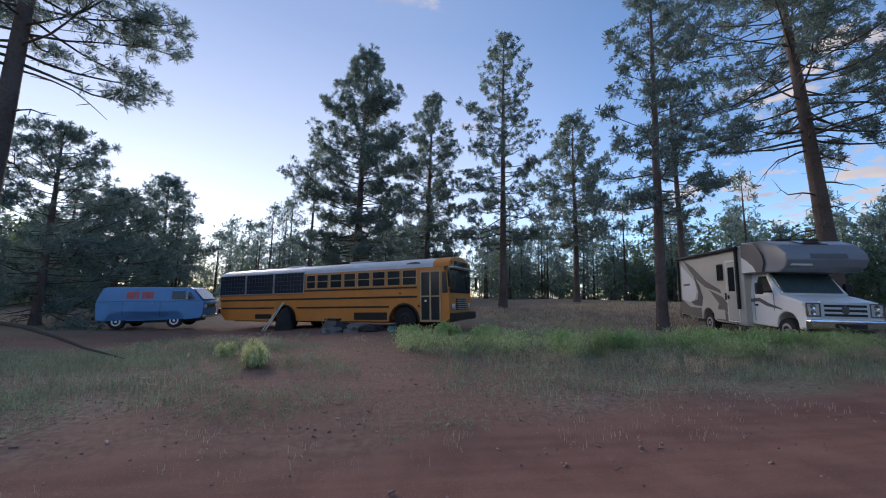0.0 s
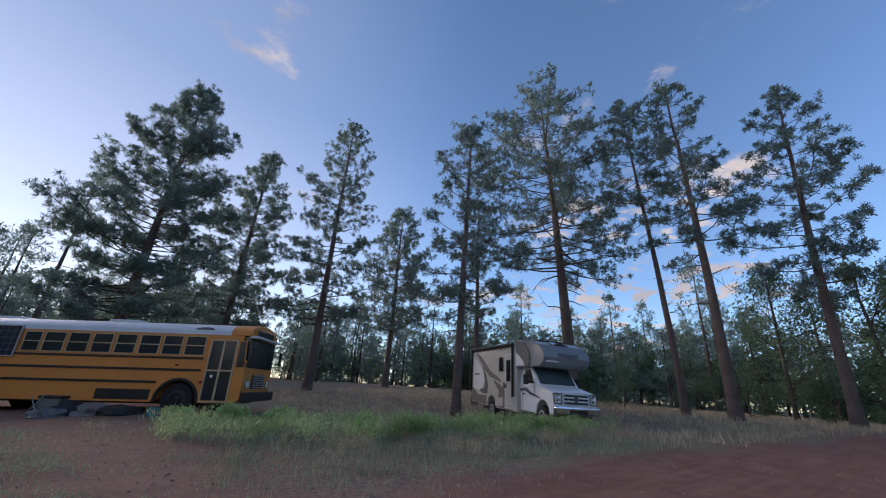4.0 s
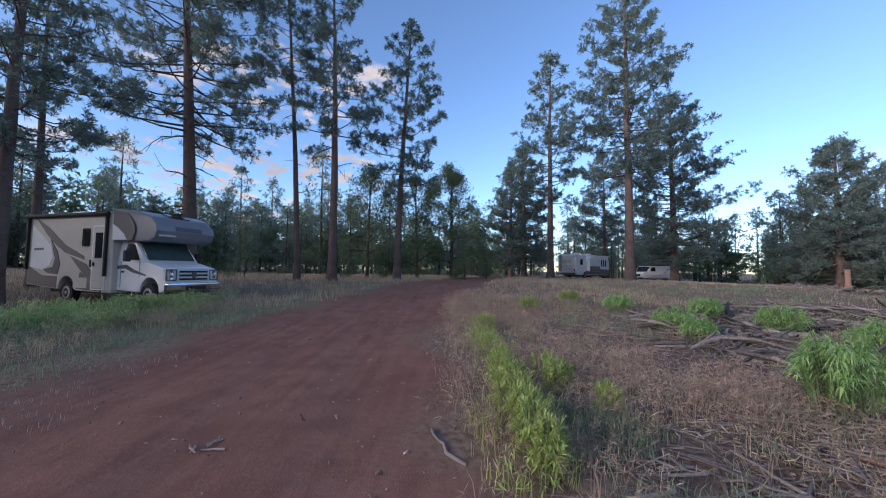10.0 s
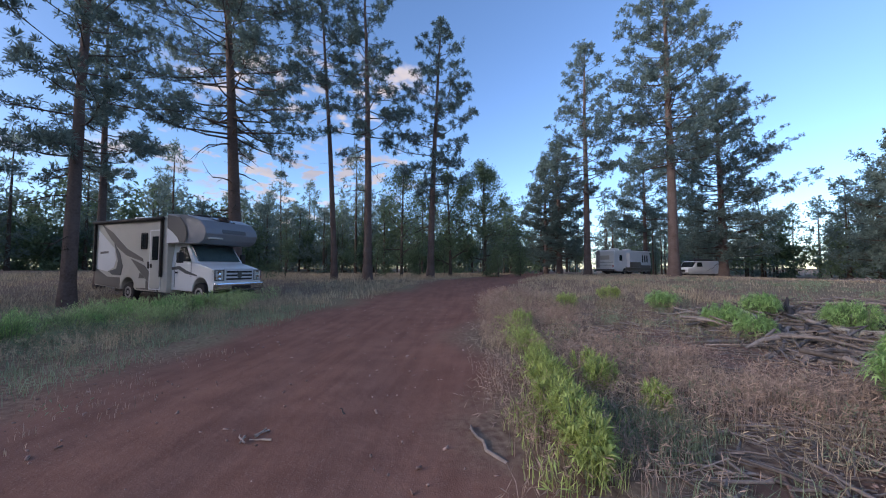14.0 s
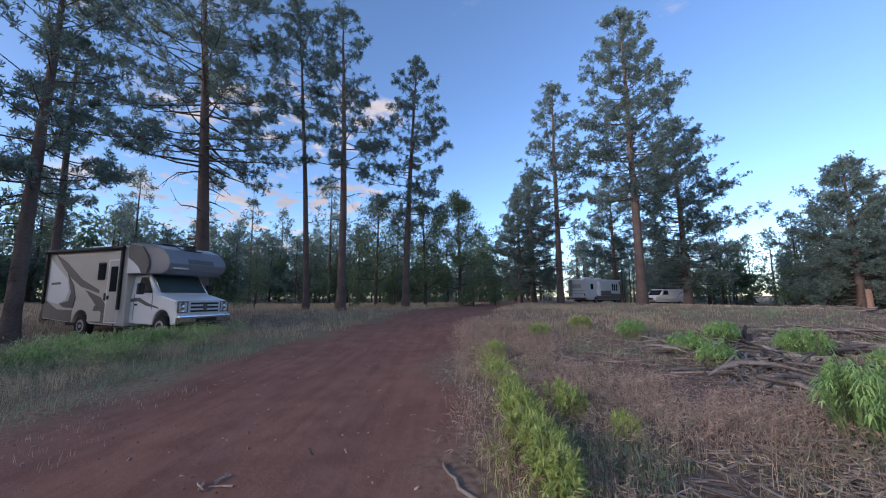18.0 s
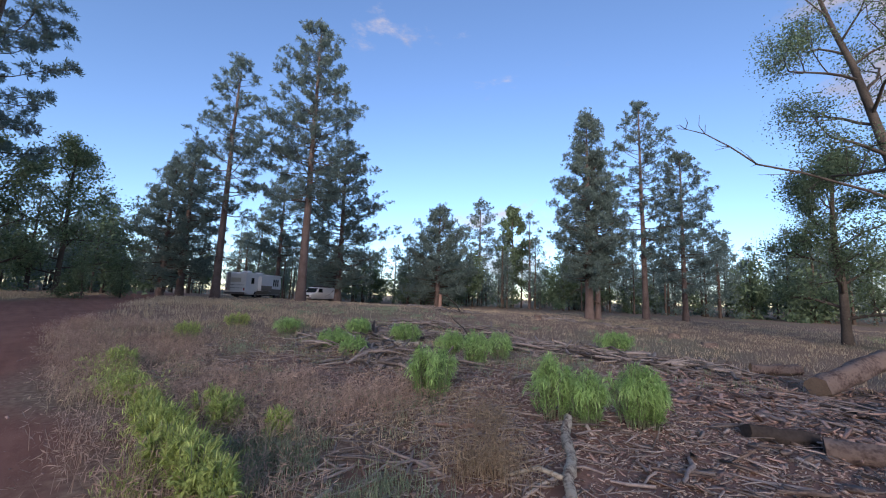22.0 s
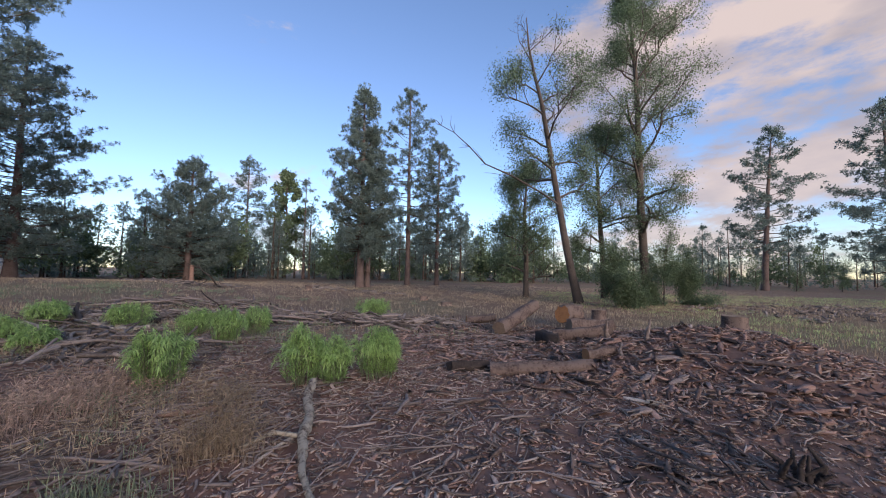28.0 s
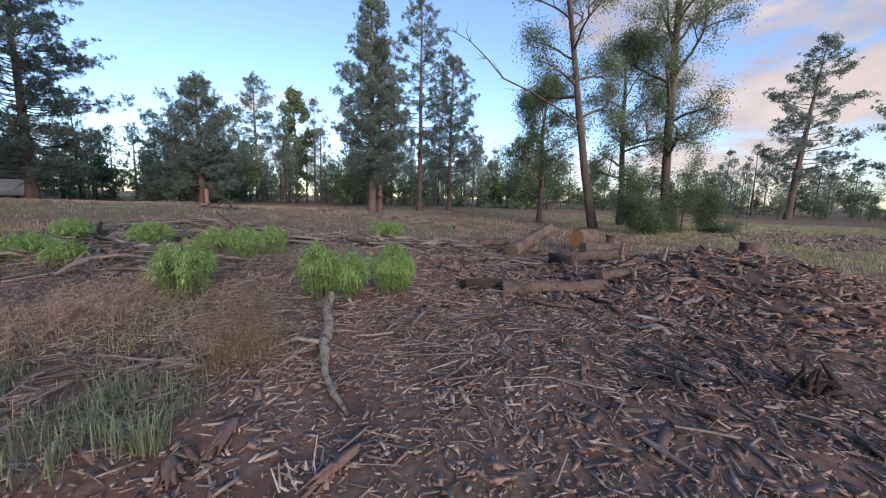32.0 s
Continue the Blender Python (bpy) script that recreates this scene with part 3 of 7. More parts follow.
M_WHITE = paint("white_fibreglass", (0.82, 0.82, 0.81), rough=0.35, dirt=0.15)
M_SILVER = paint("silver_grey_paint", (0.22, 0.235, 0.26), rough=0.3, dirt=0.2)
M_GREY = paint("dark_grey_vinyl", (0.10, 0.10, 0.10), rough=0.45, dirt=0.2)
M_TAUPE = paint("taupe_vinyl", (0.15, 0.135, 0.12), rough=0.45, dirt=0.2)
M_GRILLE = paint("bright_grille_plating", (0.66, 0.69, 0.74), rough=0.3, dirt=0.1, metal=0.35)
M_LAMP = material("clear_lamp_lens", (0.62, 0.62, 0.60), rough=0.1, scale=5, fine=40, bump=0.1, spec=0.7)
M_AMBER = material("amber_lens", (0.55, 0.16, 0.02), rough=0.15, scale=5, fine=40, bump=0.0, spec=0.6)
M_RED = material("red_lens", (0.40, 0.03, 0.02), rough=0.15, scale=5, fine=40, bump=0.0, spec=0.6)
M_STEEL = material("wheel_steel", (0.34, 0.33, 0.32), rough=0.55, metal=0.35, scale=5, fine=40, bump=0.1)
BUS_AT = pose(-7.5, 21.6, -0.53, 0, -2.3, -32.4)
M_PALEWOOD = material("pale_timber", (0.66, 0.60, 0.50), rough=0.8, scale=3, fine=40, bump=0.2)


def bevelled(b, width, segments=2):
    if width:
        bmesh.ops.bevel(b, geom=b.edges[:], offset=width, segments=segments, affect="EDGES", profile=0.6)
    return b


def box(x0, x1, y0, y1, z0, z1, bevel=0.0, segments=2):
    b = bmesh.new()
    bmesh.ops.create_cube(b, size=1, matrix=Matrix.Translation(((x0 + x1) / 2, (y0 + y1) / 2, (z0 + z1) / 2)) @ Matrix.Diagonal((x1 - x0, y1 - y0, z1 - z0, 1)))
    return bevelled(b, bevel, segments)


def prism(outline, lo, hi, axis="y", bevel=0.0, segments=2):
    """A slab with that outline: (x, z) pushed along y, or (y, z) along x, or (x, y) along z."""
    b = bmesh.new()
    put = {"y": lambda p, s: (p[0], s, p[1]), "x": lambda p, s: (s, p[0], p[1]), "z": lambda p, s: (p[0], p[1], s)}[axis]
    a = [b.verts.new(put(p, lo)) for p in outline]
    c = [b.verts.new(put(p, hi)) for p in outline]
    b.faces.new(a)
    b.faces.new(c[::-1])
    n = len(a)
    for i in range(n):
        b.faces.new((a[i], c[i], c[(i + 1) % n], a[(i + 1) % n]))
    bmesh.ops.recalc_face_normals(b, faces=b.faces[:])
    return bevelled(b, bevel, segments)


def lathe(profile, segments=28, axis="y"):
    """A turned body: (radius, place along the axis)."""
    b = bmesh.new()
    rows = []
    for r, s in profile:
        ring = []
        for k in range(segments):
            a = 2 * math.pi * k / segments
            u, v = r * math.cos(a), r * math.sin(a)
            ring.append(b.verts.new({"y": (u, s, v), "z": (u, v, s), "x": (s, u, v)}[axis]))
        rows.append(ring)
    for p, q in zip(rows, rows[1:]):
        for k in range(segments):
            b.faces.new((p[k], p[(k + 1) % segments], q[(k + 1) % segments], q[k]))
    b.faces.new(rows[0][::-1])
    b.faces.new(rows[-1])
    bmesh.ops.recalc_face_normals(b, faces=b.faces[:])
    return b


def moved(b, x, y, z):
    bmesh.ops.translate(b, verts=b.verts[:], vec=(x, y, z))
    return b


def frame_ring(x0, x1, z0, z1, y0, y1, t):
    """A rectangular frame lying in the x-z plane."""
    b = bmesh.new()
    for a in ((x0, x1, z0, z0 + t), (x0, x1, z1 - t, z1), (x0, x0 + t, z0 + t, z1 - t), (x1 - t, x1, z0 + t, z1 - t)):
        bmesh.ops.create_cube(b, size=1, matrix=Matrix.Translation(((a[0] + a[1]) / 2, (y0 + y1) / 2, (a[2] + a[3]) / 2)) @ Matrix.Diagonal((a[1] - a[0], y1 - y0, a[3] - a[2], 1)))
    return b


def wheel(thing, x, y, radius, width, side, hub=M_STEEL, label=""):
    """A road wheel with tyre, rim and hub; side -1: its face points to -y."""
    w = width / 2
    tyre = part("wheel", moved(lathe([(radius * 0.6, -w), (radius * 0.93, -w), (radius, -w * 0.6), (radius, w * 0.6), (radius * 0.93, w), (radius * 0.6, w)]), x, y, radius), M_BLACK, thing, label)
    part("rim", moved(lathe([(radius * 0.61, -0.02), (radius * 0.58, 0.03), (radius * 0.4, 0.05), (radius * 0.34, -0.01), (radius * 0.2, 0.0), (radius * 0.16, 0.05), (0.01, 0.06)][:: 1]), x, y, radius) if side > 0 else
         moved(lathe([(radius * 0.61, 0.02), (radius * 0.58, -0.03), (radius * 0.4, -0.05), (radius * 0.34, 0.01), (radius * 0.2, 0.0), (radius * 0.16, -0.05), (0.01, -0.06)]), x, y + side * (w - 0.03), radius), hub, tyre)
    return tyre


def arch(cx, r, z, n=12):
    """Outline points over a wheel, from front to back seen along +x."""
    return [(cx - r * math.cos(math.pi * k / n), z + r * math.sin(math.pi * k / n)) for k in range(n + 1)]


# ---- the school bus ----
def school_bus():
    bus = new("school_bus")
    L, W = 12.6, 2.4
    y = -W / 2
    lower = [(0.1, 0.75), (0.45, 0.42), (3.72, 0.42)] + arch(4.45, 0.62, 0.5) + [(5.15, 0.42), (9.95, 0.42)] + arch(10.69, 0.62, 0.5) + [(11.36, 0.42), (12.45, 0.42), (12.6, 0.55), (12.6, 1.72), (0.0, 1.72)]
    part("body", prism(lower, -W / 2, W / 2, "y"), M_YELLOW, bus, "school bus yellow lower body")
    waist = [(-W / 2, 1.72), (W / 2, 1.72), (W / 2, 2.5), (-W / 2, 2.5)]
    part("window_band", prism(waist, 0.0, 12.4, "x"), M_YELLOW, bus)
    roof = [(-W / 2 - 0.01, 2.5)] + [(-(W / 2 + 0.01) * math.cos(math.pi * k / 14), 2.5 + 0.44 * math.sin(math.pi * k / 14) ** 0.75) for k in range(1, 14)] + [(W / 2 + 0.01, 2.5)]
    part("roof", prism(roof, 0.0, 11.95, "x"), M_BUSROOF, bus, "chalky white painted roof")
    part("front_cap", prism([(a * 1.005, 2.5 + (b_ - 2.5) * 1.02) for a, b_ in roof], 11.95, 12.62, "x", 0.03), M_YELLOW, bus, "yellow front roof cap")
    part("header_window", box(12.55, 12.64, -0.75, 0.75, 2.52, 2.76, 0.02), M_GLASS, bus)
    part("windscreen", prism([(12.45, 1.5), (12.63, 1.5), (12.6, 2.48), (12.42, 2.48)], -1.12, 1.12, "y", 0.01), M_GLASS, bus, "dark windscreen in the flat front")
    for z, x1, t in ((1.74, 11.26, 0.03), (1.38, 11.26, 0.035), (1.0, 10.0, 0.035)):
        spans = [(0.05, x1)] if z > 1.1 else [(0.2, 3.75), (5.15, x1)]
        for a, b_ in spans:
            part("rub_rail", box(a, b_, y - 0.025, y, z - t, z + t, 0.008), M_BLACKTRIM, bus, "black rub rail")
    cols = [(5.67, 6.2), (6.27, 6.92), (7.0, 7.65), (7.74, 8.36), (8.45, 9.09), (9.18, 9.82), (9.9, 10.52), (10.6, 11.25)]
    for a, b_ in cols:
        f = part("window", frame_ring(a, b_, 1.82, 2.44, y - 0.03, y + 0.01, 0.03), M_TAN, bus, "split sash window in a tan metal frame")
        part("pane", box(a + 0.03, b_ - 0.03, y - 0.008, y - 0.002, 1.85, 2.12), M_GLASS, f)
        part("pane", box(a + 0.03, b_ - 0.03, y - 0.014, y - 0.006, 2.15, 2.41), M_GLASS, f)
        part("sash_bar", box(a + 0.03, b_ - 0.03, y - 0.026, y, 2.12, 2.15), M_TAN, f)
    for a, b_ in ((0.02, 1.86), (1.9, 3.72), (3.76, 5.58)):
        f = part("solar_panel", frame_ring(a, b_, 1.64, 2.6, y - 0.075, y - 0.03, 0.03), M_ALLOY, bus, "dark solar panel hung over the side windows")
        part("glass", box(a + 0.03, b_ - 0.03, y - 0.062, y - 0.035, 1.67, 2.57), M_SOLAR, f)
        for i in range(1, 9):
            xx = a + (b_ - a) * i / 9
            part("cell_line", box(xx - 0.006, xx + 0.006, y - 0.065, y - 0.06, 1.68, 2.56), M_GREY, f)
        for i in range(1, 5):
            zz = 1.64 + 0.96 * i / 5
            part("cell_line", box(a + 0.04, b_ - 0.04, y - 0.066, y - 0.06, zz - 0.006, zz + 0.006), M_GREY, f)
    door = part("folding_door", frame_ring(11.4, 12.26, 0.43, 2.36, y - 0.03, y + 0.02, 0.05), M_TAN, bus, "two-leaf entry door with tall dark panes")
    part("door_post", box(11.8, 11.86, y - 0.035, y, 0.48, 2.31), M_TAN, door)
    part("door_rail", box(11.45, 12.21, y - 0.033, y, 1.36, 1.41), M_TAN, door)
    for a, b_, c, d in ((11.45, 11.8, 0.5, 1.36), (11.86, 12.21, 0.5, 1.36), (11.45, 11.8, 1.41, 2.3), (11.86, 12.21, 1.41, 2.3)):
        part("pane", box(a, b_, y - 0.015, y - 0.003, c, d), M_GLASS, door)
    part("door_handle", box(11.6, 11.68, y - 0.06, y - 0.03, 1.17, 1.25, 0.01), M_WHITE, door, "white door handle")
    f = part("quarter_window", prism([(12.32, 1.5), (12.56, 1.5), (12.5, 2.3), (12.32, 2.3)], y - 0.02, y, "y", 0.005), M_GLASS, bus)
    part("frame", prism([(12.29, 1.46), (12.6, 1.46), (12.53, 2.34), (12.29, 2.34)], y - 0.012, y + 0.004, "y"), M_YELLOW, f)
    for x, tag in ((4.45, "rear wheel"), (10.69, "front wheel")):
        for s in (-1, 1):
            wheel(bus, x, s * (W / 2 - 0.22), 0.5, 0.3, s, M_BLACKTRIM)
    for cx in (4.45, 10.69):
        ring = arch(cx, 0.68, 0.46) + arch(cx, 0.61, 0.46)[::-1]
        part("wheel_arch", prism(ring, y - 0.035, y + 0.05, "y"), M_BLACKTRIM, bus, "black rubber wheel arch")
    part("chassis", box(0.6, 12.2, -0.8, 0.8, 0.35, 0.55, 0.02), M_BLACKTRIM, bus)
    part("storage_hatch", box(2.55, 3.6, y - 0.012, y + 0.02, 0.5, 0.72, 0.005), M_BLACKTRIM, bus, "black louvred side hatch")
    part("storage_hatch", box(8.3, 9.9, y - 0.012, y + 0.02, 0.48, 0.78, 0.005), M_BLACKTRIM, bus, "open dark luggage hatch")
    part("front_bumper", box(12.6, 12.82, -1.2, 1.2, 0.45, 0.75, 0.05), M_BLACKTRIM, bus, "black steel bumper")
    part("rear_bumper", box(-0.15, 0.05, -1.2, 1.2, 0.75, 1.0, 0.04), M_BLACKTRIM, bus, "black steel bumper")
    g = part("grille", box(12.6, 12.64, -0.5, 0.5, 0.85, 1.3, 0.01), M_BLACKTRIM, bus)
    for k in range(6):
        part("grille_bar", box(12.63, 12.66, -0.48, 0.48, 0.88 + k * 0.075, 0.91 + k * 0.075), M_ALLOY, g)
    for s in (-1, 1):
        hl = part("headlight", moved(lathe([(0.12, 0), (0.12, 0.05), (0.08, 0.08), (0.01, 0.09)], 20, "x"), 12.6, s * 0.85, 0.98), M_LAMP, bus)
        part("bezel", moved(lathe([(0.14, 0), (0.14, 0.03), (0.125, 0.03)], 20, "x"), 12.6, s * 0.85, 0.98), M_CHROME, hl)
        m = part("mirror", box(12.8, 12.86, s * 1.3 - 0.1, s * 1.3 + 0.1, 1.65, 2.15, 0.02), M_BLACKTRIM, bus, "black side mirror on arms")
        part("mirror_arm", box(12.5, 12.85, s * 1.22 - 0.012, s * 1.22 + 0.012, 2.15, 2.175), M_BLACKTRIM, m)
        part("mirror_arm", box(12.5, 12.85, s * 1.22 - 0.012, s * 1.22 + 0.012, 1.6, 1.625), M_BLACKTRIM, m)
        part("marker_lamp", box(12.6, 12.66, s * 0.95 - 0.06, s * 0.95 + 0.06, 2.6, 2.72, 0.01), M_AMBER, bus)
    part("roof_visor", box(12.55, 12.85, -1.15, 1.15, 2.44, 2.5, 0.02), M_BUSROOF, bus, "pale visor over the windscreen")
    part("roof_hatch", box(3.6, 4.6, -0.4, 0.4, 2.93, 3.0, 0.03), M_BUSROOF, bus)
    part("roof_hatch", box(7.4, 8.4, -0.4, 0.4, 2.93, 3.01, 0.03), M_BUSROOF, bus)
    part("side_lamp", box(10.45, 10.56, y - 0.03, y, 1.5, 1.55, 0.005), M_RED, bus)
    part("side_lamp", box(11.3, 11.38, y - 0.03, y, 0.98, 1.06, 0.005), M_RED, bus)
    # worn painted patch on the roof side, a plain blotch
    part("roof_stain", prism([(10.75, 2.62), (11.0, 2.6), (11.25, 2.6), (11.42, 2.64), (11.35, 2.71), (11.2, 2.74), (11.0, 2.73), (10.8, 2.7)], -1.17, -1.165, "y"), M_GREY, bus, "flaked grey patch")
    bus.matrix_world = BUS_AT
    tagged(bus, "yellow school bus with white roof, parked on bare dirt", "school bus")


def camp_clutter():
    """What leans and lies along the bus: poles at its rear wheel, a low heap by its front."""
    m = BUS_AT
    for k, dx in enumerate((0.0, 0.17)):
        a, b_ = m @ Vector((3.98 + dx, -2.0, 0.02)), m @ Vector((4.38 + dx * 0.4, -1.28, 1.25))
        me = mesh_from("pole", *tube([a, (a + b_) / 2, b_], [0.026, 0.026, 0.026], 8))
        tagged(part("timber_pole", me, M_PALEWOOD), "pale wooden pole leaning on the bus's rear wheel", "pole", "leaning poles")
    cover = bmesh.new()
    bmesh.ops.create_icosphere(cover, subdivisions=3, radius=1)
    rng = np.random.default_rng(5)
    for v in cover.verts:
        n = 1 + 0.12 * noise.noise(v.co * 3)
        taper = 1.0 - 0.35 * max(0, v.co.z)
        v.co = Vector((v.co.x * 0.52 * n * taper, v.co.y * 0.2 * n, max(v.co.z, -0.1) * 1.0 * n))
    p = m @ Vector((4.75, -1.52, 0.02))
    ob = part("wheel_cover", cover, M_BLACK)
    ob.matrix_world = Matrix.Translation(p) @ pose(0, 0, 0, 0, 0, -32.4)
    tagged(ob, "black tarpaulin draped over the bus's rear wheel", "tarpaulin")
    crate = new("tool_crate")
    part("crate_body", box(-0.25, 0.25, -0.2, 0.2, 0, 0.55, 0.03), M_TAUPE, crate)
    part("lid", box(-0.27, 0.27, -0.22, 0.22, 0.55, 0.62, 0.02), M_BLACKTRIM, crate, "black lid")
    crate.matrix_world = Matrix.Translation(m @ Vector((7.85, -2.0, -0.05))) @ pose(0, 0, 0, 0, 0, -20)
    tagged(crate, "brown box with black lid beside the bus", "box")
    for k, (dx, dy, s) in enumerate(((8.5, -2.0, 0.46), (9.1, -1.9, 0.44), (9.6, -1.85, 0.4), (8.3, -2.5, 0.3))):
        b = bmesh.new()
        bmesh.ops.create_icosphere(b, subdivisions=3, radius=1)
        for v in b.verts:
            n = 1 + 0.35 * noise.noise(v.co * 2.2 + Vector((k * 7, 0, 0)))
            v.co = Vector((v.co.x * s * 1.5 * n, v.co.y * s * n, max(v.co.z, -0.25) * s * 0.8 * n))
        ob = part("dark_bag", b, (M_BLACK, M_TAUPE, M_BLACKTRIM, M_GREY)[k])
        ob.matrix_world = Matrix.Translation(m @ Vector((dx, dy, 0.05)))
        tagged(ob, "dark sagging bag of gear on the dirt", "bag", "gear by the bus")
    bucket = part("bucket", lathe([(0.13, 0.0), (0.16, 0.3), (0.17, 0.3), (0.17, 0.27)], 20, "z"), material("teal_plastic", (0.06, 0.22, 0.22), rough=0.5))
    bucket.matrix_world = Matrix.Translation(m @ Vector((10.75, -2.2, 0.02)))
    tagged(bucket, "small teal plastic bucket in the weeds", "bucket")
    stick = mesh_from("stick", *tube([m @ Vector((7.3, -2.0, 0.0)), m @ Vector((7.45, -1.6, 0.55))], [0.02, 0.02], 6))
    for k, (p, q) in enumerate((((7.5, -2.35, 0.0), (7.85, -2.3, 0.6)), ((7.9, -2.35, 0.0), (7.5, -2.3, 0.58)), ((7.5, -2.05, 0.0), (7.85, -2.1, 0.6)))):
        rod = mesh_from("rod", *tube([m @ Vector(p), m @ Vector(q)], [0.014, 0.014], 6))
        tagged(part("metal_rod", rod, M_STEEL), "thin grey metal rod of a collapsed stand by the bus", "rod", "rods by the bus")
    tagged(part("timber_pole", stick, M_PALEWOOD), "short pale stick leaning by the bus", "pole", "leaning poles")


# ---- vans ----
def panel_van(name, paint_mat, old, where, label):
    """A small van. old: forward-control with a flat nose; otherwise with a short bonnet."""
    van = new(name)
    L, W = (4.35, 1.85) if old else (5.2, 1.98)
    y = -W / 2
    wr = 0.33
    rx, fx = (0.85, 3.15) if old else (1.1, 4.3)
    base = [(0.05, 0.42), (rx - 0.42, 0.36)] + arch(rx, 0.4, 0.36) + [(rx + 0.42, 0.36), (fx - 0.42, 0.36)] + arch(fx, 0.4, 0.36) + [(fx + 0.42, 0.36)]
    if old:
        nose = [(4.2, 0.42), (4.33, 0.6), (4.35, 1.15), (4.28, 1.22)]
        low = base + nose + [(0.0, 1.22)]
        up = [(0.02, 1.22), (4.28, 1.22), (3.85, 1.78), (3.7, 1.87), (0.35, 1.9), (0.22, 1.85)]
    else:
        nose = [(5.05, 0.4), (5.2, 0.55), (5.2, 0.95), (4.9, 1.08), (4.3, 1.15)]
        low = base + nose + [(0.0, 1.15)]
        up = [(0.02, 1.15), (4.35, 1.15), (3.7, 1.85), (3.55, 1.95), (0.25, 1.98), (0.1, 1.9)]
    body = part("body", prism(low, -W / 2, W / 2, "y", 0.03), paint_mat, van)
    b = prism(up, -W / 2, W / 2, "y")
    for v in b.verts:
        if v.co.z > 1.5:
            v.co.y *= 0.9
    part("cabin", bevelled(b, 0.04), paint_mat, van)

    def pane(x0, x1, z0, z1, mat, lean=0.0, nm="side_window"):
        zt = 1.22 if old else 1.15
        for sd in (-1, 1):
            yy = [sd * ((W / 2) * (1 - 0.1 * (z - zt) / (up[2][1] - zt)) + 0.014) for z in (z0, z1)]
            yi = [q - sd * 0.03 for q in yy]
            glazed(sd, ((x0, yy[0], z0), (x1, yy[0], z0), (x1 - lean, yy[1], z1), (x0, yy[1], z1), (x0, yi[0], z0), (x1, yi[0], z0), (x1 - lean, yi[1], z1), (x0, yi[1], z1)), mat, nm)

    def glazed(sd, corners, mat, nm):
        bb = bmesh.new()
        vs = [bb.verts.new(p) for p in corners]
        for f in ((0, 1, 2, 3), (0, 4, 5, 1), (1, 5, 6, 2), (2, 6, 7, 3), (3, 7, 4, 0), (7, 6, 5, 4)):
            bb.faces.new([vs[i] for i in f])
        bmesh.ops.recalc_face_normals(bb, faces=bb.faces[:])
        return part(nm, bb, mat, van, "pink curtained side window" if mat is M_PINK else "")

    if old:
        pane(1.18, 1.66, 1.36, 1.68, M_PINK)
        pane(1.78, 2.26, 1.36, 1.68, M_PINK)
        pane(3.0, 3.62, 1.32, 1.7, M_GLASS, 0.1)
        pane(3.66, 3.98, 1.32, 1.66, M_GLASS, 0.22)
        part("windscreen", prism([(4.24, 1.3), (4.3, 1.3), (3.9, 1.79), (3.84, 1.79)], -0.78, 0.78, "y", 0.01), M_WINDSCREEN, van)
        part("grille", box(4.33, 4.38, -0.62, 0.62, 0.86, 1.08, 0.015), M_CHROME, van, "chrome grille across the nose")
        part("seam", box(0.06, 4.2, y - 0.008, y + 0.01, 0.988, 1.012), paint_mat, van)
        part("seam", box(2.55, 2.57, y - 0.006, y + 0.01, 0.45, 1.2), M_GREY, van)
        part("seam", box(1.05, 1.07, y - 0.006, y + 0.01, 0.6, 1.2), M_GREY, van)
        part("door_handle", box(2.2, 2.32, y - 0.03, y, 1.1, 1.14, 0.008), M_CHROME, van)
    else:
        pane(2.9, 3.85, 1.25, 1.78, M_GLASS, 0.25)
        part("windscreen", prism([(4.2, 1.2), (4.32, 1.2), (3.76, 1.84), (3.64, 1.84)], -0.82, 0.82, "y", 0.01), M_GLASS, van)
        part("grille", box(5.18, 5.23, -0.6, 0.6, 0.62, 0.9, 0.015), M_BLACKTRIM, van)
        rack = part("roof_rack", box(0.6, 3.2, -0.7, 0.7, 2.05, 2.09, 0.01), M_BLACKTRIM, van, "black roof rack with load")
        part("load", box(1.0, 2.6, -0.5, 0.5, 2.09, 2.26, 0.06), M_GREY, rack)
        for xx in (0.8, 3.0):
            part("rack_foot", box(xx - 0.03, xx + 0.03, -0.72, 0.72, 1.93, 2.06, 0.01), M_BLACKTRIM, rack)
    for s in (-1, 1):
        xx = 4.34 if old else 5.19
        hl = part("headlight", moved(lathe([(0.1, 0), (0.1, 0.04), (0.06, 0.07), (0.01, 0.075)], 18, "x"), xx, s * (W / 2 - 0.24), 0.97 if old else 0.78), M_LAMP, van)
        for x in (rx, fx):
            wheel(van, x, s * (W / 2 - 0.12), wr, 0.2, s, M_WHITE if old else M_STEEL)
    part("front_bumper", box(L - 0.03, L + 0.1, -W / 2 + 0.03, W / 2 - 0.03, 0.42, 0.56, 0.03), M_CHROME if old else M_GREY, van)
    part("rear_bumper", box(-0.1, 0.04, -W / 2 + 0.03, W / 2 - 0.03, 0.42, 0.56, 0.03), M_BLACKTRIM, van)
    part("chassis", box(0.3, L - 0.4, -0.6, 0.6, 0.24, 0.4, 0.02), M_BLACKTRIM, van)
    m = part("mirror", box(fx + 0.5, fx + 0.6, y - 0.2, y - 0.05, 1.3, 1.5, 0.02), M_CHROME, van)
    van.matrix_world = where
    tagged(van, label, "van")


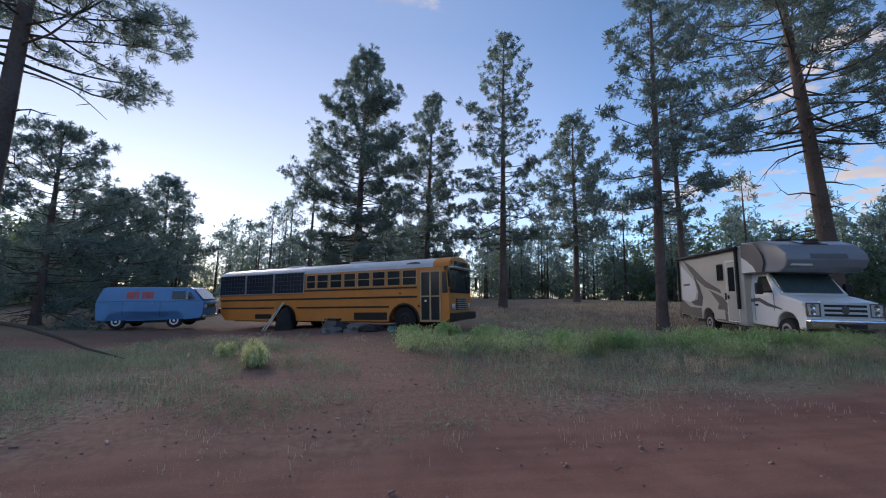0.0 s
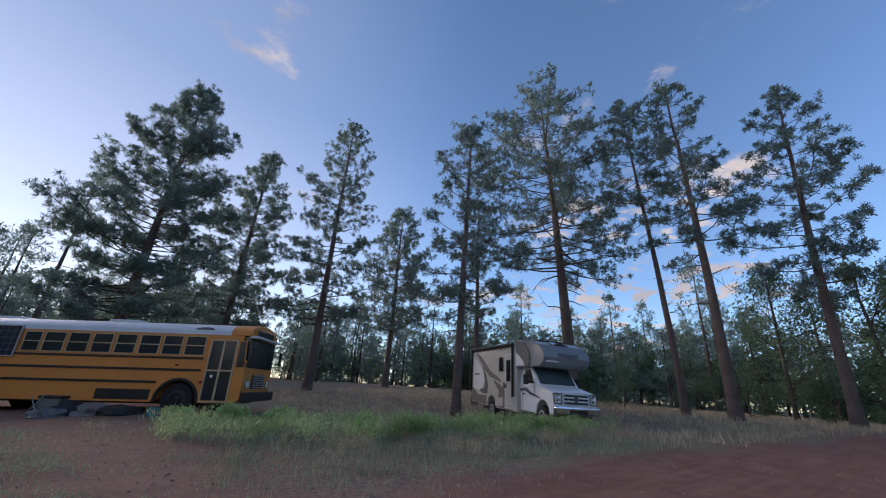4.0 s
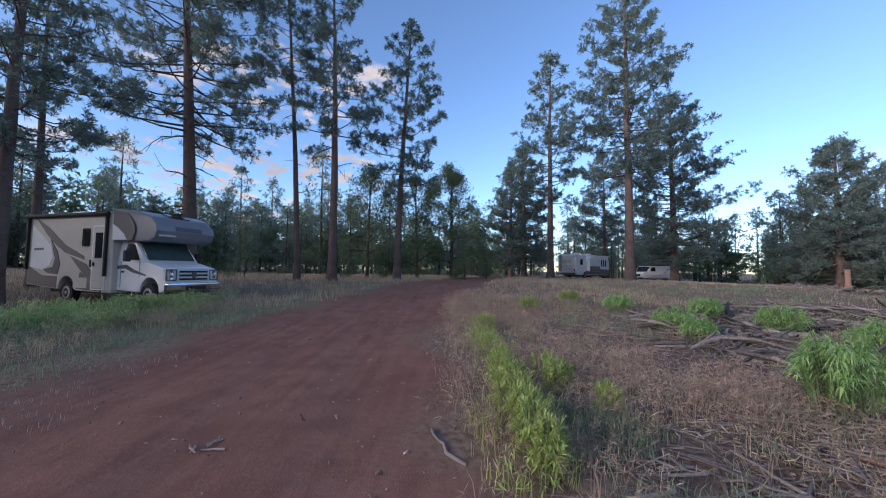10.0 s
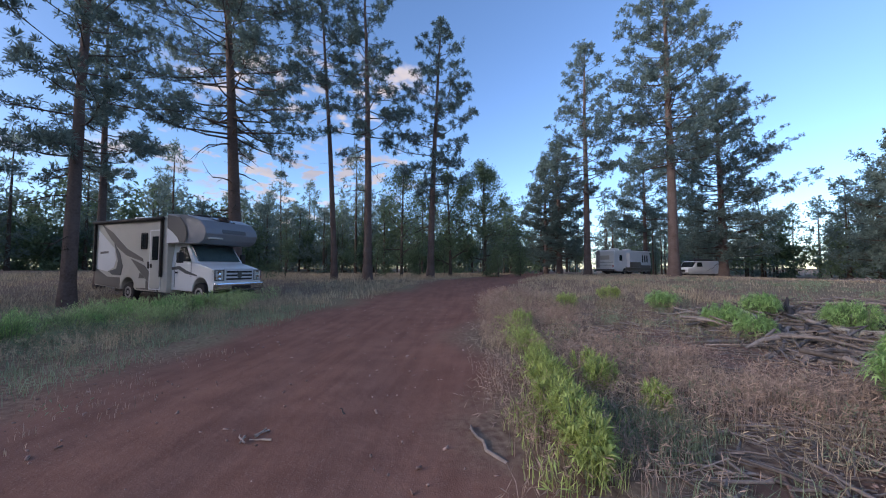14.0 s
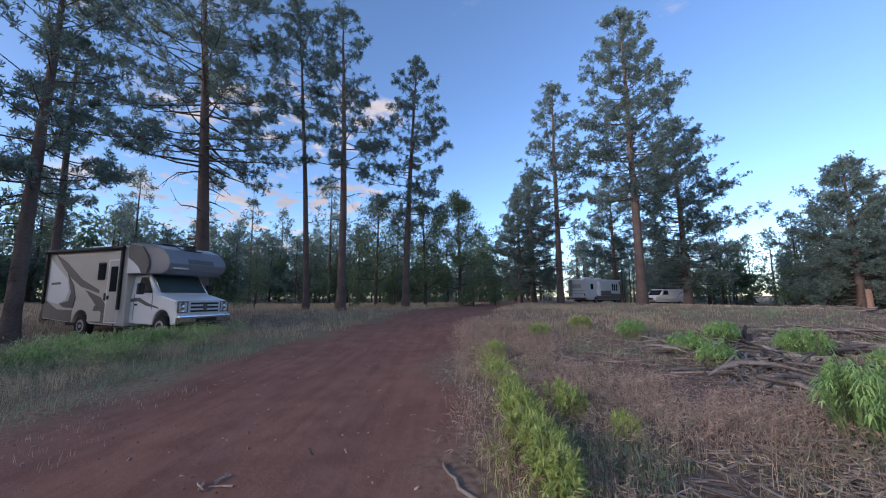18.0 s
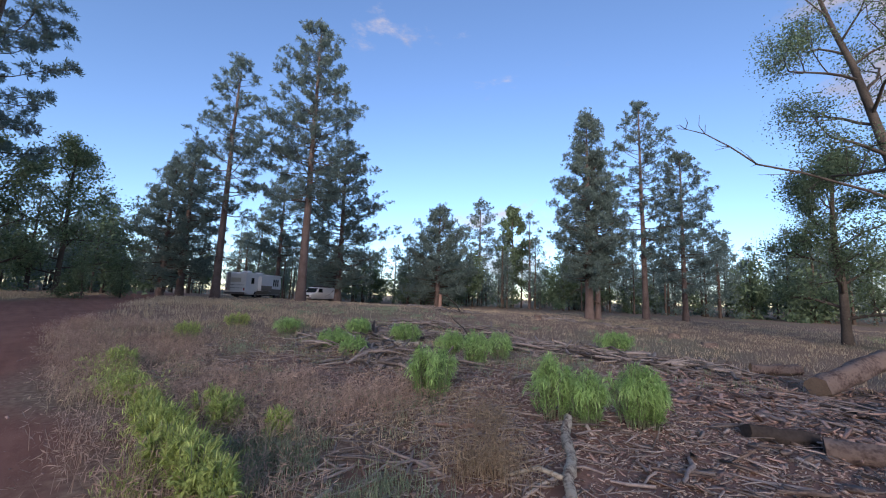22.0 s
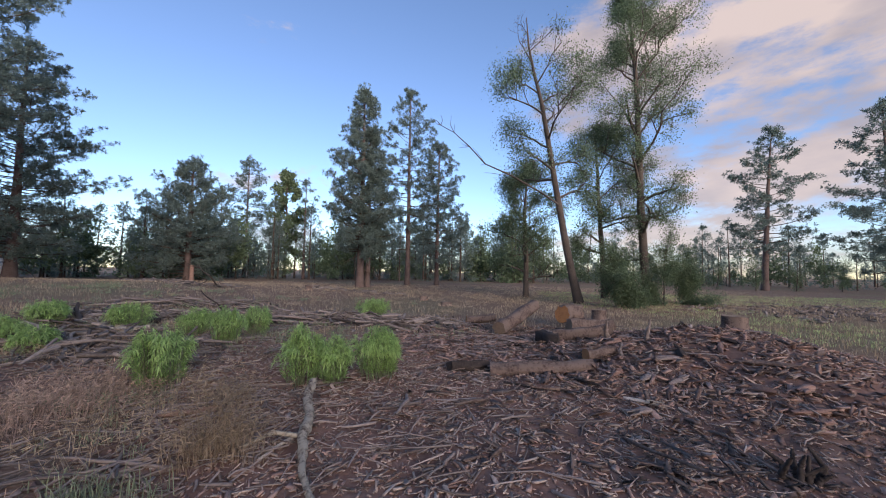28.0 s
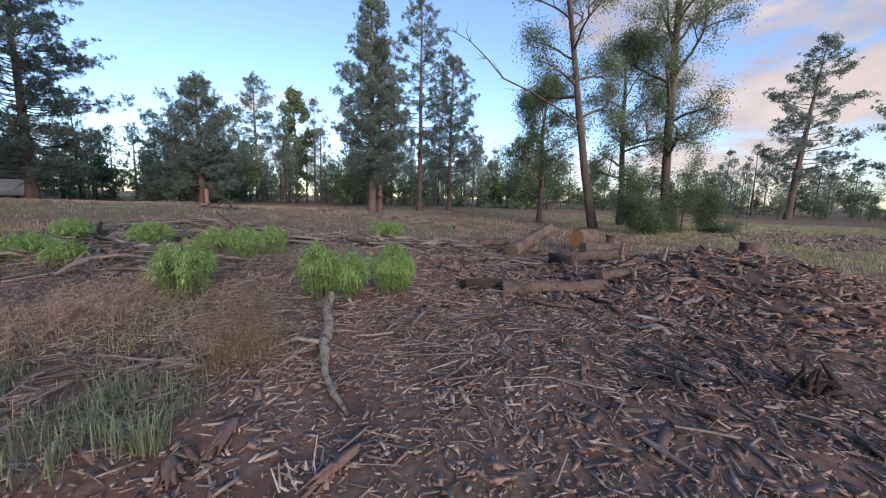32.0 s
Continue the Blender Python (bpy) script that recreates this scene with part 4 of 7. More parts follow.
def frame_ring_x(x0, x1, y0, y1, z0, z1, t):
    """A rectangular frame that faces along x."""
    b = box(x0, x1, y0, y1, z0, z0 + t)
    for bounds in ((y0, y1, z1 - t, z1), (y0, y0 + t, z0 + t, z1 - t), (y1 - t, y1, z0 + t, z1 - t)):
        piece = box(x0, x1, *bounds)
        me = bpy.data.meshes.new("piece")
        piece.to_mesh(me)
        piece.free()
        b.from_mesh(me)
        bpy.data.meshes.remove(me)
    return b


# ---- the camper in the grass ----
def motorhome(name, where, label):
    rv = new(name)
    W, y = 2.36, -1.18
    HB = 2.12
    house = [(0.05, 0.62), (1.75, 0.5)] + arch(2.32, 0.44, 0.5) + [(2.9, 0.46), (4.75, 0.4), (4.75, 3.05), (4.6, 3.1), (0.2, 3.1), (0.02, 3.02), (0.0, 0.75)]
    part("house_body", prism(house, -W / 2, W / 2, "y", 0.035), M_CREAM, rv, "cream fibreglass house body")
    nose = [(4.7, HB), (6.4, HB - 0.02), (6.66, HB + 0.1), (6.78, HB + 0.32), (6.72, HB + 0.52), (6.4, HB + 0.8), (5.8, HB + 0.98), (4.7, HB + 1.06)]
    b = prism(nose, -W / 2 - 0.005, W / 2 + 0.005, "y")
    for v in b.verts:
        if v.co.x > 6.3:
            v.co.y *= 0.94
    part("overcab_nose", bevelled(b, 0.05, 3), M_SILVER, rv, "silver-grey over-cab bunk")
    for s in (-1, 1):
        part("nose_cheek", prism([(4.72, HB + 0.02), (5.72, HB + 0.02), (5.85, HB + 0.3), (5.75, HB + 0.6), (5.45, HB + 0.9), (4.72, HB + 1.02)], s * (W / 2 + 0.012) - 0.008, s * (W / 2 + 0.012) + 0.008, "y"), M_GREY, rv, "dark grey nose side panel")
        part("nose_sweep", prism([(4.72, HB + 0.03), (5.45, HB + 0.03), (5.3, HB + 0.22), (5.0, HB + 0.42), (4.72, HB + 0.56)], s * (W / 2 + 0.022) - 0.005, s * (W / 2 + 0.022) + 0.005, "y"), M_WHITE, rv)
    part("nose_lamp", box(6.66, 6.8, -1.0, -0.45, HB + 0.14, HB + 0.2, 0.01), M_LAMP, rv)
    part("name_bar", prism([(6.77, HB + 0.36), (6.79, HB + 0.36), (6.735, HB + 0.5), (6.72, HB + 0.5)], -0.45, 0.55, "y"), M_GREY, rv, "plain dark name bar")
    part("nose_window", prism([(5.85, HB + 0.97), (6.38, HB + 0.81), (6.39, HB + 0.835), (5.86, HB + 0.99)], -0.35, 0.35, "y"), M_GLASS, rv)
    cw, cy = 2.0, -1.0
    cab = [(4.7, 0.5), (5.9, 0.45)] + arch(6.38, 0.44, 0.5) + [(6.86, 0.45), (7.08, 0.5), (7.14, 0.75), (7.14, 1.08), (7.0, 1.24), (6.3, 1.4), (5.98, 1.46), (4.7, 1.46)]
    part("cab", prism(cab, -cw / 2, cw / 2, "y", 0.04), M_WHITE, rv, "white van cab with bonnet")
    up = prism([(4.7, 1.44), (6.1, 1.44), (5.5, 2.14), (4.7, 2.14)], -cw / 2, cw / 2, "y")
    for v in up.verts:
        if v.co.z > 2:
            v.co.y *= 0.9
    part("cab_roof", bevelled(up, 0.03), M_WHITE, rv)
    part("windscreen", prism([(6.02, 1.5), (6.1, 1.5), (5.6, 2.1), (5.52, 2.1)], -0.86, 0.86, "y", 0.01), M_WINDSCREEN, rv, "wide tinted windscreen")
    for s in (-1, 1):
        yy = s * (cw / 2 + 0.005)
        win = bmesh.new()
        pts = [(4.98, 1.5), (5.85, 1.5), (5.45, 2.02), (5.1, 2.02)]
        o = [win.verts.new((x, s * (cw / 2 + 0.006 - 0.1 * max(0, (z - 1.5) / 0.64)), z)) for x, z in pts]
        i = [win.verts.new((x, s * (cw / 2 - 0.02 - 0.1 * max(0, (z - 1.5) / 0.64)), z)) for x, z in pts]
        win.faces.new(o)
        win.faces.new(i[::-1])
        for k in range(4):
            win.faces.new((o[k], i[k], i[(k + 1) % 4], o[(k + 1) % 4]))
        bmesh.ops.recalc_face_normals(win, faces=win.faces[:])
        part("cab_window", win, M_GLASS, rv)
        part("cab_stripe", prism([(4.72, 1.3), (5.2, 1.34), (5.6, 1.18), (6.2, 1.02), (6.2, 0.98), (5.55, 1.08), (5.15, 1.22), (4.72, 1.2)], yy - 0.006, yy + 0.006, "y"), M_GREY, rv)
        part("door_seam", box(4.92, 4.935, yy - 0.004, yy + 0.004, 0.6, 1.46), M_GREY, rv)
        part("door_seam", box(5.86, 5.875, yy - 0.004, yy + 0.004, 0.95, 1.46), M_GREY, rv)
        part("door_handle", box(4.99, 5.1, yy - 0.03, yy + 0.03, 1.08, 1.14, 0.008), M_BLACKTRIM, rv)
        mir = part("mirror", box(5.62, 5.74, s * 1.3 - 0.1, s * 1.3 + 0.1, 1.44, 1.8, 0.03), M_BLACKTRIM, rv, "black door mirror")
        part("mirror_arm", box(5.64, 5.7, min(s * 1.0, s * 1.25), max(s * 1.0, s * 1.25), 1.5, 1.54), M_BLACKTRIM, mir)
        hl = part("headlight", box(6.98, 7.15, s * 0.82 - 0.18, s * 0.82 + 0.18, 0.84, 1.2, 0.03), M_LAMP, rv)
        part("bezel", frame_ring_x(7.14, 7.165, s * 0.82 - 0.19, s * 0.82 + 0.19, 0.83, 1.21, 0.035), M_GREY, hl, "dark headlight surround")
        for zz in (0.94, 1.1):
            part("reflector", moved(lathe([(0.075, 0), (0.07, 0.012), (0.02, 0.004)], 16, "x"), 7.15, s * 0.82, zz), M_CHROME, hl)
        part("indicator", box(7.02, 7.158, s * 0.965 - 0.02, s * 0.965 + 0.02, 0.88, 0.98, 0.006), M_AMBER, hl)
        wheel(rv, 2.32, s * (W / 2 - 0.16), 0.38, 0.26, s, M_STEEL, "wheel with steel hub cap")
        wheel(rv, 6.38, s * (cw / 2 - 0.08), 0.38, 0.24, s, M_STEEL, "wheel with steel hub cap")
    g = part("grille", box(7.1, 7.17, -0.63, 0.63, 0.8, 1.25, 0.02), M_GRILLE, rv, "bright plated grille")
    for k in range(3):
        part("grille_slot", box(7.165, 7.176, -0.55, 0.55, 0.85 + 0.125 * k, 0.915 + 0.125 * k, 0.004), M_BLACKTRIM, g)
    part("badge", moved(lathe([(0.11, 0), (0.1, 0.015), (0.01, 0.018)], 20, "x"), 7.176, 0, 1.02), M_GREY, g, "plain oval badge")
    bump = part("front_bumper", box(7.1, 7.3, -1.02, 1.02, 0.5, 0.76, 0.05), M_CHROME, rv, "chrome front bumper")
    part("bumper_intake", box(7.29, 7.306, -0.4, 0.4, 0.54, 0.66, 0.004), M_BLACKTRIM, bump)
    # side skirt, sweeps and door on the side that faces the road
    s0, s1 = y - 0.012, y + 0.004
    part("side_skirt", prism([(0.03, 0.66), (0.03, 1.3), (0.9, 0.95), (1.8, 0.92), (1.8, 0.52)], s0, s1, "y"), M_TAUPE, rv, "taupe lower side panel")
    part("side_sweep", prism([(0.42, 2.96), (1.2, 2.62), (2.2, 2.0), (3.25, 1.62), (3.3, 1.5), (2.2, 1.74), (1.5, 2.1), (1.05, 2.42)], s0 - 0.003, s1, "y"), M_TAUPE, rv, "taupe swoosh graphic")
    part("side_sweep", prism([(2.5, 1.62), (3.3, 1.0), (4.25, 0.42), (4.3, 0.6), (3.4, 1.35)], s0 - 0.006, s1, "y"), M_TAUPE, rv, "taupe swoosh graphic")
    part("side_sweep", prism([(2.9, 0.52), (3.1, 1.1), (4.1, 0.46)], s0 - 0.001, s1, "y"), M_TAUPE, rv)
    part("side_sweep", prism([(1.35, 2.2), (1.75, 1.8), (1.95, 1.35), (1.85, 1.0), (1.3, 1.02), (1.0, 1.15), (1.55, 1.25), (1.65, 1.55)], s0 - 0.009, s1, "y"), M_GREY, rv, "dark crescent graphic")
    part("side_panel_light", prism([(0.2, 1.25), (0.2, 2.75), (0.75, 2.4), (1.35, 2.02), (1.5, 1.6), (1.35, 1.3), (0.9, 1.14)], s0 + 0.004, s1, "y"), M_WHITE, rv, "pale swept side panel")
    part("name_bar", prism([(0.38, 1.82), (0.95, 1.84), (0.95, 1.92), (0.38, 1.9)], s0 - 0.003, s1, "y"), M_TAUPE, rv, "plain name bar")
    w = part("side_window", box(3.18, 3.52, y - 0.03, y, 1.95, 2.55, 0.05), M_BLACKTRIM, rv, "rounded dark side window")
    part("pane", box(3.23, 3.47, y - 0.036, y - 0.02, 2.0, 2.5, 0.006), M_GLASS, w)
    d = part("entry_door", box(3.74, 4.36, y - 0.025, y, 0.55, 2.6, 0.02), M_CREAM, rv, "entry door with a tall window")
    part("door_frame", frame_ring(3.7, 4.4, 0.5, 2.64, y - 0.02, y + 0.004, 0.04), M_WHITE, d)
    part("door_window", box(3.86, 4.24, y - 0.034, y - 0.02, 1.55, 2.4, 0.006), M_GLASS, d)
    part("door_handle", box(3.79, 3.87, y - 0.06, y - 0.02, 1.28, 1.42, 0.01), M_BLACKTRIM, d)
    part("hatch", box(3.56, 3.68, y - 0.02, y, 1.25, 1.5, 0.01), M_BLACKTRIM, rv)
    part("hatch", box(2.75, 3.5, y - 0.015, y, 0.55, 0.9, 0.006), M_CREAM, rv)
    awn = part("awning_roll", moved(lathe([(0.07, 0), (0.07, 4.55), (0.01, 4.56)], 14, "x"), 0.0, y - 0.08, 3.02), M_BLACKTRIM, rv, "rolled black awning along the roof edge")
    for xx in (0.05, 4.46):
        part("awning_arm", box(xx - 0.04, xx + 0.04, y - 0.1, y - 0.01, 1.15 if xx < 1 else 0.95, 3.0, 0.01), M_BLACKTRIM, awn)
    part("roof_unit", box(1.0, 1.75, -0.35, 0.35, 3.1, 3.32, 0.06), M_WHITE, rv, "white roof air conditioner")
    part("roof_vent", box(3.0, 3.4, -0.2, 0.2, 3.1, 3.2, 0.03), M_WHITE, rv)
    part("roof_rail", box(4.3, 5.6, -0.6, 0.6, 3.12, 3.2, 0.02), M_BLACKTRIM, rv, "dark panel on the roof")
    part("rear_bumper", box(-0.18, 0.02, -1.1, 1.1, 0.55, 0.72, 0.03), M_BLACKTRIM, rv)
    part("chassis", box(0.3, 6.6, -0.6, 0.6, 0.34, 0.55, 0.02), M_BLACKTRIM, rv)
    rv.matrix_world = where
    tagged(rv, label, "motorhome")


def distant_motorhome(where):
    rv = new("motorhome")
    W, y = 2.45, -1.225
    L = 8.6
    body = [(0.0, 0.75), (0.5, 0.5), (1.5, 0.45)] + arch(2.3, 0.45, 0.45) + [(3.1, 0.45), (8.3, 0.45), (8.6, 0.7), (8.6, 2.2), (8.2, 3.05), (0.15, 3.05), (0.0, 2.9)]
    part("body", prism(body, -W / 2, W / 2, "y", 0.05), M_WHITE, rv, "white house body")
    part("lower_panel", prism([(2.2, 0.5), (8.5, 0.5), (8.5, 1.2), (5.4, 1.25), (4.6, 1.75), (3.9, 1.9), (2.9, 1.65)], y - 0.02, y + 0.01, "y"), M_BROWN, rv, "tan and brown lower panel")
    part("slide_skirt", box(2.62, 5.18, y - 0.47, y - 0.445, 0.97, 1.6), M_BROWN, rv, "brown lower slide panel")
    part("slide_out", box(2.6, 5.2, y - 0.45, y, 0.95, 2.75, 0.03), M_WHITE, rv, "slide-out room")
    for a, b_, c, d in ((1.1, 1.7, 1.75, 2.45), (6.4, 6.7, 1.6, 2.5), (6.95, 7.25, 1.6, 2.5), (7.5, 7.8, 1.6, 2.5)):
        part("side_window", box(a, b_, y - 0.02, y + 0.01, c, d, 0.02), M_GLASS, rv)
    part("rear_window", box(-0.02, 0.03, -0.6, 0.6, 1.9, 2.4, 0.02), M_CREAM, rv)
    for zz in (1.2, 1.55):
        part("rear_stripe", box(-0.025, 0.02, -1.1, 1.1, zz, zz + 0.04), M_GREY, rv)
    part("rear_bumper", box(-0.25, 0.05, -1.15, 1.15, 0.5, 0.75, 0.03), M_GREY, rv)
    for s in (-1, 1):
        part("tail_lamp", box(-0.03, 0.02, s * 1.05 - 0.07, s * 1.05 + 0.07, 0.95, 1.2, 0.01), M_RED, rv)
        for x in (2.3, 7.4):
            wheel(rv, x, s * (W / 2 - 0.15), 0.42, 0.25, s, M_STEEL)
    part("roof_unit", box(1.8, 2.6, -0.35, 0.35, 3.05, 3.32, 0.06), M_WHITE, rv)
    part("roof_unit", box(4.6, 5.4, -0.35, 0.35, 3.05, 3.3, 0.06), M_WHITE, rv)
    part("ladder", box(-0.12, -0.06, 0.6, 0.95, 0.9, 3.0), M_ALLOY, rv)
    part("awning_roll", moved(lathe([(0.07, 0), (0.07, 4.0), (0.01, 4.01)], 12, "x"), 4.5, y - 0.08, 2.95), M_WHITE, rv)
    part("chassis", box(0.5, 8.0, -0.7, 0.7, 0.3, 0.55, 0.02), M_BLACKTRIM, rv)
    rv.matrix_world = where
    tagged(rv, "white and tan motorhome parked at the trees' edge", "motorhome")


school_bus()
camp_clutter()
panel_van("blue_van", M_BLUE, True, pose(-12.83, 20.05, -0.5, 0, -2.0, 5.0), "old sky-blue panel van with pink curtained windows")
motorhome("camper", pose(16.0, 16.58, 0.02, 0, 0, -105.6) @ Matrix.Diagonal((1.0, 1.07, 1.13, 1)), "cream and grey class-C camper parked in long grass")
distant_motorhome(pose(46.4, -15.4, gz(46, -16) - 0.12, 0, 0, -50))
panel_van("white_van", M_WHITE, False, pose(49.6, -29.6, gz(49, -28) - 0.03, 0, 0, 112), "white van with a loaded roof rack")


# ---- the pines that stand apart ----
#    x, y, height, trunk radius, bare share, reach, seed, limbs, bend of the top, twigs a metre
PINES = [
    (-2.2, 28.1, 20.4, 0.32, 0.16, 4.3, 1, 110, (0.2, 0), 3.2),
    (3.6, 33.0, 19.6, 0.28, 0.14, 3.6, 2, 88, (0, 0), 3.0),
    (9.6, 29.6, 24.0, 0.30, 0.2, 3.9, 3, 66, (0, 0), 2.6),
    (18.2, 33.5, 18.6, 0.28, 0.28, 4.0, 4, 60, (0.2, 0), 2.8),
    (11.9, 14.7, 16.7, 0.22, 0.3, 2.6, 5, 66, (0.4, 0.2), 2.5),
    (17.4, 19.6, 14.8, 0.2, 0.35, 2.0, 6, 36, (0, 0), 2.3),
    (24.1, 9.7, 21.6, 0.19, 0.6, 2.6, 8, 40, (-0.5, 0.9), 2.6),
    (23.4, 7.2, 21.0, 0.27, 0.42, 3.2, 9, 52, (0, 0), 3.0),
    (26.8, 3.5, 19.2, 0.25, 0.32, 3.2, 10, 58, (0.2, -0.6), 3.0),
    (40.3, -11.6, 25.2, 0.36, 0.32, 4.2, 11, 56, (0, 0), 2.4),
    (44.9, -9.7, 16.0, 0.34, 0.1, 3.6, 12, 80, (0, 0), 2.6),
    (46.6, -8.4, 14.0, 0.3, 0.1, 3.4, 42, 70, (0, 0), 2.4),
    (54.9, -23.9, 18.6, 0.32, 0.3, 4.4, 13, 56, (0, 0), 2.4),
    (33.8, -17.0, 29.2, 0.42, 0.33, 4.7, 14, 80, (0.2, 0), 2.6),
    (42.3, -26.4, 21.6, 0.42, 0.1, 5.6, 15, 120, (0, 0), 2.4),
    (40.4, -43.4, 15.8, 0.45, 0.05, 5.4, 16, 120, (0, 0), 2.2),
    (47.3, -63.7, 22.6, 0.3, 0.45, 4.4, 17, 46, (0, 0), 1.9),
    (12.3, -33.2, 19.0, 0.36, 0.18, 2.9, 18, 92, (-0.2, 0), 3.0),
    (11.9, -34.2, 15.5, 0.24, 0.2, 2.6, 28, 60, (0, 0), 2.6),
    (9.9, -42.2, 23.6, 0.30, 0.28, 4.0, 19, 58, (0, 0), 2.3),
    (6.7, -43.9, 17.4, 0.26, 0.2, 3.8, 20, 70, (0, 0), 2.2),
    (-33.0, -50.2, 20.0, 0.36, 0.22, 4.4, 21, 44, (-1.2, 0), 2.2),
    (-44.4, -47.7, 21.8, 0.38, 0.1, 5.0, 22, 62, (0, 0), 2.3),
    (-16.9, 21.5, 9.9, 0.2, 0.06, 4.6, 23, 92, (0, 0), 2.0),
    (-18.5, 29.0, 8.4, 0.2, 0.05, 3.8, 43, 60, (0, 0), 1.9),
    (-26.5, 48.4, 15.2, 0.3, 0.2, 4.4, 24, 80, (0, 0), 2.2),
    (-10.15, 11.15, 19.0, 0.25, 0.4, 4.1, 25, 90, (0.1, 0), 2.6),
]
for x, y, height, girth, bare, reach, seed, limbs, bend, twigs in PINES:
    pine("pine_tree", x, y, height, girth, bare, reach * 1.16, seed, int(limbs * (1.65 if 28 < math.hypot(x, y) < 40 else 1.4 if math.hypot(x, y) > 28 else 0.95)), bend=bend, twigs=twigs * 1.1)
pine("pine_tree", 21.3, 14.8, 24.2, 0.38, 0.36, 6.2, 7, 112, bend=(-0.74, 1.07), twigs=2.3, top_curve=3.0, dead=18, label="large spreading ponderosa pine with open crown")
pine("dead_pine", -7.4, 37.5, 16.2, 0.17, 0.5, 1.6, 31, 14, dead=26, twigs=1.4, label="thin half-dead pine with bare grey branches")
pine("dead_pine", 33.5, -60.7, 17.6, 0.25, 0.45, 2.6, 32, 14, dead=34, twigs=1.2, label="bare grey snag among the far pines")

# ---- broad-leaved trees ----
oak(-5.2, -21.0, 51, 16.8, 0.21, (0.185, 0.0), 5.0, "leaning oak with thin leaves and dead top branches", first=0.36, boughs=16, leaves=20, leaf=0.072, bare_tip=0.14,
    dead_bough=((1.05, 0, 5.5), (2.3, 1.2, 6.0), (3.9, 2.05, 6.7), (5.15, 2.75, 7.3), (5.9, 3.15, 7.9), (6.6, 3.5, 8.55), (7.4, 3.95, 8.9)))
oak(-10.1, -24.8, 65, 22.0, 0.26, (0.04, 0.0), 5.6, "tall oak with a broad leafy green crown", first=0.2, boughs=30, leaves=22, leaf=0.075, rise=0.6)
oak(-8.0, -26.5, 53, 12.5, 0.2, (0.03, 0), 3.6, "slender young oak beside the big ones", first=0.2, boughs=14, leaves=14, leaf=0.09)
oak(-2.6, -25.5, 54, 9.0, 0.18, (0, 0), 3.8, "bushy green oak at the edge of the field", first=0.15, boughs=14, leaves=16, leaf=0.09)
oak(33.3, 7.0, 58, 9.8, 0.13, (0, 0), 4.2, "grey oak with thin foliage and bare twigs", first=0.1, boughs=16, leaves=4, leaf=0.13)
oak(36.0, -0.7, 59, 11.0, 0.15, (0.02, 0), 4.6, "bushy oak with blue-green leaves", first=0.12, boughs=15, leaves=7, leaf=0.14)
oak(34.5, 2.6, 60, 9.6, 0.13, (0, 0), 4.2, "bushy oak with blue-green leaves", first=0.1, boughs=13, leaves=6, leaf=0.14)
oak(38.8, -63.4, 61, 20.5, 0.3, (0, 0), 5.0, "tall leafy tree among the far pines", first=0.2, boughs=18, leaves=4, leaf=0.42)
leafy_tree("shrub", -7.2, -19.4, 55, 4.0, 0.07, (0, 0), 0.9, "dark green shrub at the foot of the oaks", "shrub", levels=4, fork=4, leaves=24, leaf=0.08, first=0.05)
leafy_tree("shrub", -9.6, -21.2, 56, 4.8, 0.07, (0, 0), 0.9, "dark green shrub at the foot of the oaks", "shrub", levels=4, fork=4, leaves=24, leaf=0.08, first=0.05)
leafy_tree("shrub", -11.6, -23.0, 57, 3.8, 0.07, (0, 0), 0.9, "dark green shrub at the foot of the oaks", "shrub", levels=4, fork=4, leaves=24, leaf=0.08, first=0.05)
for k, (x, y, h) in enumerate(((31.5, 5.0, 4.5), (33.0, -1.8, 4.0), (35.5, -4.0, 4.6), (29.8, 8.4, 4.2), (38.5, 3.5, 5.5), (-30.0, -47.0, 5.0), (-35.5, -49.0, 6.5), (-27.5, -50.0, 5.5), (-41.0, -50.0, 6.0), (-24.0, -53.0, 7.0), (27.5, 15.0, 5.5), (25.0, 18.0, 6.0), (30.0, 12.0, 6.5))):
    leafy_tree("shrub", x, y, 70 + k, h * 0.85, 0.07, (0, 0), 0.85, "dense green undergrowth at the forest edge", "shrub", levels=4, fork=3, leaves=14, leaf=0.085, first=0.05)


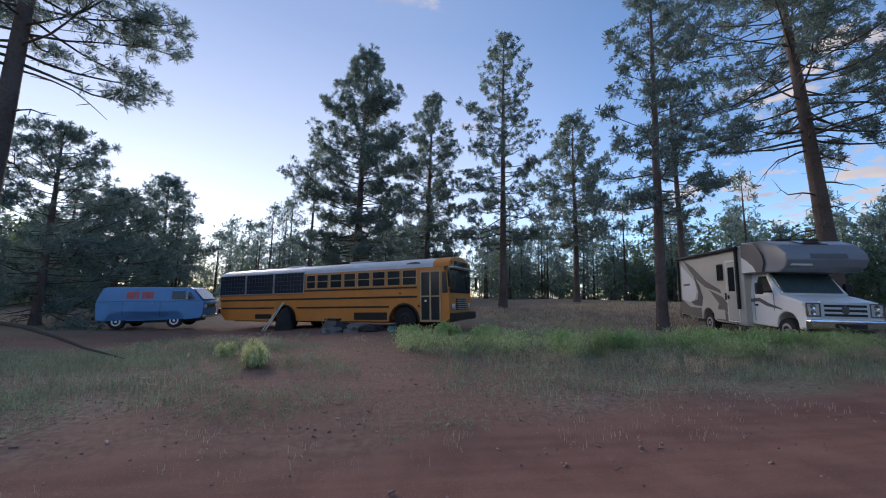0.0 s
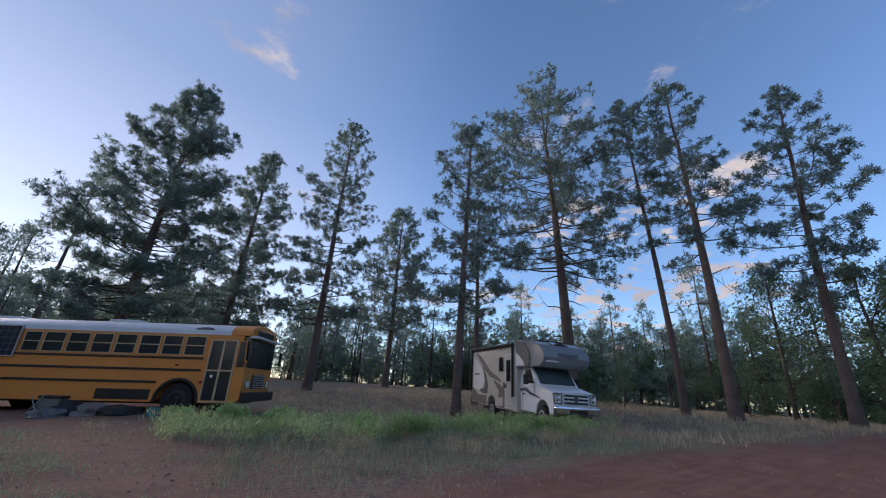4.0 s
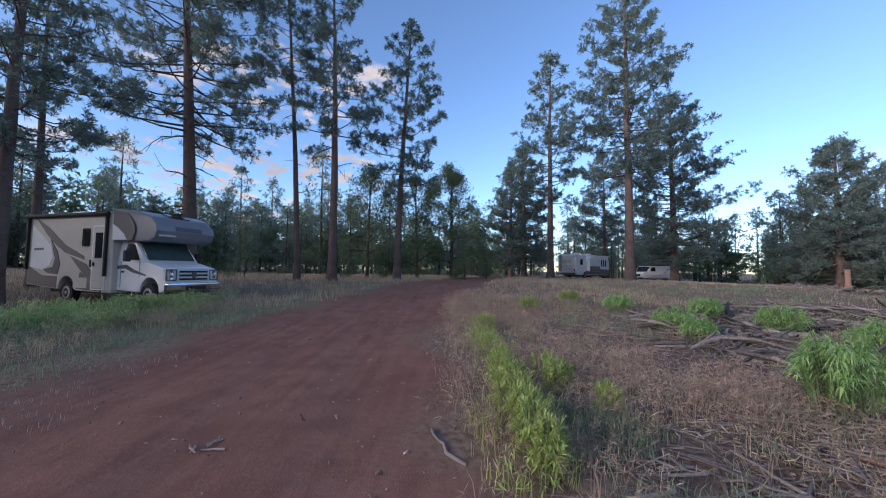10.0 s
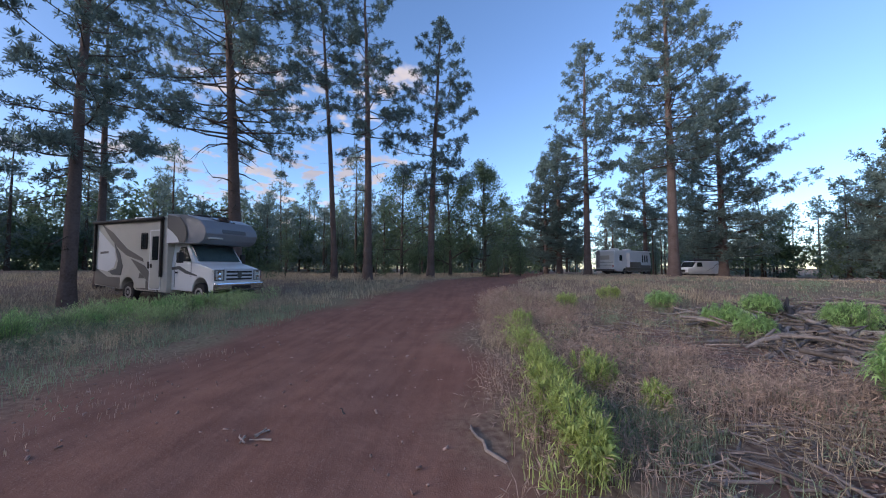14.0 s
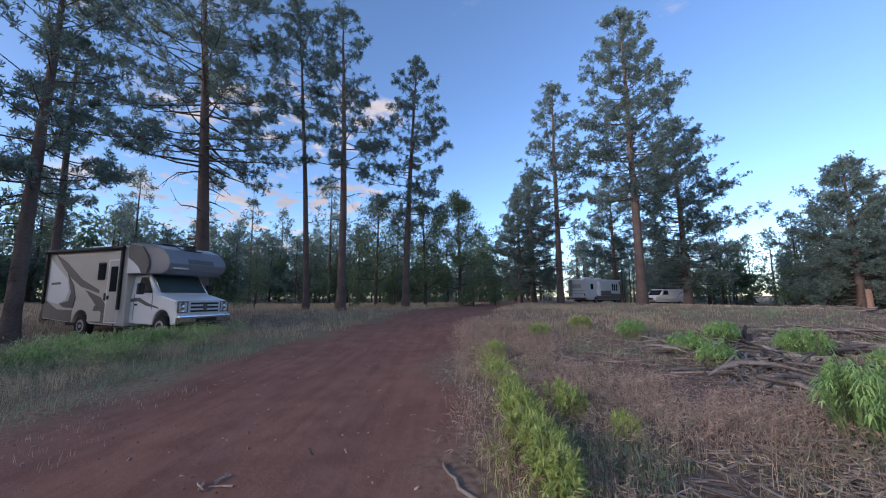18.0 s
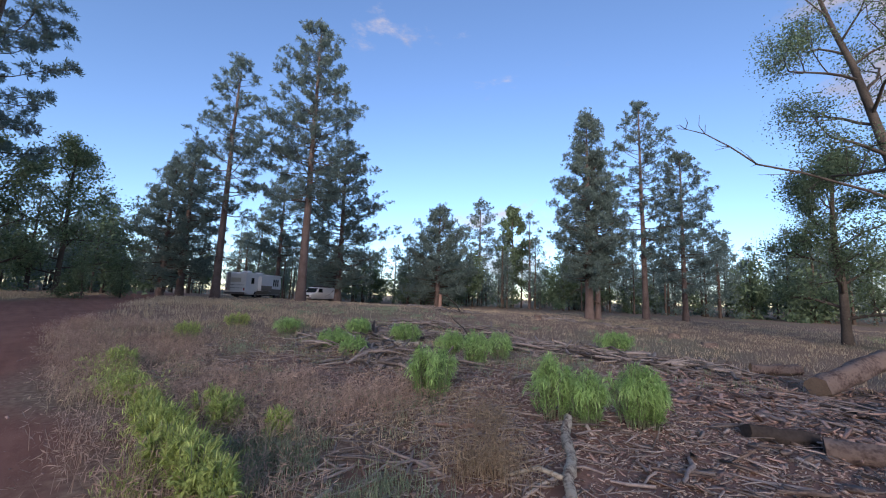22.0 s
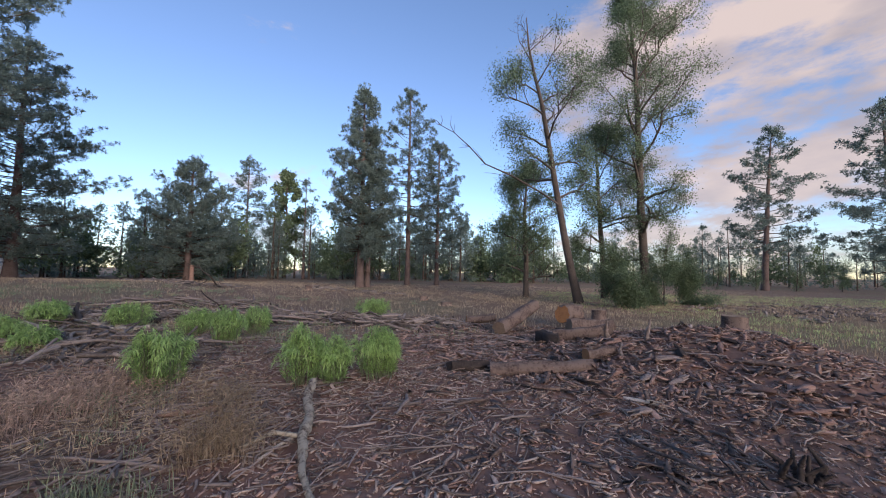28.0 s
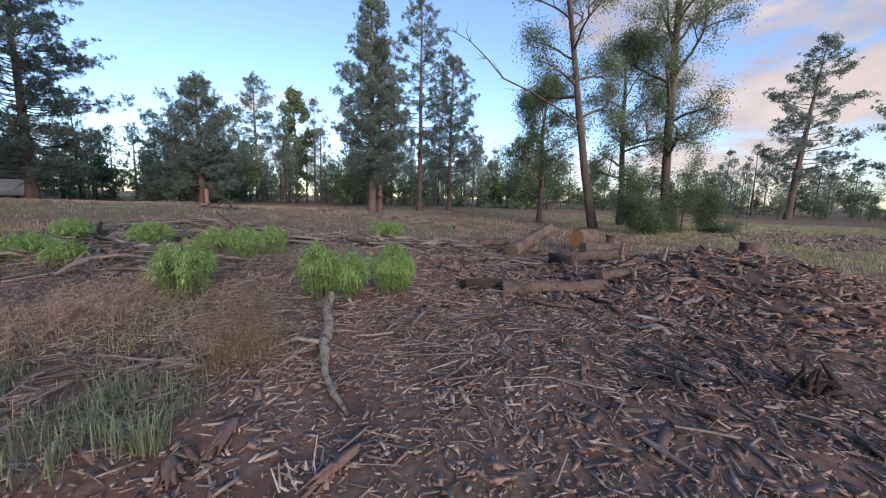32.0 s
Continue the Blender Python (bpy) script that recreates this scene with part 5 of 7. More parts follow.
def far_woods():
    """The belt of forest that closes the clearing all round: finer trees in its front rows."""
    rng = np.random.default_rng(77)
    fine, coarse = [], []
    for k in range(7):
        shape = ((12, 14, 16, 11, 13, 15, 10)[k], 0.2, (0.03, 0.08, 0.2, 0.02, 0.25, 0.12, 0.02)[k], (3.4, 3.2, 2.8, 3.6, 3.0, 2.8, 3.4)[k])
        fine.append(pine_shape(np.random.default_rng(200 + k), *shape, 30, 1.7, 7, 0.6, 0.085, dead=2, sides=5, brushes=2, twig_wood=False))
        coarse.append(pine_shape(np.random.default_rng(230 + k), *shape, 24, 1.2, 4, 0.95, 0.16, dead=1, sides=4, brushes=2, twig_wood=False))
    bush = [leafy_shape(np.random.default_rng(300 + k), 5, 0.08, (0, 0), 0.9, levels=3, fork=3, leaves=8, leaf=0.33, first=0.05) for k in range(4)]
    wood, leaf, green = [], [], []
    for k in range(1320):
        a = rng.uniform(0, 2 * math.pi)
        deg = math.degrees(a) % 360
        south_west = 195 < deg < 262
        near = 72 if south_west else 62 if 262 < deg < 318 else 66 if 318 <= deg < 352 else 48
        front = k % 5 < 2
        r = near + (rng.uniform(0, 16) if front else rng.uniform(14, 62))
        x, y = r * math.cos(a), r * math.sin(a)
        if road_distance(x, y) < 4 or (south_west and rng.uniform() < 0.2):
            continue
        s, w = rng.uniform(0.5, 1.0) * (0.72 if south_west else 1) * (1.25 if k % 3 == 0 else 1), rng.uniform(0, 6.28)
        m = np.array([[math.cos(w), -math.sin(w), 0], [math.sin(w), math.cos(w), 0], [0, 0, 1]]) * s
        o = np.array([x, y, gz(x, y)])
        if k % 3 == 0:
            twigs, leaves = bush[rng.integers(4)]
            green.append((leaves[0] @ m.T * np.array([1.6, 1.6, 1.75]) + o, leaves[1][:, :3]))
            continue
        trunk, limb, needles = (fine if front else coarse)[rng.integers(7)]
        wood += [(trunk[0] @ m.T + o, trunk[1])]
        leaf.append((needles[0] @ m.T + o, needles[1]))
    woods = new("far_woods")
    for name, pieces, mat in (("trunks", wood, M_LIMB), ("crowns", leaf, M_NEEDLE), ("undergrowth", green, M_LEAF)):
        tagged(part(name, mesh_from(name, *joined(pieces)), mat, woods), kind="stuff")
    tagged(woods, "belt of dark green pine forest closing the clearing", "forest", kind="stuff")


far_woods()


# ---- ground cover ----
M_STRAW = material("dry_grass", (0.58, 0.47, 0.32), rough=0.9, scale=0.6, fine=6, bump=0, dark=(0.36, 0.27, 0.18), island=0.3, vary=0.2, through_light=0.3)
M_PINKGRASS = material("dry_reddish_grass", (0.51, 0.38, 0.295), rough=0.9, scale=0.7, fine=6, bump=0, dark=(0.32, 0.21, 0.165), island=0.35, vary=0.2, through_light=0.3)
M_WEED = material("fresh_green_weeds", (0.34, 0.55, 0.21), rough=0.6, scale=1.5, fine=12, bump=0, dark=(0.2, 0.34, 0.12), island=0.3, vary=0.2, through_light=0.3)
M_LIME = material("yellow_green_weeds", (0.5, 0.6, 0.2), rough=0.6, scale=1.5, fine=12, bump=0, dark=(0.30, 0.38, 0.13), island=0.3, vary=0.2, through_light=0.3)
M_VERGE = material("verge_weeds", (0.50, 0.60, 0.29), rough=0.7, scale=0.8, fine=9, bump=0, dark=(0.24, 0.32, 0.13), island=0.35, vary=0.2, through_light=0.3)
M_SAGE = material("grey_green_weeds", (0.30, 0.36, 0.225), rough=0.7, scale=1.0, fine=9, bump=0, dark=(0.15, 0.19, 0.11), island=0.3, vary=0.2, through_light=0.3)
M_GOLD = material("golden_brown_dry_weeds", (0.38, 0.30, 0.205), rough=0.9, scale=1.5, fine=9, bump=0, dark=(0.23, 0.17, 0.115), island=0.3, vary=0.2, through_light=0.3)
M_CHIP = material("weathered_wood_chips", (0.42, 0.345, 0.29), rough=0.9, scale=3, fine=40, bump=0.3, dark=(0.17, 0.12, 0.10), island=0.5, vary=0.25)
M_REDCHIP = material("red_brown_bark_chips", (0.335, 0.235, 0.195), rough=0.95, scale=3, fine=40, bump=0.3, dark=(0.19, 0.10, 0.078), island=0.5, vary=0.25)
M_GREYWOOD = material("grey_dead_wood", (0.3, 0.255, 0.23), rough=0.9, scale=2.5, fine=35, bump=0.5, dark=(0.13, 0.10, 0.088), vary=0.25, island=0.5)
M_DARKWOOD = material("charred_dark_wood", (0.07, 0.058, 0.052), rough=0.95, scale=3, fine=30, bump=0.6, dark=(0.025, 0.022, 0.02))
M_LOGBARK = material("log_bark", (0.195, 0.15, 0.128), rough=0.95, scale=4, fine=26, bump=1.0, dist=0.03, dark=(0.075, 0.052, 0.045), vary=0.13)
M_SLASH = material("weathered_slash", (0.27, 0.235, 0.21), rough=0.95, scale=2, fine=20, bump=0.4, dark=(0.07, 0.055, 0.05), island=0.5)
M_PALEWEED = material("pale_flowering_weeds", (0.8, 0.8, 0.4), rough=0.7, scale=1.5, fine=12, bump=0, dark=(0.6, 0.64, 0.34), island=0.25, through_light=0.3)
M_PLUME = material("pale_green_seed_plumes", (0.46, 0.68, 0.27), rough=0.6, scale=1.5, fine=12, bump=0, dark=(0.3, 0.49, 0.16), island=0.25, vary=0.2, through_light=0.35)
M_BLEACHED = material("bleached_dead_wood", (0.60, 0.55, 0.48), rough=0.9, scale=6, fine=45, bump=0.4, dark=(0.3, 0.25, 0.2))
M_REDWOOD = material("splintered_red_wood", (0.31, 0.205, 0.165), rough=0.9, scale=4, fine=60, bump=0.7, dark=(0.15, 0.08, 0.06))
M_BURNT = material("charred_chips", (0.13, 0.115, 0.11), rough=0.95, scale=3, fine=40, bump=0.3, dark=(0.04, 0.035, 0.032), island=0.5)
M_CUT = material("fresh_cut_wood", (0.52, 0.26, 0.12), rough=0.8, scale=5, fine=50, bump=0.3, dark=(0.28, 0.13, 0.06))
M_PALECUT = material("old_cut_wood", (0.34, 0.25, 0.18), rough=0.85, scale=5, fine=50, bump=0.3)
M_LICHEN = material("lichen_bark", (0.38, 0.35, 0.28), rough=0.95, scale=9, fine=34, bump=0.8, dark=(0.10, 0.075, 0.06), vary=0.12)
M_PEBBLE = material("road_pebbles", (0.36, 0.25, 0.21), rough=0.9, scale=4, fine=40, bump=0.2, dark=(0.2, 0.11, 0.09), island=0.45)


def spot(x, y):
    """Height of the trodden ground at a place near the camera."""
    road = 1 - float(step((road_distance(x, y) - 1.7) / 1.1))
    near = math.exp(-math.hypot(x, y) / 60)
    return gz(x, y) + (noise.noise((x * 0.9, y * 0.9, 0.0)) + 0.5 * noise.noise((x * 3.1, y * 3.1, 4.0))) * 0.035 * near * float(rugged(x, y)) * (1 - 0.85 * road) - 0.05 * road


def grass(rng, xy, per, height, width, spread, lean=0.45):
    """Tufts of bent blades, one tuft at each place."""
    z = land(xy[:, 0], xy[:, 1])
    base = np.repeat(np.column_stack([xy, z]), per, axis=0)
    n = len(base)
    tall = np.repeat(rng.uniform(0.55, 1.3, len(xy)), per)[:, None] * rng.uniform(0.6, 1.1, (n, 1)) * height
    base[:, :2] += rng.normal(0, spread, (n, 2))
    a = rng.uniform(0, 2 * math.pi, n)
    out = np.column_stack([np.cos(a), np.sin(a), np.zeros(n)])
    side = np.column_stack([-np.sin(a), np.cos(a), np.zeros(n)]) * width * rng.uniform(0.6, 1.3, (n, 1))
    bend = rng.uniform(0.1, 1, (n, 1)) * lean
    up = np.array([0, 0, 1.0])
    mid = base + up * tall * 0.6 + out * tall * bend * 0.35
    tip = base + up * tall * (1 - 0.25 * bend) + out * tall * bend
    base[:, 2] -= 0.02
    v = np.stack([base - side, base + side, mid + side * 0.8, tip, mid - side * 0.8], 1).reshape(-1, 3)
    i = np.arange(n)[:, None] * 5
    tri = np.concatenate([np.concatenate([i + [0, 1, 2], i + [0, 2, 4]]), i + [4, 2, 3]])
    return v, tri


def patch(name, label, category, mat, xy, per, height, width, spread, seed, lean=0.45):
    me = mesh_from(name, *grass(np.random.default_rng(seed), np.asarray(xy), per, height, width, spread, lean))
    return tagged(part(name, me, mat), label, category, kind="stuff")


def scatter(seed, n, x0, x1, y0, y1, keep):
    rng = np.random.default_rng(seed)
    p = np.column_stack([rng.uniform(x0, x1, n), rng.uniform(y0, y1, n)])
    jag = np.array([noise.noise((a * 0.45, b * 0.45, 9.0)) for a, b in p])
    return p[keep(p[:, 0], p[:, 1], jag, rng)]


def chip_zone(x, y, jag):
    return np.hypot((x + 0.6) / 6.2, (y + 5.2) / 4.6) + jag * 0.35 < 0.95


def weed_field(name, label, mat, xy, seed, height, leaves=48, leaf=(0.11, 0.007)):
    """Low leafy weeds that grow together, too many to count."""
    rng = np.random.default_rng(seed)
    n = len(xy)
    h = height * rng.uniform(0.45, 1.25, n)
    base = np.column_stack([xy, land(xy[:, 0], xy[:, 1])])
    c = np.repeat(base, leaves, axis=0)
    tall = np.repeat(h, leaves)
    up = rng.uniform(0.1, 1, len(c))
    c[:, :2] += rng.normal(0, 0.12, (len(c), 2)) * (0.5 + up[:, None])
    c[:, 2] += tall * up
    d = np.column_stack([rng.normal(0, 0.4, (len(c), 2)), np.full(len(c), 0.7)])
    v, f_ = tufts(c, d, rng, 2, *leaf, 0.35)
    tagged(part(name, mesh_from(name, v, f_), mat), label, "weeds", kind="stuff")


road_far = lambda x, y: road_distance(x, y)
def wispy(label, mat, xy, per, height, seed, lean=1.3):
    """Airy dry grass: thin bent stalks that end in hanging seed heads."""
    rng = np.random.default_rng(seed)
    v, f_ = grass(rng, np.asarray(xy), per, height, 0.0022, 0.1, lean)
    blade = v.reshape(-1, 5, 3)
    out = blade[:, 3] - blade[:, 0]
    out /= np.linalg.norm(out, axis=1)[:, None]
    hang = out * 0.8 - [0, 0, 0.55]
    hv, hf = tufts(np.concatenate([blade[:, 3], blade[:, 3] * 0.6 + blade[:, 2] * 0.4]), np.concatenate([hang, hang]), rng, 2, 0.085, 0.0032, 0.5)
    hf = np.concatenate([hf[:, [0, 1, 2]], hf[:, [0, 2, 3]]])
    tagged(part("dry_grass", mesh_from("dry_grass", *joined([(v, f_), (hv, hf)])), mat), label, "grass", kind="stuff")


def clumped(x, y, size, low):
    return np.array([noise.noise((a * size, b * size, 5.0)) for a, b in zip(x, y)]) > low


wispy("reddish dry grass along the dirt road", M_PINKGRASS,
      scatter(1, 3900, 2.2, 16, -9, 0, lambda x, y, j, r: (road_far(x, y) > 2.05 + j * 0.4) & (y > -3.3 - j * 2 + 0.05 * x) & clumped(x, y, 0.9, -0.22) & (np.hypot(x - 2.45, y + 2.3) > 1.0) & ~((np.hypot((x + 0.6) / 4.6, (y + 5.2) / 4.0)) < 0.8)), 9, 0.27, 11)
wispy("golden dry grass mixed through the reddish grass", M_STRAW,
      scatter(101, 900, 2.2, 15, -9, 0, lambda x, y, j, r: (road_far(x, y) > 2.1 + j * 0.4) & (y > -5.5 - j * 2) & clumped(x, y, 1.3, 0.05) & ~((np.hypot((x + 0.6) / 4.6, (y + 5.2) / 4.0)) < 0.8)), 9, 0.3, 111)
wispy("golden-brown dry weeds through the reddish grass", M_GOLD,
      scatter(102, 900, 2.4, 14, -8, -0.6, lambda x, y, j, r: (road_far(x, y) > 2.3 + j * 0.4) & clumped(x, y, 1.1, 0.12)), 9, 0.3, 112)
weed_field("green_weeds", "grey-green tufts through the reddish grass", M_SAGE,
           scatter(103, 900, 2.6, 14, -8, -0.9, lambda x, y, j, r: (road_far(x, y) > 2.5) & clumped(x, y, 1.4, 0.26)), 113, 0.2, 30, (0.07, 0.004))
patch("dry_grass", "pale dry grass across the open field", "grass", M_STRAW,
      scatter(2, 11000, -26, 48, -46, -7, lambda x, y, j, r: (~chip_zone(x, y, j)) & (road_far(x, y) > 3) & (r.uniform(0, 1, len(x)) < np.clip(1.2 - np.hypot(x, y) / 55, 0.15, 1))), 11, 0.17, 0.006, 0.2, 12, 1.6)
patch("dry_grass", "pale dry grass under the pines", "grass", M_STRAW,
      scatter(3, 7500, 6, 48, -9, 30, lambda x, y, j, r: (road_far(x, y) > 2.4 + j * 0.5) & ((y > 6.4 + j) | (x > 12)) & (np.hypot(x - 15, y - 13) > 1.2)), 12, 0.27, 0.0055, 0.16, 13, 1.2)
patch("dry_grass", "thin dry grass on the verge by the bus", "grass", M_SAGE,
      scatter(4, 8000, -16, 12, 5, 16, lambda x, y, j, r: (road_far(x, y) > 2.5 + j) & (np.abs(x + 0.4 + 0.1 * (y - 4)) + j * 1.5 > 2.4) & (np.hypot((x + 4.5) / 9.5, (y - 16) / 4.2) > 1.0 + j * 0.3)), 9, 0.17, 0.0035, 0.1, 14, 1.4)
patch("dry_grass", "sparse straw on trodden dirt", "grass", M_PINKGRASS,
      scatter(5, 1900, -9, 6, 2.9, 13, lambda x, y, j, r: (road_far(x, y) > 1.5) & clumped(x, y, 1.2, -0.1)), 7, 0.055, 0.0026, 0.08, 15, 1.2)
weed_field("green_weeds", "low grey-green weeds on the trodden ground by the bus", M_SAGE, scatter(66, 1500, -10, 1.5, 3.6, 11, lambda x, y, j, r: (road_far(x, y) > 2.2) & clumped(x, y, 0.7, -0.02) & (x + 0.25 * y < 1.2)), 69, 0.15, 26, (0.055, 0.0035))
weed_field("green_weeds", "small scattered weeds on the trodden dirt", M_SAGE, scatter(64, 420, -9, 6, 3.4, 12, lambda x, y, j, r: (road_far(x, y) > 2.0) & clumped(x, y, 0.8, 0.1)), 68, 0.09, 22, (0.05, 0.004))
wispy("thin straw by the track to the bus", M_STRAW, scatter(65, 260, -9, 5, 6, 12, lambda x, y, j, r: clumped(x, y, 0.9, 0.15)), 7, 0.16, 165, 1.3)
straw_verge = lambda x, y, j, r: (np.abs(y - (9.6 - 0.42 * x + 0.026 * x * x)) < 1.6 + j * 1.2) & (np.abs(x + 0.6) > 2) & clumped(x, y, 0.7, -0.2)
wispy("straw-coloured grass along the verge", M_STRAW, scatter(63, 2600, -7, 15, 5.2, 13.5, straw_verge), 8, 0.28, 163, 1.0)
verge = lambda x, y, j, r: (np.abs(y - (10.6 - 0.42 * x + 0.026 * x * x)) < 1.25 + j * 1.2) & clumped(x, y, 0.8, -0.05)
weed_field("green_weeds", "leafy green weeds on the verge before the camper", M_VERGE, scatter(6, 1300, 0.5, 14.5, 6.4, 12.8, verge), 16, 0.46)
weed_field("green_weeds", "grey-green weeds mixed into the verge", M_SAGE, scatter(61, 700, -8, 14.5, 6.0, 13.5, lambda x, y, j, r: (np.abs(y - (10.4 - 0.36 * x + 0.024 * x * x)) < 1.7 - j) & (np.abs(x + 0.6) > 1.8)), 66, 0.24, 26)
weed_field("green_weeds", "low green plants in the dry field", M_SAGE, scatter(62, 420, 3, 22, -18, -6, lambda x, y, j, r: j > 0.05), 67, 0.2, 22)
weed_field("green_weeds", "leafy yellow-green weeds on the edge of the road", M_LIME, scatter(71, 260, 2.2, 9.5, -1.9, 0.3, lambda x, y, j, r: (np.abs(y + 0.62 + 0.03 * (x - 4)) < 0.18 + j * 0.2) & clumped(x, y, 1.3, -0.05)), 171, 0.26, 44, (0.085, 0.0045))
patch("green_weeds", "yellow-green grass on the edge of the road", "weeds", M_LIME,
      scatter(7, 240, 2.2, 9.5, -1.9, 0.1, lambda x, y, j, r: np.abs(y + 0.66 + 0.03 * (x - 4)) < 0.26 + j * 0.3), 14, 0.24, 0.0032, 0.06, 17, 0.9)
patch("green_weeds", "grey-green weeds among the sticks", "weeds", M_SAGE,
      scatter(8, 900, -1, 14, -14, -1.2, lambda x, y, j, r: (np.hypot(x - 2.6, y + 2.2) < 1.2 + j) | (np.hypot(x - 3.4, y + 7.4) < 1.4 + j) | (np.hypot(x - 9, y + 5.5) < 2 + j) | (np.hypot(x - 0.7, y + 9.2) < 1.0)), 16, 0.2, 0.0035, 0.06, 18, 0.8)
disc = lambda cx, cy, rad: (lambda x, y, j, r: np.hypot(x - cx, y - cy) < rad + j * 0.5)
patch("green_weeds", "grey-green grass tufts in the sticks", "weeds", M_SAGE, scatter(81, 190, 0.6, 4.6, -3.6, -0.6, disc(1.9, -1.2, 0.42)), 20, 0.3, 0.0032, 0.07, 81, 1.4)
patch("green_weeds", "grey-green grass tufts in the sticks", "weeds", M_SAGE, scatter(84, 150, 0.9, 1.9, -2.0, -0.9, disc(1.36, -1.3, 0.28)), 24, 0.26, 0.004, 0.04, 84, 1.0)
patch("green_weeds", "grey-green grass tufts in the sticks", "weeds", M_SAGE, scatter(85, 260, 2.6, 4.6, -2.4, -0.7, disc(3.3, -1.3, 0.45)), 16, 0.24, 0.003, 0.05, 85, 0.9)
wispy("golden-brown dry weeds beside the crooked branch", M_GOLD, scatter(82, 520, 0.7, 2.4, -3.6, -1.6, disc(1.55, -2.55, 0.5)), 13, 0.4, 82, 0.8)
wispy("golden-brown dry weeds beside the crooked branch", M_GOLD, scatter(86, 420, 1.2, 3.4, -4.6, -2.6, disc(2.3, -3.5, 0.5)), 11, 0.34, 86, 0.9)
patch("green_weeds", "grey-green grass tufts in the sticks", "weeds", M_SAGE, scatter(87, 240, 0.6, 2.6, -2.2, -0.5, disc(1.75, -1.55, 0.5)), 12, 0.2, 0.003, 0.06, 87, 1.2)
wispy("dry pinkish grass heads in thick clumps", M_PINKGRASS, scatter(83, 420, 2.6, 6.5, -4.6, -1.0, lambda x, y, j, r: (np.hypot(x - 3.9, y + 2.5) < 1.1 + j) & clumped(x, y, 1.6, -0.1) & (np.hypot(x - 2.45, y + 2.3) > 1.0)), 12, 0.34, 83, 1.1)
patch("green_weeds", "green grass behind the chip heap", "weeds", M_VERGE,
      scatter(9, 3600, -30, -4, -34, -5, lambda x, y, j, r: (x + 0.35 * (y + 10) < -8.6 + j * 2) & (np.hypot(x + 18, (y + 17)) > 6 + j * 3)), 13, 0.13, 0.005, 0.14, 19, 1.4)


def arched(foot, way, rng, count, length, width, sag, spread):
    """Narrow leaves that leave their stem along `way` and bow down under their weight."""
    c = np.repeat(foot, count, axis=0)
    d = np.repeat(way, count, axis=0) + rng.normal(0, spread, c.shape)
    d /= np.linalg.norm(d, axis=1)[:, None] + 1e-9
    ln = length * rng.uniform(0.55, 1.2, (len(c), 1))
    side = np.cross(d, [0, 0, 1.0]) + rng.normal(0, 0.25, c.shape)
    side /= np.linalg.norm(side, axis=1)[:, None] + 1e-9
    side *= width * rng.uniform(0.7, 1.3, (len(c), 1))
    drop = np.array([0, 0, 1.0]) * ln * sag * rng.uniform(0.5, 1.3, (len(c), 1))
    mid = c + d * ln * 0.5 - drop * 0.2
    v = np.stack([c, mid + side, c + d * ln - drop, mid - side], 1).reshape(-1, 3)
    return v, np.arange(len(v)).reshape(-1, 4)


def weed_bush(x, y, height, radius, seed, mat, label, plumes=True, full=1.0, leafy=1.0, blade=0.12):
    """A bushy weed: stems that rise from a narrow foot and bow out into a crest of drooping leaves."""
    rng = np.random.default_rng(seed)
    n = int((34 + radius * 110) * full)
    a, r = rng.uniform(0, 6.28, n), np.sqrt(rng.uniform(0, 1, n))
    lump = 1 + 0.22 * np.sin(a * 2 + seed) + 0.12 * np.sin(a * 5 + seed * 2)
    foot = np.column_stack([np.cos(a) * r * radius * 0.66, np.sin(a) * r * radius * 0.66, np.full(n, -0.03)])
    out = np.column_stack([np.cos(a), np.sin(a), np.zeros(n)])
    top = out * (r * lump * radius)[:, None] + np.array([0, 0, 1.0]) * (height * rng.uniform(0.72, 1.05, n) * (1 - 0.3 * r ** 2))[:, None]
    mid = foot * 0.35 + top * 0.65
    mid[:, :2] *= 0.85
    stems = [tube([p, m_, q], [0.006, 0.005, 0.003], 3) for p, m_, q in zip(foot, mid, top)]
    k = 9
    t = np.linspace(0.22, 0.95, k)
    low = (foot[:, None] * (1 - t)[None, :, None] + top[:, None] * t[None, :, None]).reshape(-1, 3)
    way = np.repeat(out, k, axis=0) * 0.4 + [0, 0, 0.9]
    leaf = arched(low, way, rng, int(4 * leafy), 0.12, 0.0062, 0.2, 0.35)
    crown = np.repeat(top, 5, axis=0) - np.array([0, 0, 1.0]) * rng.uniform(0, 0.14, (n * 5, 1))
    crown += rng.normal(0, 0.02, crown.shape)
    head = arched(crown, np.repeat(out, 5, axis=0) * 0.7 + [0, 0, 0.55], rng, 6, blade, 0.0062, 0.8, 0.45)
    bush = new("weed_bush")
    bush.location = (x, y, spot(x, y))
    tagged(part("stalk", mesh_from("stalk", *joined(stems)), M_SAGE, bush), kind="stuff")
    tagged(part("foliage", mesh_from("foliage", *leaf), mat, bush), kind="stuff")
    if plumes:
        tagged(part("plume_crest", mesh_from("plume_crest", *head), {M_PALEWEED: M_PALEWEED, M_LIME: M_LIME}.get(mat, M_PLUME), bush, "pale drooping leaf tips"), kind="stuff")
    tagged(bush, label, "weed", "green bushes on the cleared ground")


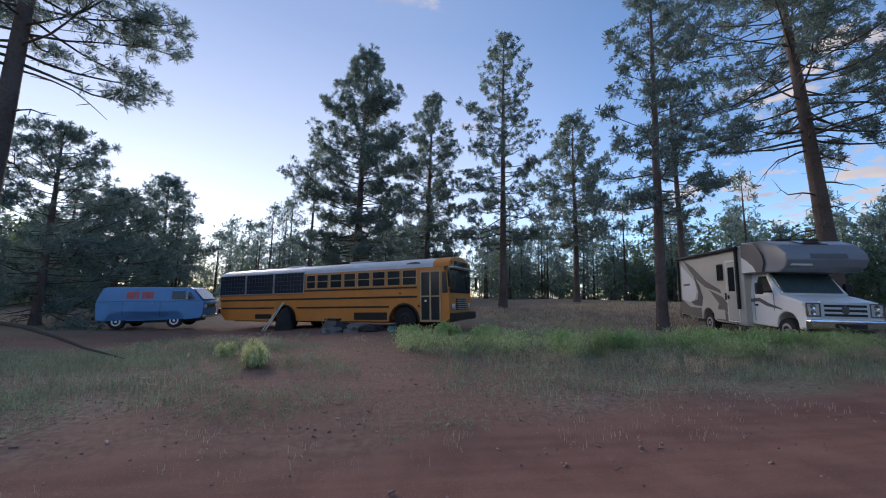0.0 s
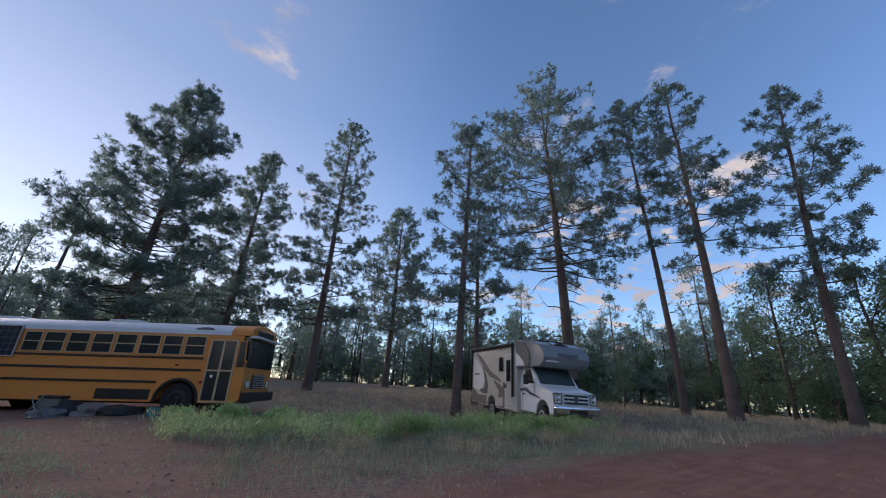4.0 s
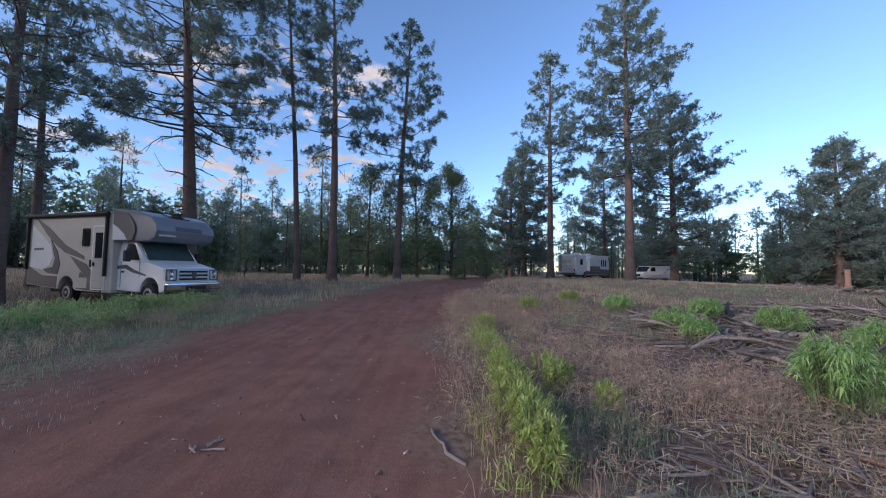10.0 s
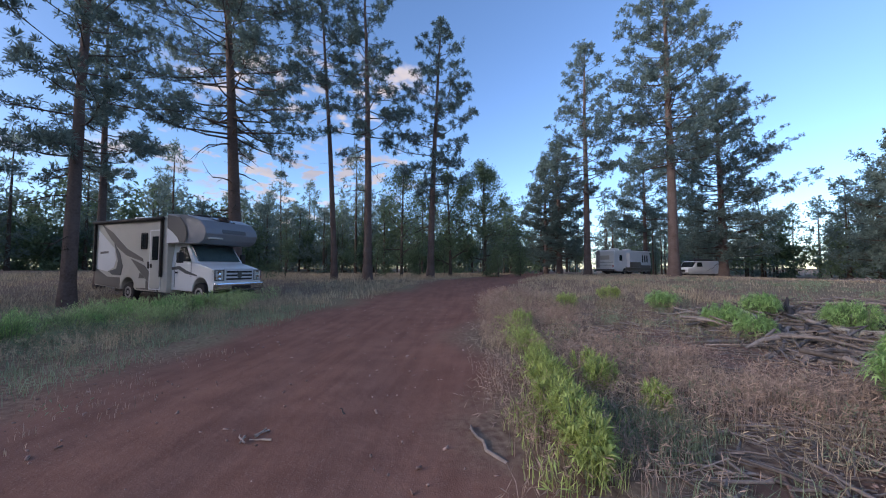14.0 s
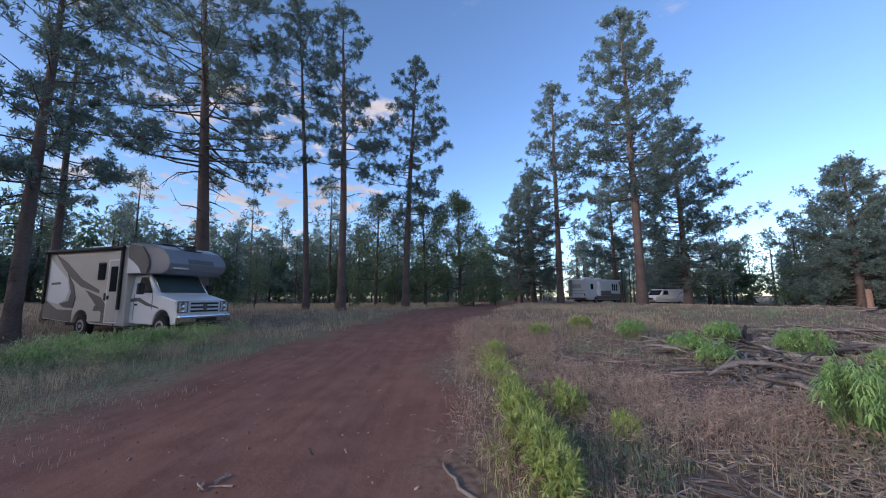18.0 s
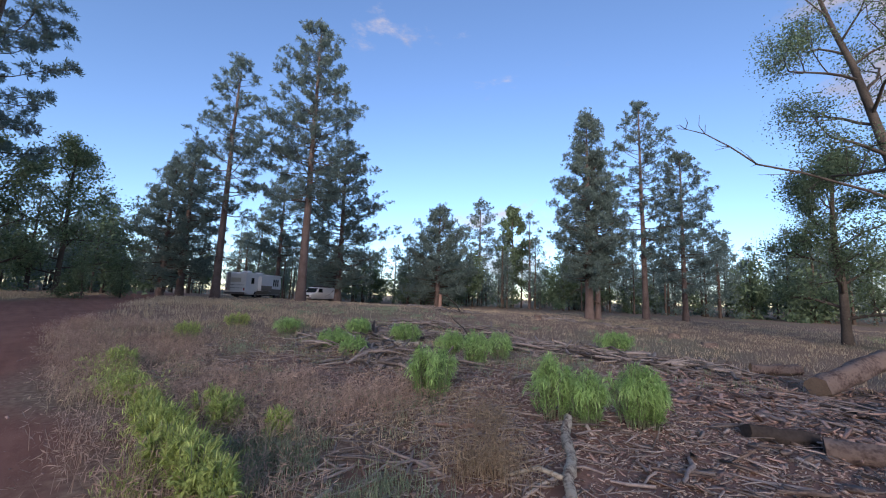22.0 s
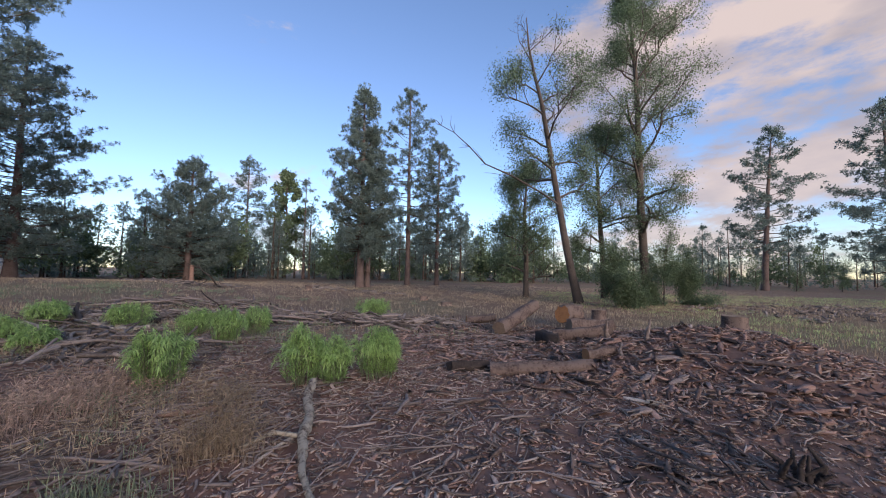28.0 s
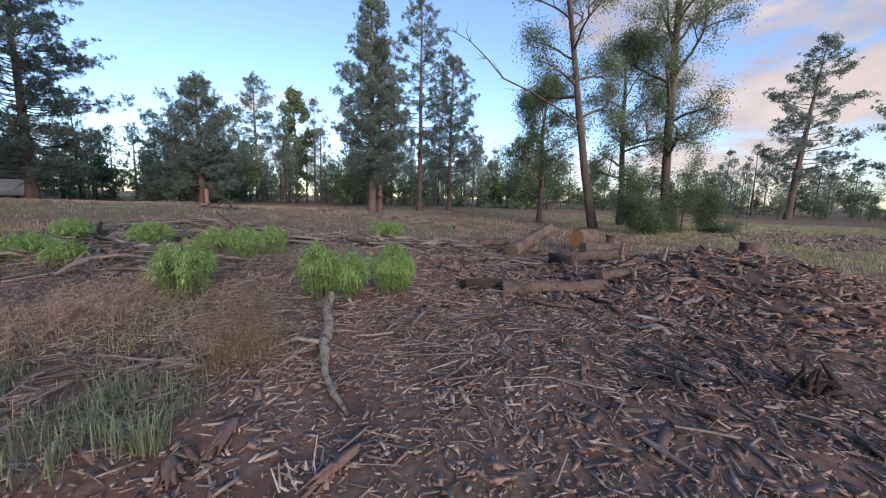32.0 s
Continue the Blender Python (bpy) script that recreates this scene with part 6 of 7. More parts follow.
BUSHES = [(3.57, -3.8, 0.74, 0.36), (1.95, -4.4, 0.7, 0.28), (1.52, -4.5, 0.58, 0.24), (1.1, -4.92, 0.64, 0.26), (0.92, -5.02, 0.6, 0.17), (4.65, -6.3, 0.64, 0.34), (5.0, -7.8, 0.62, 0.34), (6.2, -7.3, 0.55, 0.34), (8.4, -7.65, 0.6, 0.45), (3.35, -11.4, 0.7, 0.45),
          (8.5, -5.2, 0.5, 0.4), (10.4, -7.3, 0.55, 0.5), (7.3, -5.0, 0.42, 0.3), (11.6, -5.4, 0.5, 0.4)]
for k, (x, y, h, r) in enumerate(BUSHES):
    weed_bush(x, y, h * 1.14, r * 0.95, 400 + k, M_WEED, "bright green bushy weed growing among wood debris")
LIME = [(5.4, -0.72, 0.36, 0.16), (4.75, -0.66, 0.42, 0.17), (4.15, -0.68, 0.42, 0.18), (3.62, -0.64, 0.44, 0.17), (3.2, -0.66, 0.44, 0.17), (2.85, -0.62, 0.42, 0.15), (2.55, -0.66, 0.4, 0.13), (4.35, -1.25, 0.42, 0.19), (5.0, -1.3, 0.36, 0.16), (3.75, -1.6, 0.32, 0.12), (6.6, -0.75, 0.36, 0.2), (8.6, -0.9, 0.42, 0.25), (11.5, -2.6, 0.5, 0.35), (13.5, -4.5, 0.5, 0.4)]
for k, (x, y, h, r) in enumerate(LIME):
    weed_bush(x, y, h, r, 430 + k, M_LIME, "yellow-green weed on the edge of the dirt road", True, 0.6, blade=0.065)
for k, (x, y, h, r) in enumerate([(-2.2, 7.6, 0.4, 0.22), (-2.5, 8.4, 0.45, 0.16), (-3.4, 9.4, 0.3, 0.16), (2.0, 11.6, 0.55, 0.35), (3.1, 11.3, 0.55, 0.35), (0.9, 12.2, 0.45, 0.3)]):
    weed_bush(x, y, h, r, 450 + k, M_PALEWEED if k < 3 else M_VERGE, "pale flowering weed on the verge near the bus", True, 0.8 if k < 3 else 1.0)

rng_v = np.random.default_rng(47)
for k in range(20):
    x = 4.5 + 0.5 * k
    y = 10.6 - 0.42 * x + 0.026 * x * x + rng_v.normal(0, 0.45)
    weed_bush(x, y, rng_v.uniform(0.42, 0.7), rng_v.uniform(0.2, 0.36), 470 + k, M_VERGE if k % 3 else M_WEED, "leafy green weed standing in the verge before the camper", k % 2 == 0, 0.6)

# ---- wood chips and sticks ----
def chips(name, label, mat, xy, seed, long=(0.05, 0.2), wide=(0.012, 0.05), thick=(0.006, 0.02), tilt=0.28, lift=0.012):
    rng = np.random.default_rng(seed)
    n = len(xy)
    z = np.array([spot(a, b) for a, b in xy]) + rng.uniform(0, lift, n) + 0.004
    skew = rng.uniform(0, 1, n) ** 2.4
    dims = np.stack([long[0] + (long[1] - long[0]) * skew, wide[0] + (wide[1] - wide[0]) * rng.uniform(0, 1, n) ** 1.6 * (0.4 + 0.6 * skew), rng.uniform(*thick, n)], 1) / 2
    yaw, px, py = rng.uniform(0, 6.28, n), rng.normal(0, tilt, n), rng.normal(0, tilt, n)
    ux = np.stack([np.cos(yaw) * np.cos(px), np.sin(yaw) * np.cos(px), np.sin(px)], 1)
    uy = np.stack([-np.sin(yaw), np.cos(yaw), np.sin(py)], 1)
    uz = np.cross(ux, uy)
    corner = np.array([(a, b, c) for a in (-1, 1) for b in (-1, 1) for c in (-1, 1)], float)
    shape = corner[None] * rng.uniform(0.55, 1.15, (n, 8, 3)) * dims[:, None]
    v = shape[..., :1] * ux[:, None] + shape[..., 1:2] * uy[:, None] + shape[..., 2:] * uz[:, None] + np.column_stack([xy, z])[:, None]
    q = np.array([(0, 1, 3, 2), (4, 6, 7, 5), (0, 4, 5, 1), (2, 3, 7, 6), (0, 2, 6, 4), (1, 5, 7, 3)])
    f = (np.arange(n)[:, None, None] * 8 + q[None]).reshape(-1, 4)
    tagged(part(name, mesh_from(name, v.reshape(-1, 3), f), mat), label, "wood chips", kind="stuff")


in_chips = lambda x, y, j, r: chip_zone(x, y, j) & (road_distance(x, y) > 2.2)
patchy = lambda x, y, j, r: in_chips(x, y, j, r) & clumped(x, y, 1.1, -0.3)
chips("wood_chips", "grey weathered wood chips strewn on red soil", M_CHIP, scatter(21, 8000, -8, 6.5, -10.5, -0.6, patchy), 21, (0.03, 0.24), (0.006, 0.055), (0.005, 0.016))
chips("bark_chips", "red-brown bark chips strewn on the soil", M_REDCHIP, scatter(22, 6500, -8.5, 6, -10.5, -0.4, patchy), 22, (0.03, 0.2), (0.012, 0.075))
near_chips = lambda x, y, j, r: in_chips(x, y, j, r) & (np.hypot(x, y) < 6.5) & clumped(x, y, 1.7, -0.5)
chips("wood_chips", "fine wood shreds among the larger chips", M_CHIP, scatter(27, 14000, -6, 5.5, -7, -0.6, near_chips), 27, (0.02, 0.11), (0.004, 0.016), (0.003, 0.01), 0.25, 0.01)
chips("bark_chips", "fine bark crumbs among the larger chips", M_REDCHIP, scatter(28, 12000, -6, 5.5, -7, -0.6, near_chips), 28, (0.015, 0.08), (0.006, 0.03), (0.003, 0.012), 0.25, 0.01)
chips("wood_chips", "broken pale chips close by", M_CHIP, scatter(30, 3600, -5, 3, -6, -0.8, near_chips), 30, (0.04, 0.19), (0.01, 0.035), (0.004, 0.012), 0.22, 0.012)
heap = lambda x, y, j, r: np.hypot((x + 4.4) / 3.0, (y + 6.6) / 3.6) + j * 0.2 < 0.95
chips("bark_chips", "heap of broken bark and splintered wood", M_REDCHIP, scatter(23, 4200, -8.5, -0.5, -11, -2.4, heap), 23, (0.04, 0.3), (0.012, 0.1), (0.006, 0.03), 0.34, 0.05)
chips("bark_chips", "blackened chips round the burnt roots", M_BURNT, scatter(29, 900, -5, -0.8, -5, -1.2, lambda x, y, j, r: np.hypot((x + 2.7) / 1.3, (y + 3.1) / 1.0) + j < 0.9), 29, (0.04, 0.3), (0.008, 0.04), (0.006, 0.02), 0.25, 0.03)
chips("wood_chips", "pale splinters on the bark heap", M_CHIP, scatter(24, 2200, -8.5, -0.5, -11, -2.4, heap), 24, (0.05, 0.26), (0.008, 0.04), (0.006, 0.02), 0.3, 0.05)
chips("bark_chips", "dark bark litter over the cleared ground", M_SLASH, scatter(25, 5200, -30, 14, -30, -9, lambda x, y, j, r: (np.hypot((x - 6) / 7, (y + 10.5) / 2.2) + j < 1) | (np.hypot((x + 19) / 9, (y + 19) / 5) + j * 0.5 < 1)), 25, (0.15, 0.6), (0.03, 0.1), (0.02, 0.08), 0.3, 0.05)
chips("bark_chips", "broken dark wood and bark round the logs", M_REDCHIP, scatter(33, 2600, -5, 2.2, -12, -5.2, lambda x, y, j, r: np.hypot((x + 1.3) / 3.3, (y + 8.4) / 3.2) + j * 0.4 < 0.95), 33, (0.06, 0.34), (0.015, 0.09), (0.008, 0.035), 0.34, 0.05)
chips("bark_chips", "broad slabs of broken bark on the heap", M_LOGBARK, scatter(34, 420, -7, 0.5, -9, -1.6, lambda x, y, j, r: np.hypot((x + 3.0) / 3.4, (y + 5.0) / 3.6) + j * 0.4 < 1), 34, (0.12, 0.42), (0.04, 0.12), (0.008, 0.03), 0.3, 0.05)
chips("bark_chips", "dark wood litter round the fallen branches", M_SLASH, scatter(35, 3200, 1.8, 11, -9, -2, lambda x, y, j, r: (np.hypot((x - 6.2) / 4.4, (y + 5.4) / 2.7) + j * 0.5 < 0.95) & clumped(x, y, 1.0, -0.25)), 35, (0.04, 0.24), (0.01, 0.05), (0.006, 0.02), 0.3, 0.03)
chips("pebbles", "small stones and bark crumbs on the dirt road", M_PEBBLE, scatter(26, 4200, -9, 12, -1, 12, lambda x, y, j, r: (road_distance(x, y) < 2.9) & (r.uniform(0, 1, len(x)) < 0.45) | (np.abs(x + 1) < 5.5) & (y > 3.5)), 26, (0.012, 0.07), (0.01, 0.03), (0.008, 0.02), 0.3, 0.003)


def stick_shape(rng, a, b, r, fork=True):
    a, b = np.asarray(a, float), np.asarray(b, float)
    ln = np.linalg.norm(b - a)
    s = np.linspace(0, 1, 7)
    pts = a + (b - a) * s[:, None] + np.cumsum(rng.normal(0, 0.03 * ln, (7, 3)) * [1, 1, 0.3], axis=0)
    out = [tube(pts, np.linspace(r, r * 0.5, 7) * rng.uniform(0.85, 1.15, 7), 7)]
    if fork:
        for k in range(rng.integers(0, 3)):
            p = pts[rng.integers(2, 6)]
            d = (b - a) / ln * 0.8 + rng.normal(0, 0.5, 3) * [1, 1, 0.4]
            out.append(tube([p, p + d * ln * 0.14, p + d * ln * 0.26 + rng.normal(0, 0.02, 3)], [r * 0.5, r * 0.4, r * 0.2], 5))
    return joined(out)


def litter_sticks():
    rng = np.random.default_rng(31)
    pieces = []
    for x, y in scatter(32, 3300, -8, 13, -12.5, -0.8, lambda x, y, j, r: (chip_zone(x, y, j) & (r.uniform(0, 1, len(x)) < 0.4) | (np.hypot((x - 5.2) / 6.5, (y + 5.4) / 4.6) < 1) & (x > 1.2)) & (road_distance(x, y) > 2.2)):
        bed = math.hypot(x - 2.4, y + 2.2) < 1.3
        ln, yaw = rng.uniform(0.1, 0.5 - 0.12 * bed), rng.normal(1.15, 0.6) if bed else rng.normal(0.9, 0.9)
        z = spot(x, y) + rng.uniform(0.01, 0.05)
        d = np.array([math.cos(yaw), math.sin(yaw), rng.normal(0, 0.08)]) * ln / 2
        r = rng.uniform(0.004, 0.012)
        p = np.array([x, y, z])
        pieces.append(tube([p - d, p + rng.normal(0, 0.09 * ln, 3) * [1, 1, 0.2], p + d], [r, r, r * 0.6], 4))
    for cx, cy, rx, ry, count, lean in ((2.9, -2.9, 1.6, 1.7, 300, 1.25), (-0.9, -8.4, 2.6, 2.6, 420, 0.3), (5.6, -5.2, 2.2, 1.6, 240, 0.9), (0.4, -3.6, 1.6, 1.5, 90, 0.7)):
        for k in range(count):
            x, y = cx + rng.normal(0, 0.5) * rx, cy + rng.normal(0, 0.5) * ry
            if road_distance(x, y) < 2.5:
                continue
            ln, yaw, r = rng.uniform(0.15, 0.35) + 0.5 * rng.uniform() ** 3, rng.normal(lean, 0.85), rng.uniform(0.004, 0.009) + 0.012 * rng.uniform() ** 4
            d = np.array([math.cos(yaw), math.sin(yaw), rng.normal(0, 0.1)]) * ln / 2
            p = np.array([x, y, spot(x, y) + rng.uniform(0.01, 0.07)])
            pieces.append(tube([p - d, p + rng.normal(0, 0.07 * ln, 3) * [1, 1, 0.3], p + d], [r, r, r * 0.6], 4))
    tagged(part("litter_sticks", mesh_from("litter_sticks", *joined(pieces)), M_GREYWOOD), "tangle of thin grey sticks on the ground", "sticks", kind="stuff")


litter_sticks()


def branch(x, y, ln, r, yaw, tilt, seed, mat=None, label="grey dead branch lying on the debris"):
    rng = np.random.default_rng(seed)
    d = np.array([math.cos(radians(yaw)), math.sin(radians(yaw)), math.tan(radians(tilt))]) * ln / 2
    me = mesh_from("branch", *stick_shape(rng, -d, d, r), smooth=True)
    ob = part("branch", me, mat or M_GREYWOOD)
    ob.location = (x, y, spot(x, y) + r * 0.8 + max(0.0, d[2]))
    tagged(ob, label, "branch", "fallen branches")


rng_b = np.random.default_rng(41)
for k in range(40):
    x, y = rng_b.uniform(1.0, 8.5), rng_b.uniform(-8.5, -1.6)
    if road_distance(x, y) < 2.5 or (x > 5 and y > -3.5):
        continue
    branch(x, y, rng_b.uniform(0.5, 1.5), rng_b.uniform(0.009, 0.026), rng_b.normal(70, 50), rng_b.uniform(-2, 4), 500 + k)
for k in range(26):
    x, y = rng_b.uniform(3.5, 12.5), rng_b.uniform(-12.5, -9.0)
    branch(x, y, rng_b.uniform(0.8, 2.2), rng_b.uniform(0.02, 0.05), rng_b.normal(20, 45), rng_b.uniform(0, 8), 600 + k, M_DARKWOOD if k % 3 == 0 else M_GREYWOOD, "weathered branch in a line of forest slash")
for k in range(46):
    x, y = (rng_b.uniform(-5.5, 0.5), rng_b.uniform(-8.5, -2.2)) if k % 2 else (rng_b.uniform(-4.5, 1.2), rng_b.uniform(-11.5, -8.0))
    branch(x, y, rng_b.uniform(0.4, 1.1), rng_b.uniform(0.01, 0.026), rng_b.uniform(0, 180), rng_b.uniform(0, 12), 700 + k, (M_GREYWOOD, M_LOGBARK, M_DARKWOOD)[k % 3], "broken branch on the heap of bark")
for k, (x, y, ln, r, yaw, tilt) in enumerate([(7.9, -6.75, 1.4, 0.1, 51, 1), (10.3, -7.9, 1.6, 0.075, -40, 16), (8.6, -7.5, 1.8, 0.09, -12, 1), (9.2, -8.4, 1.2, 0.06, 20, 0), (6.9, -7.3, 1.3, 0.06, -8, 2), (9.4, -11.2, 1.0, 0.03, 60, 38)]):
    branch(x, y, ln, r, yaw, tilt, 680 + k, M_DARKWOOD if k % 2 else M_LICHEN, "thick dark branch lying across the debris")
branch(-1.42, -4.0, 0.9, 0.012, 60, 4, 690, M_GREYWOOD, "pale forked twig on the wood chips")
branch(3.08, 0.06, 0.62, 0.02, 25, 1, 691, M_GREYWOOD, "short stick at the edge of the road")
branch(3.68, 1.5, 0.2, 0.012, 30, 1, 692, M_DARKWOOD, "small dark twig on the dirt road")
for k in range(5):
    branch(3.05 + 0.09 * math.cos(k * 2.1), 2.06 + 0.1 * math.sin(k * 2.1), 0.16, 0.01, k * 50, 3, 693 + k, M_CHIP, "curled bark scrap on the dirt road")


def rough_tube(points, radii, sides=11, seed=3):
    """A bent stem with knots and flaking bark."""
    rng = np.random.default_rng(seed)
    p, r = np.asarray(points, float), np.asarray(radii, float)
    s, t = np.linspace(0, 1, len(p)), np.linspace(0, 1, 40)
    pts = np.stack([np.interp(t, s, p[:, i]) for i in range(3)], 1)
    v, q = tube(pts, np.interp(t, s, r) * (1 + 0.18 * np.sin(t * 37) * rng.uniform(0.2, 1, 40)), sides)
    v = v.reshape(40, sides, 3)
    c = v.mean(1, keepdims=True)
    return (c + (v - c) * (1 + rng.normal(0, 0.12, (40, sides, 1)))).reshape(-1, 3), q


def lying_pole():
    """The crooked lichen-grown pole that points away over the chips."""
    pts = [(1.5, -3.87, 0.24), (1.4, -3.55, 0.17), (1.17, -3.2, 0.12), (1.06, -2.85, 0.08), (0.9, -2.58, 0.06), (0.8, -2.38, 0.05), (0.62, -2.15, 0.04), (0.37, -1.89, 0.03)]
    pts = [(x, y, z + spot(x, y)) for x, y, z in pts]
    me = mesh_from("pole", *joined([rough_tube(pts, [0.042, 0.05, 0.046, 0.052, 0.034, 0.028, 0.024, 0.014]), tube([pts[3], (1.27, -2.72, 0.16), (1.46, -2.52, 0.1)], [0.026, 0.02, 0.014], 6)]), smooth=True)
    tagged(part("crooked_branch", me, M_LICHEN), "crooked lichen-grown branch lying over the wood chips", "branch")


lying_pole()


def log(a, b, r, seed, bark, cut, label, lift=0.0, taper=0.9):
    """A sawn log: bark body with rough outline and two sawn faces."""
    rng = np.random.default_rng(seed)
    a, b = np.asarray(a, float), np.asarray(b, float)
    a = a + [0, 0, spot(a[0], a[1]) + r + lift]
    b = b + [0, 0, spot(b[0], b[1]) + r * taper + lift]
    s = np.linspace(0, 1, 9)
    pts = a + (b - a) * s[:, None] + np.cumsum(rng.normal(0, 0.02, (9, 3)), axis=0) * [1, 1, 0.6]
    v, q = tube(pts, np.linspace(r, r * taper, 9), 16)
    v = v.reshape(9, 16, 3)
    c = v.mean(1, keepdims=True)
    v = c + (v - c) * (1 + rng.normal(0, 0.1, (1, 16, 1)) + rng.normal(0, 0.05, (9, 16, 1))) * (1 + rng.normal(0, 0.07, (9, 1, 1)))
    thing = new("log")
    mid = (a + b) / 2
    part("bark", mesh_from("bark", v.reshape(-1, 3) - mid, q, smooth=True), bark, thing)
    for ring, sign in ((v[0], -1), (v[-1], 1)):
        n = (b - a) / np.linalg.norm(b - a) * sign
        disc = np.concatenate([ring - mid + n * 0.004, [ring.mean(0) - mid + n * 0.012]])
        f = np.array([(i, (i + 1) % 16, 16) for i in range(16)])
        part("sawn_face", mesh_from("sawn_face", disc, f), cut, thing)
    thing.location = mid
    tagged(thing, label, "log", "logs on the bark heap")


log((-0.62, -5.62, 0), (-2.12, -5.82, 0), 0.115, 1, M_LOGBARK, M_DARKWOOD, "long grey log half sunk in chips", -0.03)
log((-1.92, -7.95, 0), (-3.05, -8.1, 0.0), 0.15, 2, M_LOGBARK, M_DARKWOOD, "brown log with a charred end", 0.0)
log((-2.6, -9.6, 0), (-3.8, -9.9, 0.0), 0.19, 3, M_LOGBARK, M_PALECUT, "brown log behind the charred one", 0.04)
log((-0.75, -9.3, -0.05), (-1.8, -10.4, 0.5), 0.2, 4, M_LOGBARK, M_PALECUT, "thick bark-covered log tilted on the heap", 0.02)
log((-2.62, -11.2, 0.1), (-3.15, -11.9, 0.2), 0.28, 5, M_LOGBARK, M_CUT, "short split log with bright orange wood", 0.0)
log((-1.7, -8.2, 0), (-1.98, -7.75, 0), 0.14, 6, M_DARKWOOD, M_DARKWOOD, "charred black log end", 0.0)
log((-2.2, -6.2, 0.05), (-2.7, -6.4, 0.12), 0.1, 7, M_LOGBARK, M_CUT, "split piece of reddish wood", 0.02, 0.5)
log((0.08, -5.6, 0), (-0.55, -5.85, 0), 0.09, 8, M_DARKWOOD, M_DARKWOOD, "short charred log among the chips", 0.0)
log((0.3, -11.6, 0), (-0.6, -12.0, 0), 0.13, 9, M_LOGBARK, M_CUT, "sawn log at the edge of the field", 0.0)


def stump(x, y, r, h, seed, label, bark=None):
    rng = np.random.default_rng(seed)
    prof = [(1.25, -0.1), (1.12, 0.06), (1.0, 0.4), (0.98, 1.0)]
    n = 18
    wob = 1 + rng.normal(0, 0.06, n)
    a = np.linspace(0, 2 * math.pi, n, endpoint=False)
    rows = [np.column_stack([np.cos(a) * r * k * wob, np.sin(a) * r * k * wob, np.full(n, z * h) + (rng.normal(0, 0.012, n) if z == 1.0 else 0)]) for k, z in prof]
    i, j = np.meshgrid(np.arange(3), np.arange(n), indexing="ij")
    q = np.stack([i * n + j, i * n + (j + 1) % n, (i + 1) * n + (j + 1) % n, (i + 1) * n + j], -1).reshape(-1, 4)
    thing = new("tree_stump")
    part("bark", mesh_from("bark", np.concatenate(rows), q, smooth=True), bark or M_LOGBARK, thing)
    top = np.concatenate([rows[-1] * [0.97, 0.97, 1] + [0, 0, 0.004], [[0, 0, h + 0.01]]])
    part("sawn_top", mesh_from("sawn_top", top, np.array([(k, (k + 1) % n, n) for k in range(n)])), M_PALECUT, thing)
    thing.location = (x, y, spot(x, y))
    tagged(thing, label, "stump", "tree stumps")


stump(-7.9, -12.2, 0.34, 0.42, 1, "low sawn stump behind the bark heap")
stump(-4.2, -13.2, 0.24, 0.4, 2, "small sawn stump in the dry grass")
stump(12.5, -24.0, 0.25, 0.35, 3, "old stump out in the dry field")
stump(3.5, -20.5, 0.25, 0.22, 4, "old stump out in the dry field")
stump(1.8, -17.5, 0.28, 0.18, 5, "old stump out in the dry field")
stump(38.0, -41.5, 0.26, 2.0, 6, "tall broken stump with reddish wood", M_REDWOOD)


def snag_roots(x, y, seed, count, size, mat, label, thin=1.0):
    """A few upturned roots or stubs that stick out of the heap."""
    rng = np.random.default_rng(seed)
    pieces = []
    for k in range(count):
        a, ln = rng.uniform(0, 6.28), size * rng.uniform(0.5, 1.1)
        d = np.array([math.cos(a) * 0.5, math.sin(a) * 0.5, rng.uniform(0.4, 1.1)])
        p0 = np.array([rng.normal(0, size * 0.25), rng.normal(0, size * 0.25), -0.05])
        pieces.append(rough_tube([p0, p0 + d * ln * 0.5 + rng.normal(0, 0.03, 3), p0 + d * ln + rng.normal(0, 0.06, 3)], np.array([0.06 * size + 0.015, 0.045 * size + 0.01, 0.012]) * thin, 6, seed + k))
    ob = new("root_snag")
    for piece in pieces:
        part("root", mesh_from("root", *piece, smooth=True), mat, ob)
    ob.location = (x, y, spot(x, y))
    tagged(ob, label, "root", "roots on the heap")


snag_roots(-3.05, -2.95, 1, 11, 0.27, M_DARKWOOD, "blackened upturned roots in the wood chips")
snag_roots(-3.0, -7.35, 2, 2, 0.75, M_GREYWOOD, "upright grey branch stub on the heap")
snag_roots(-4.4, -8.2, 3, 4, 0.3, M_DARKWOOD, "dark roots on top of the bark heap")
snag_roots(-2.9, -6.2, 4, 3, 0.3, M_GREYWOOD, "broken stubs standing in the bark")
snag_roots(0.4, -10.6, 5, 5, 0.4, M_GREYWOOD, "tangled twigs at the edge of the field")
snag_roots(0.36, -1.3, 6, 14, 0.17, M_BLEACHED, "bleached white roots among the wood chips", 0.35)


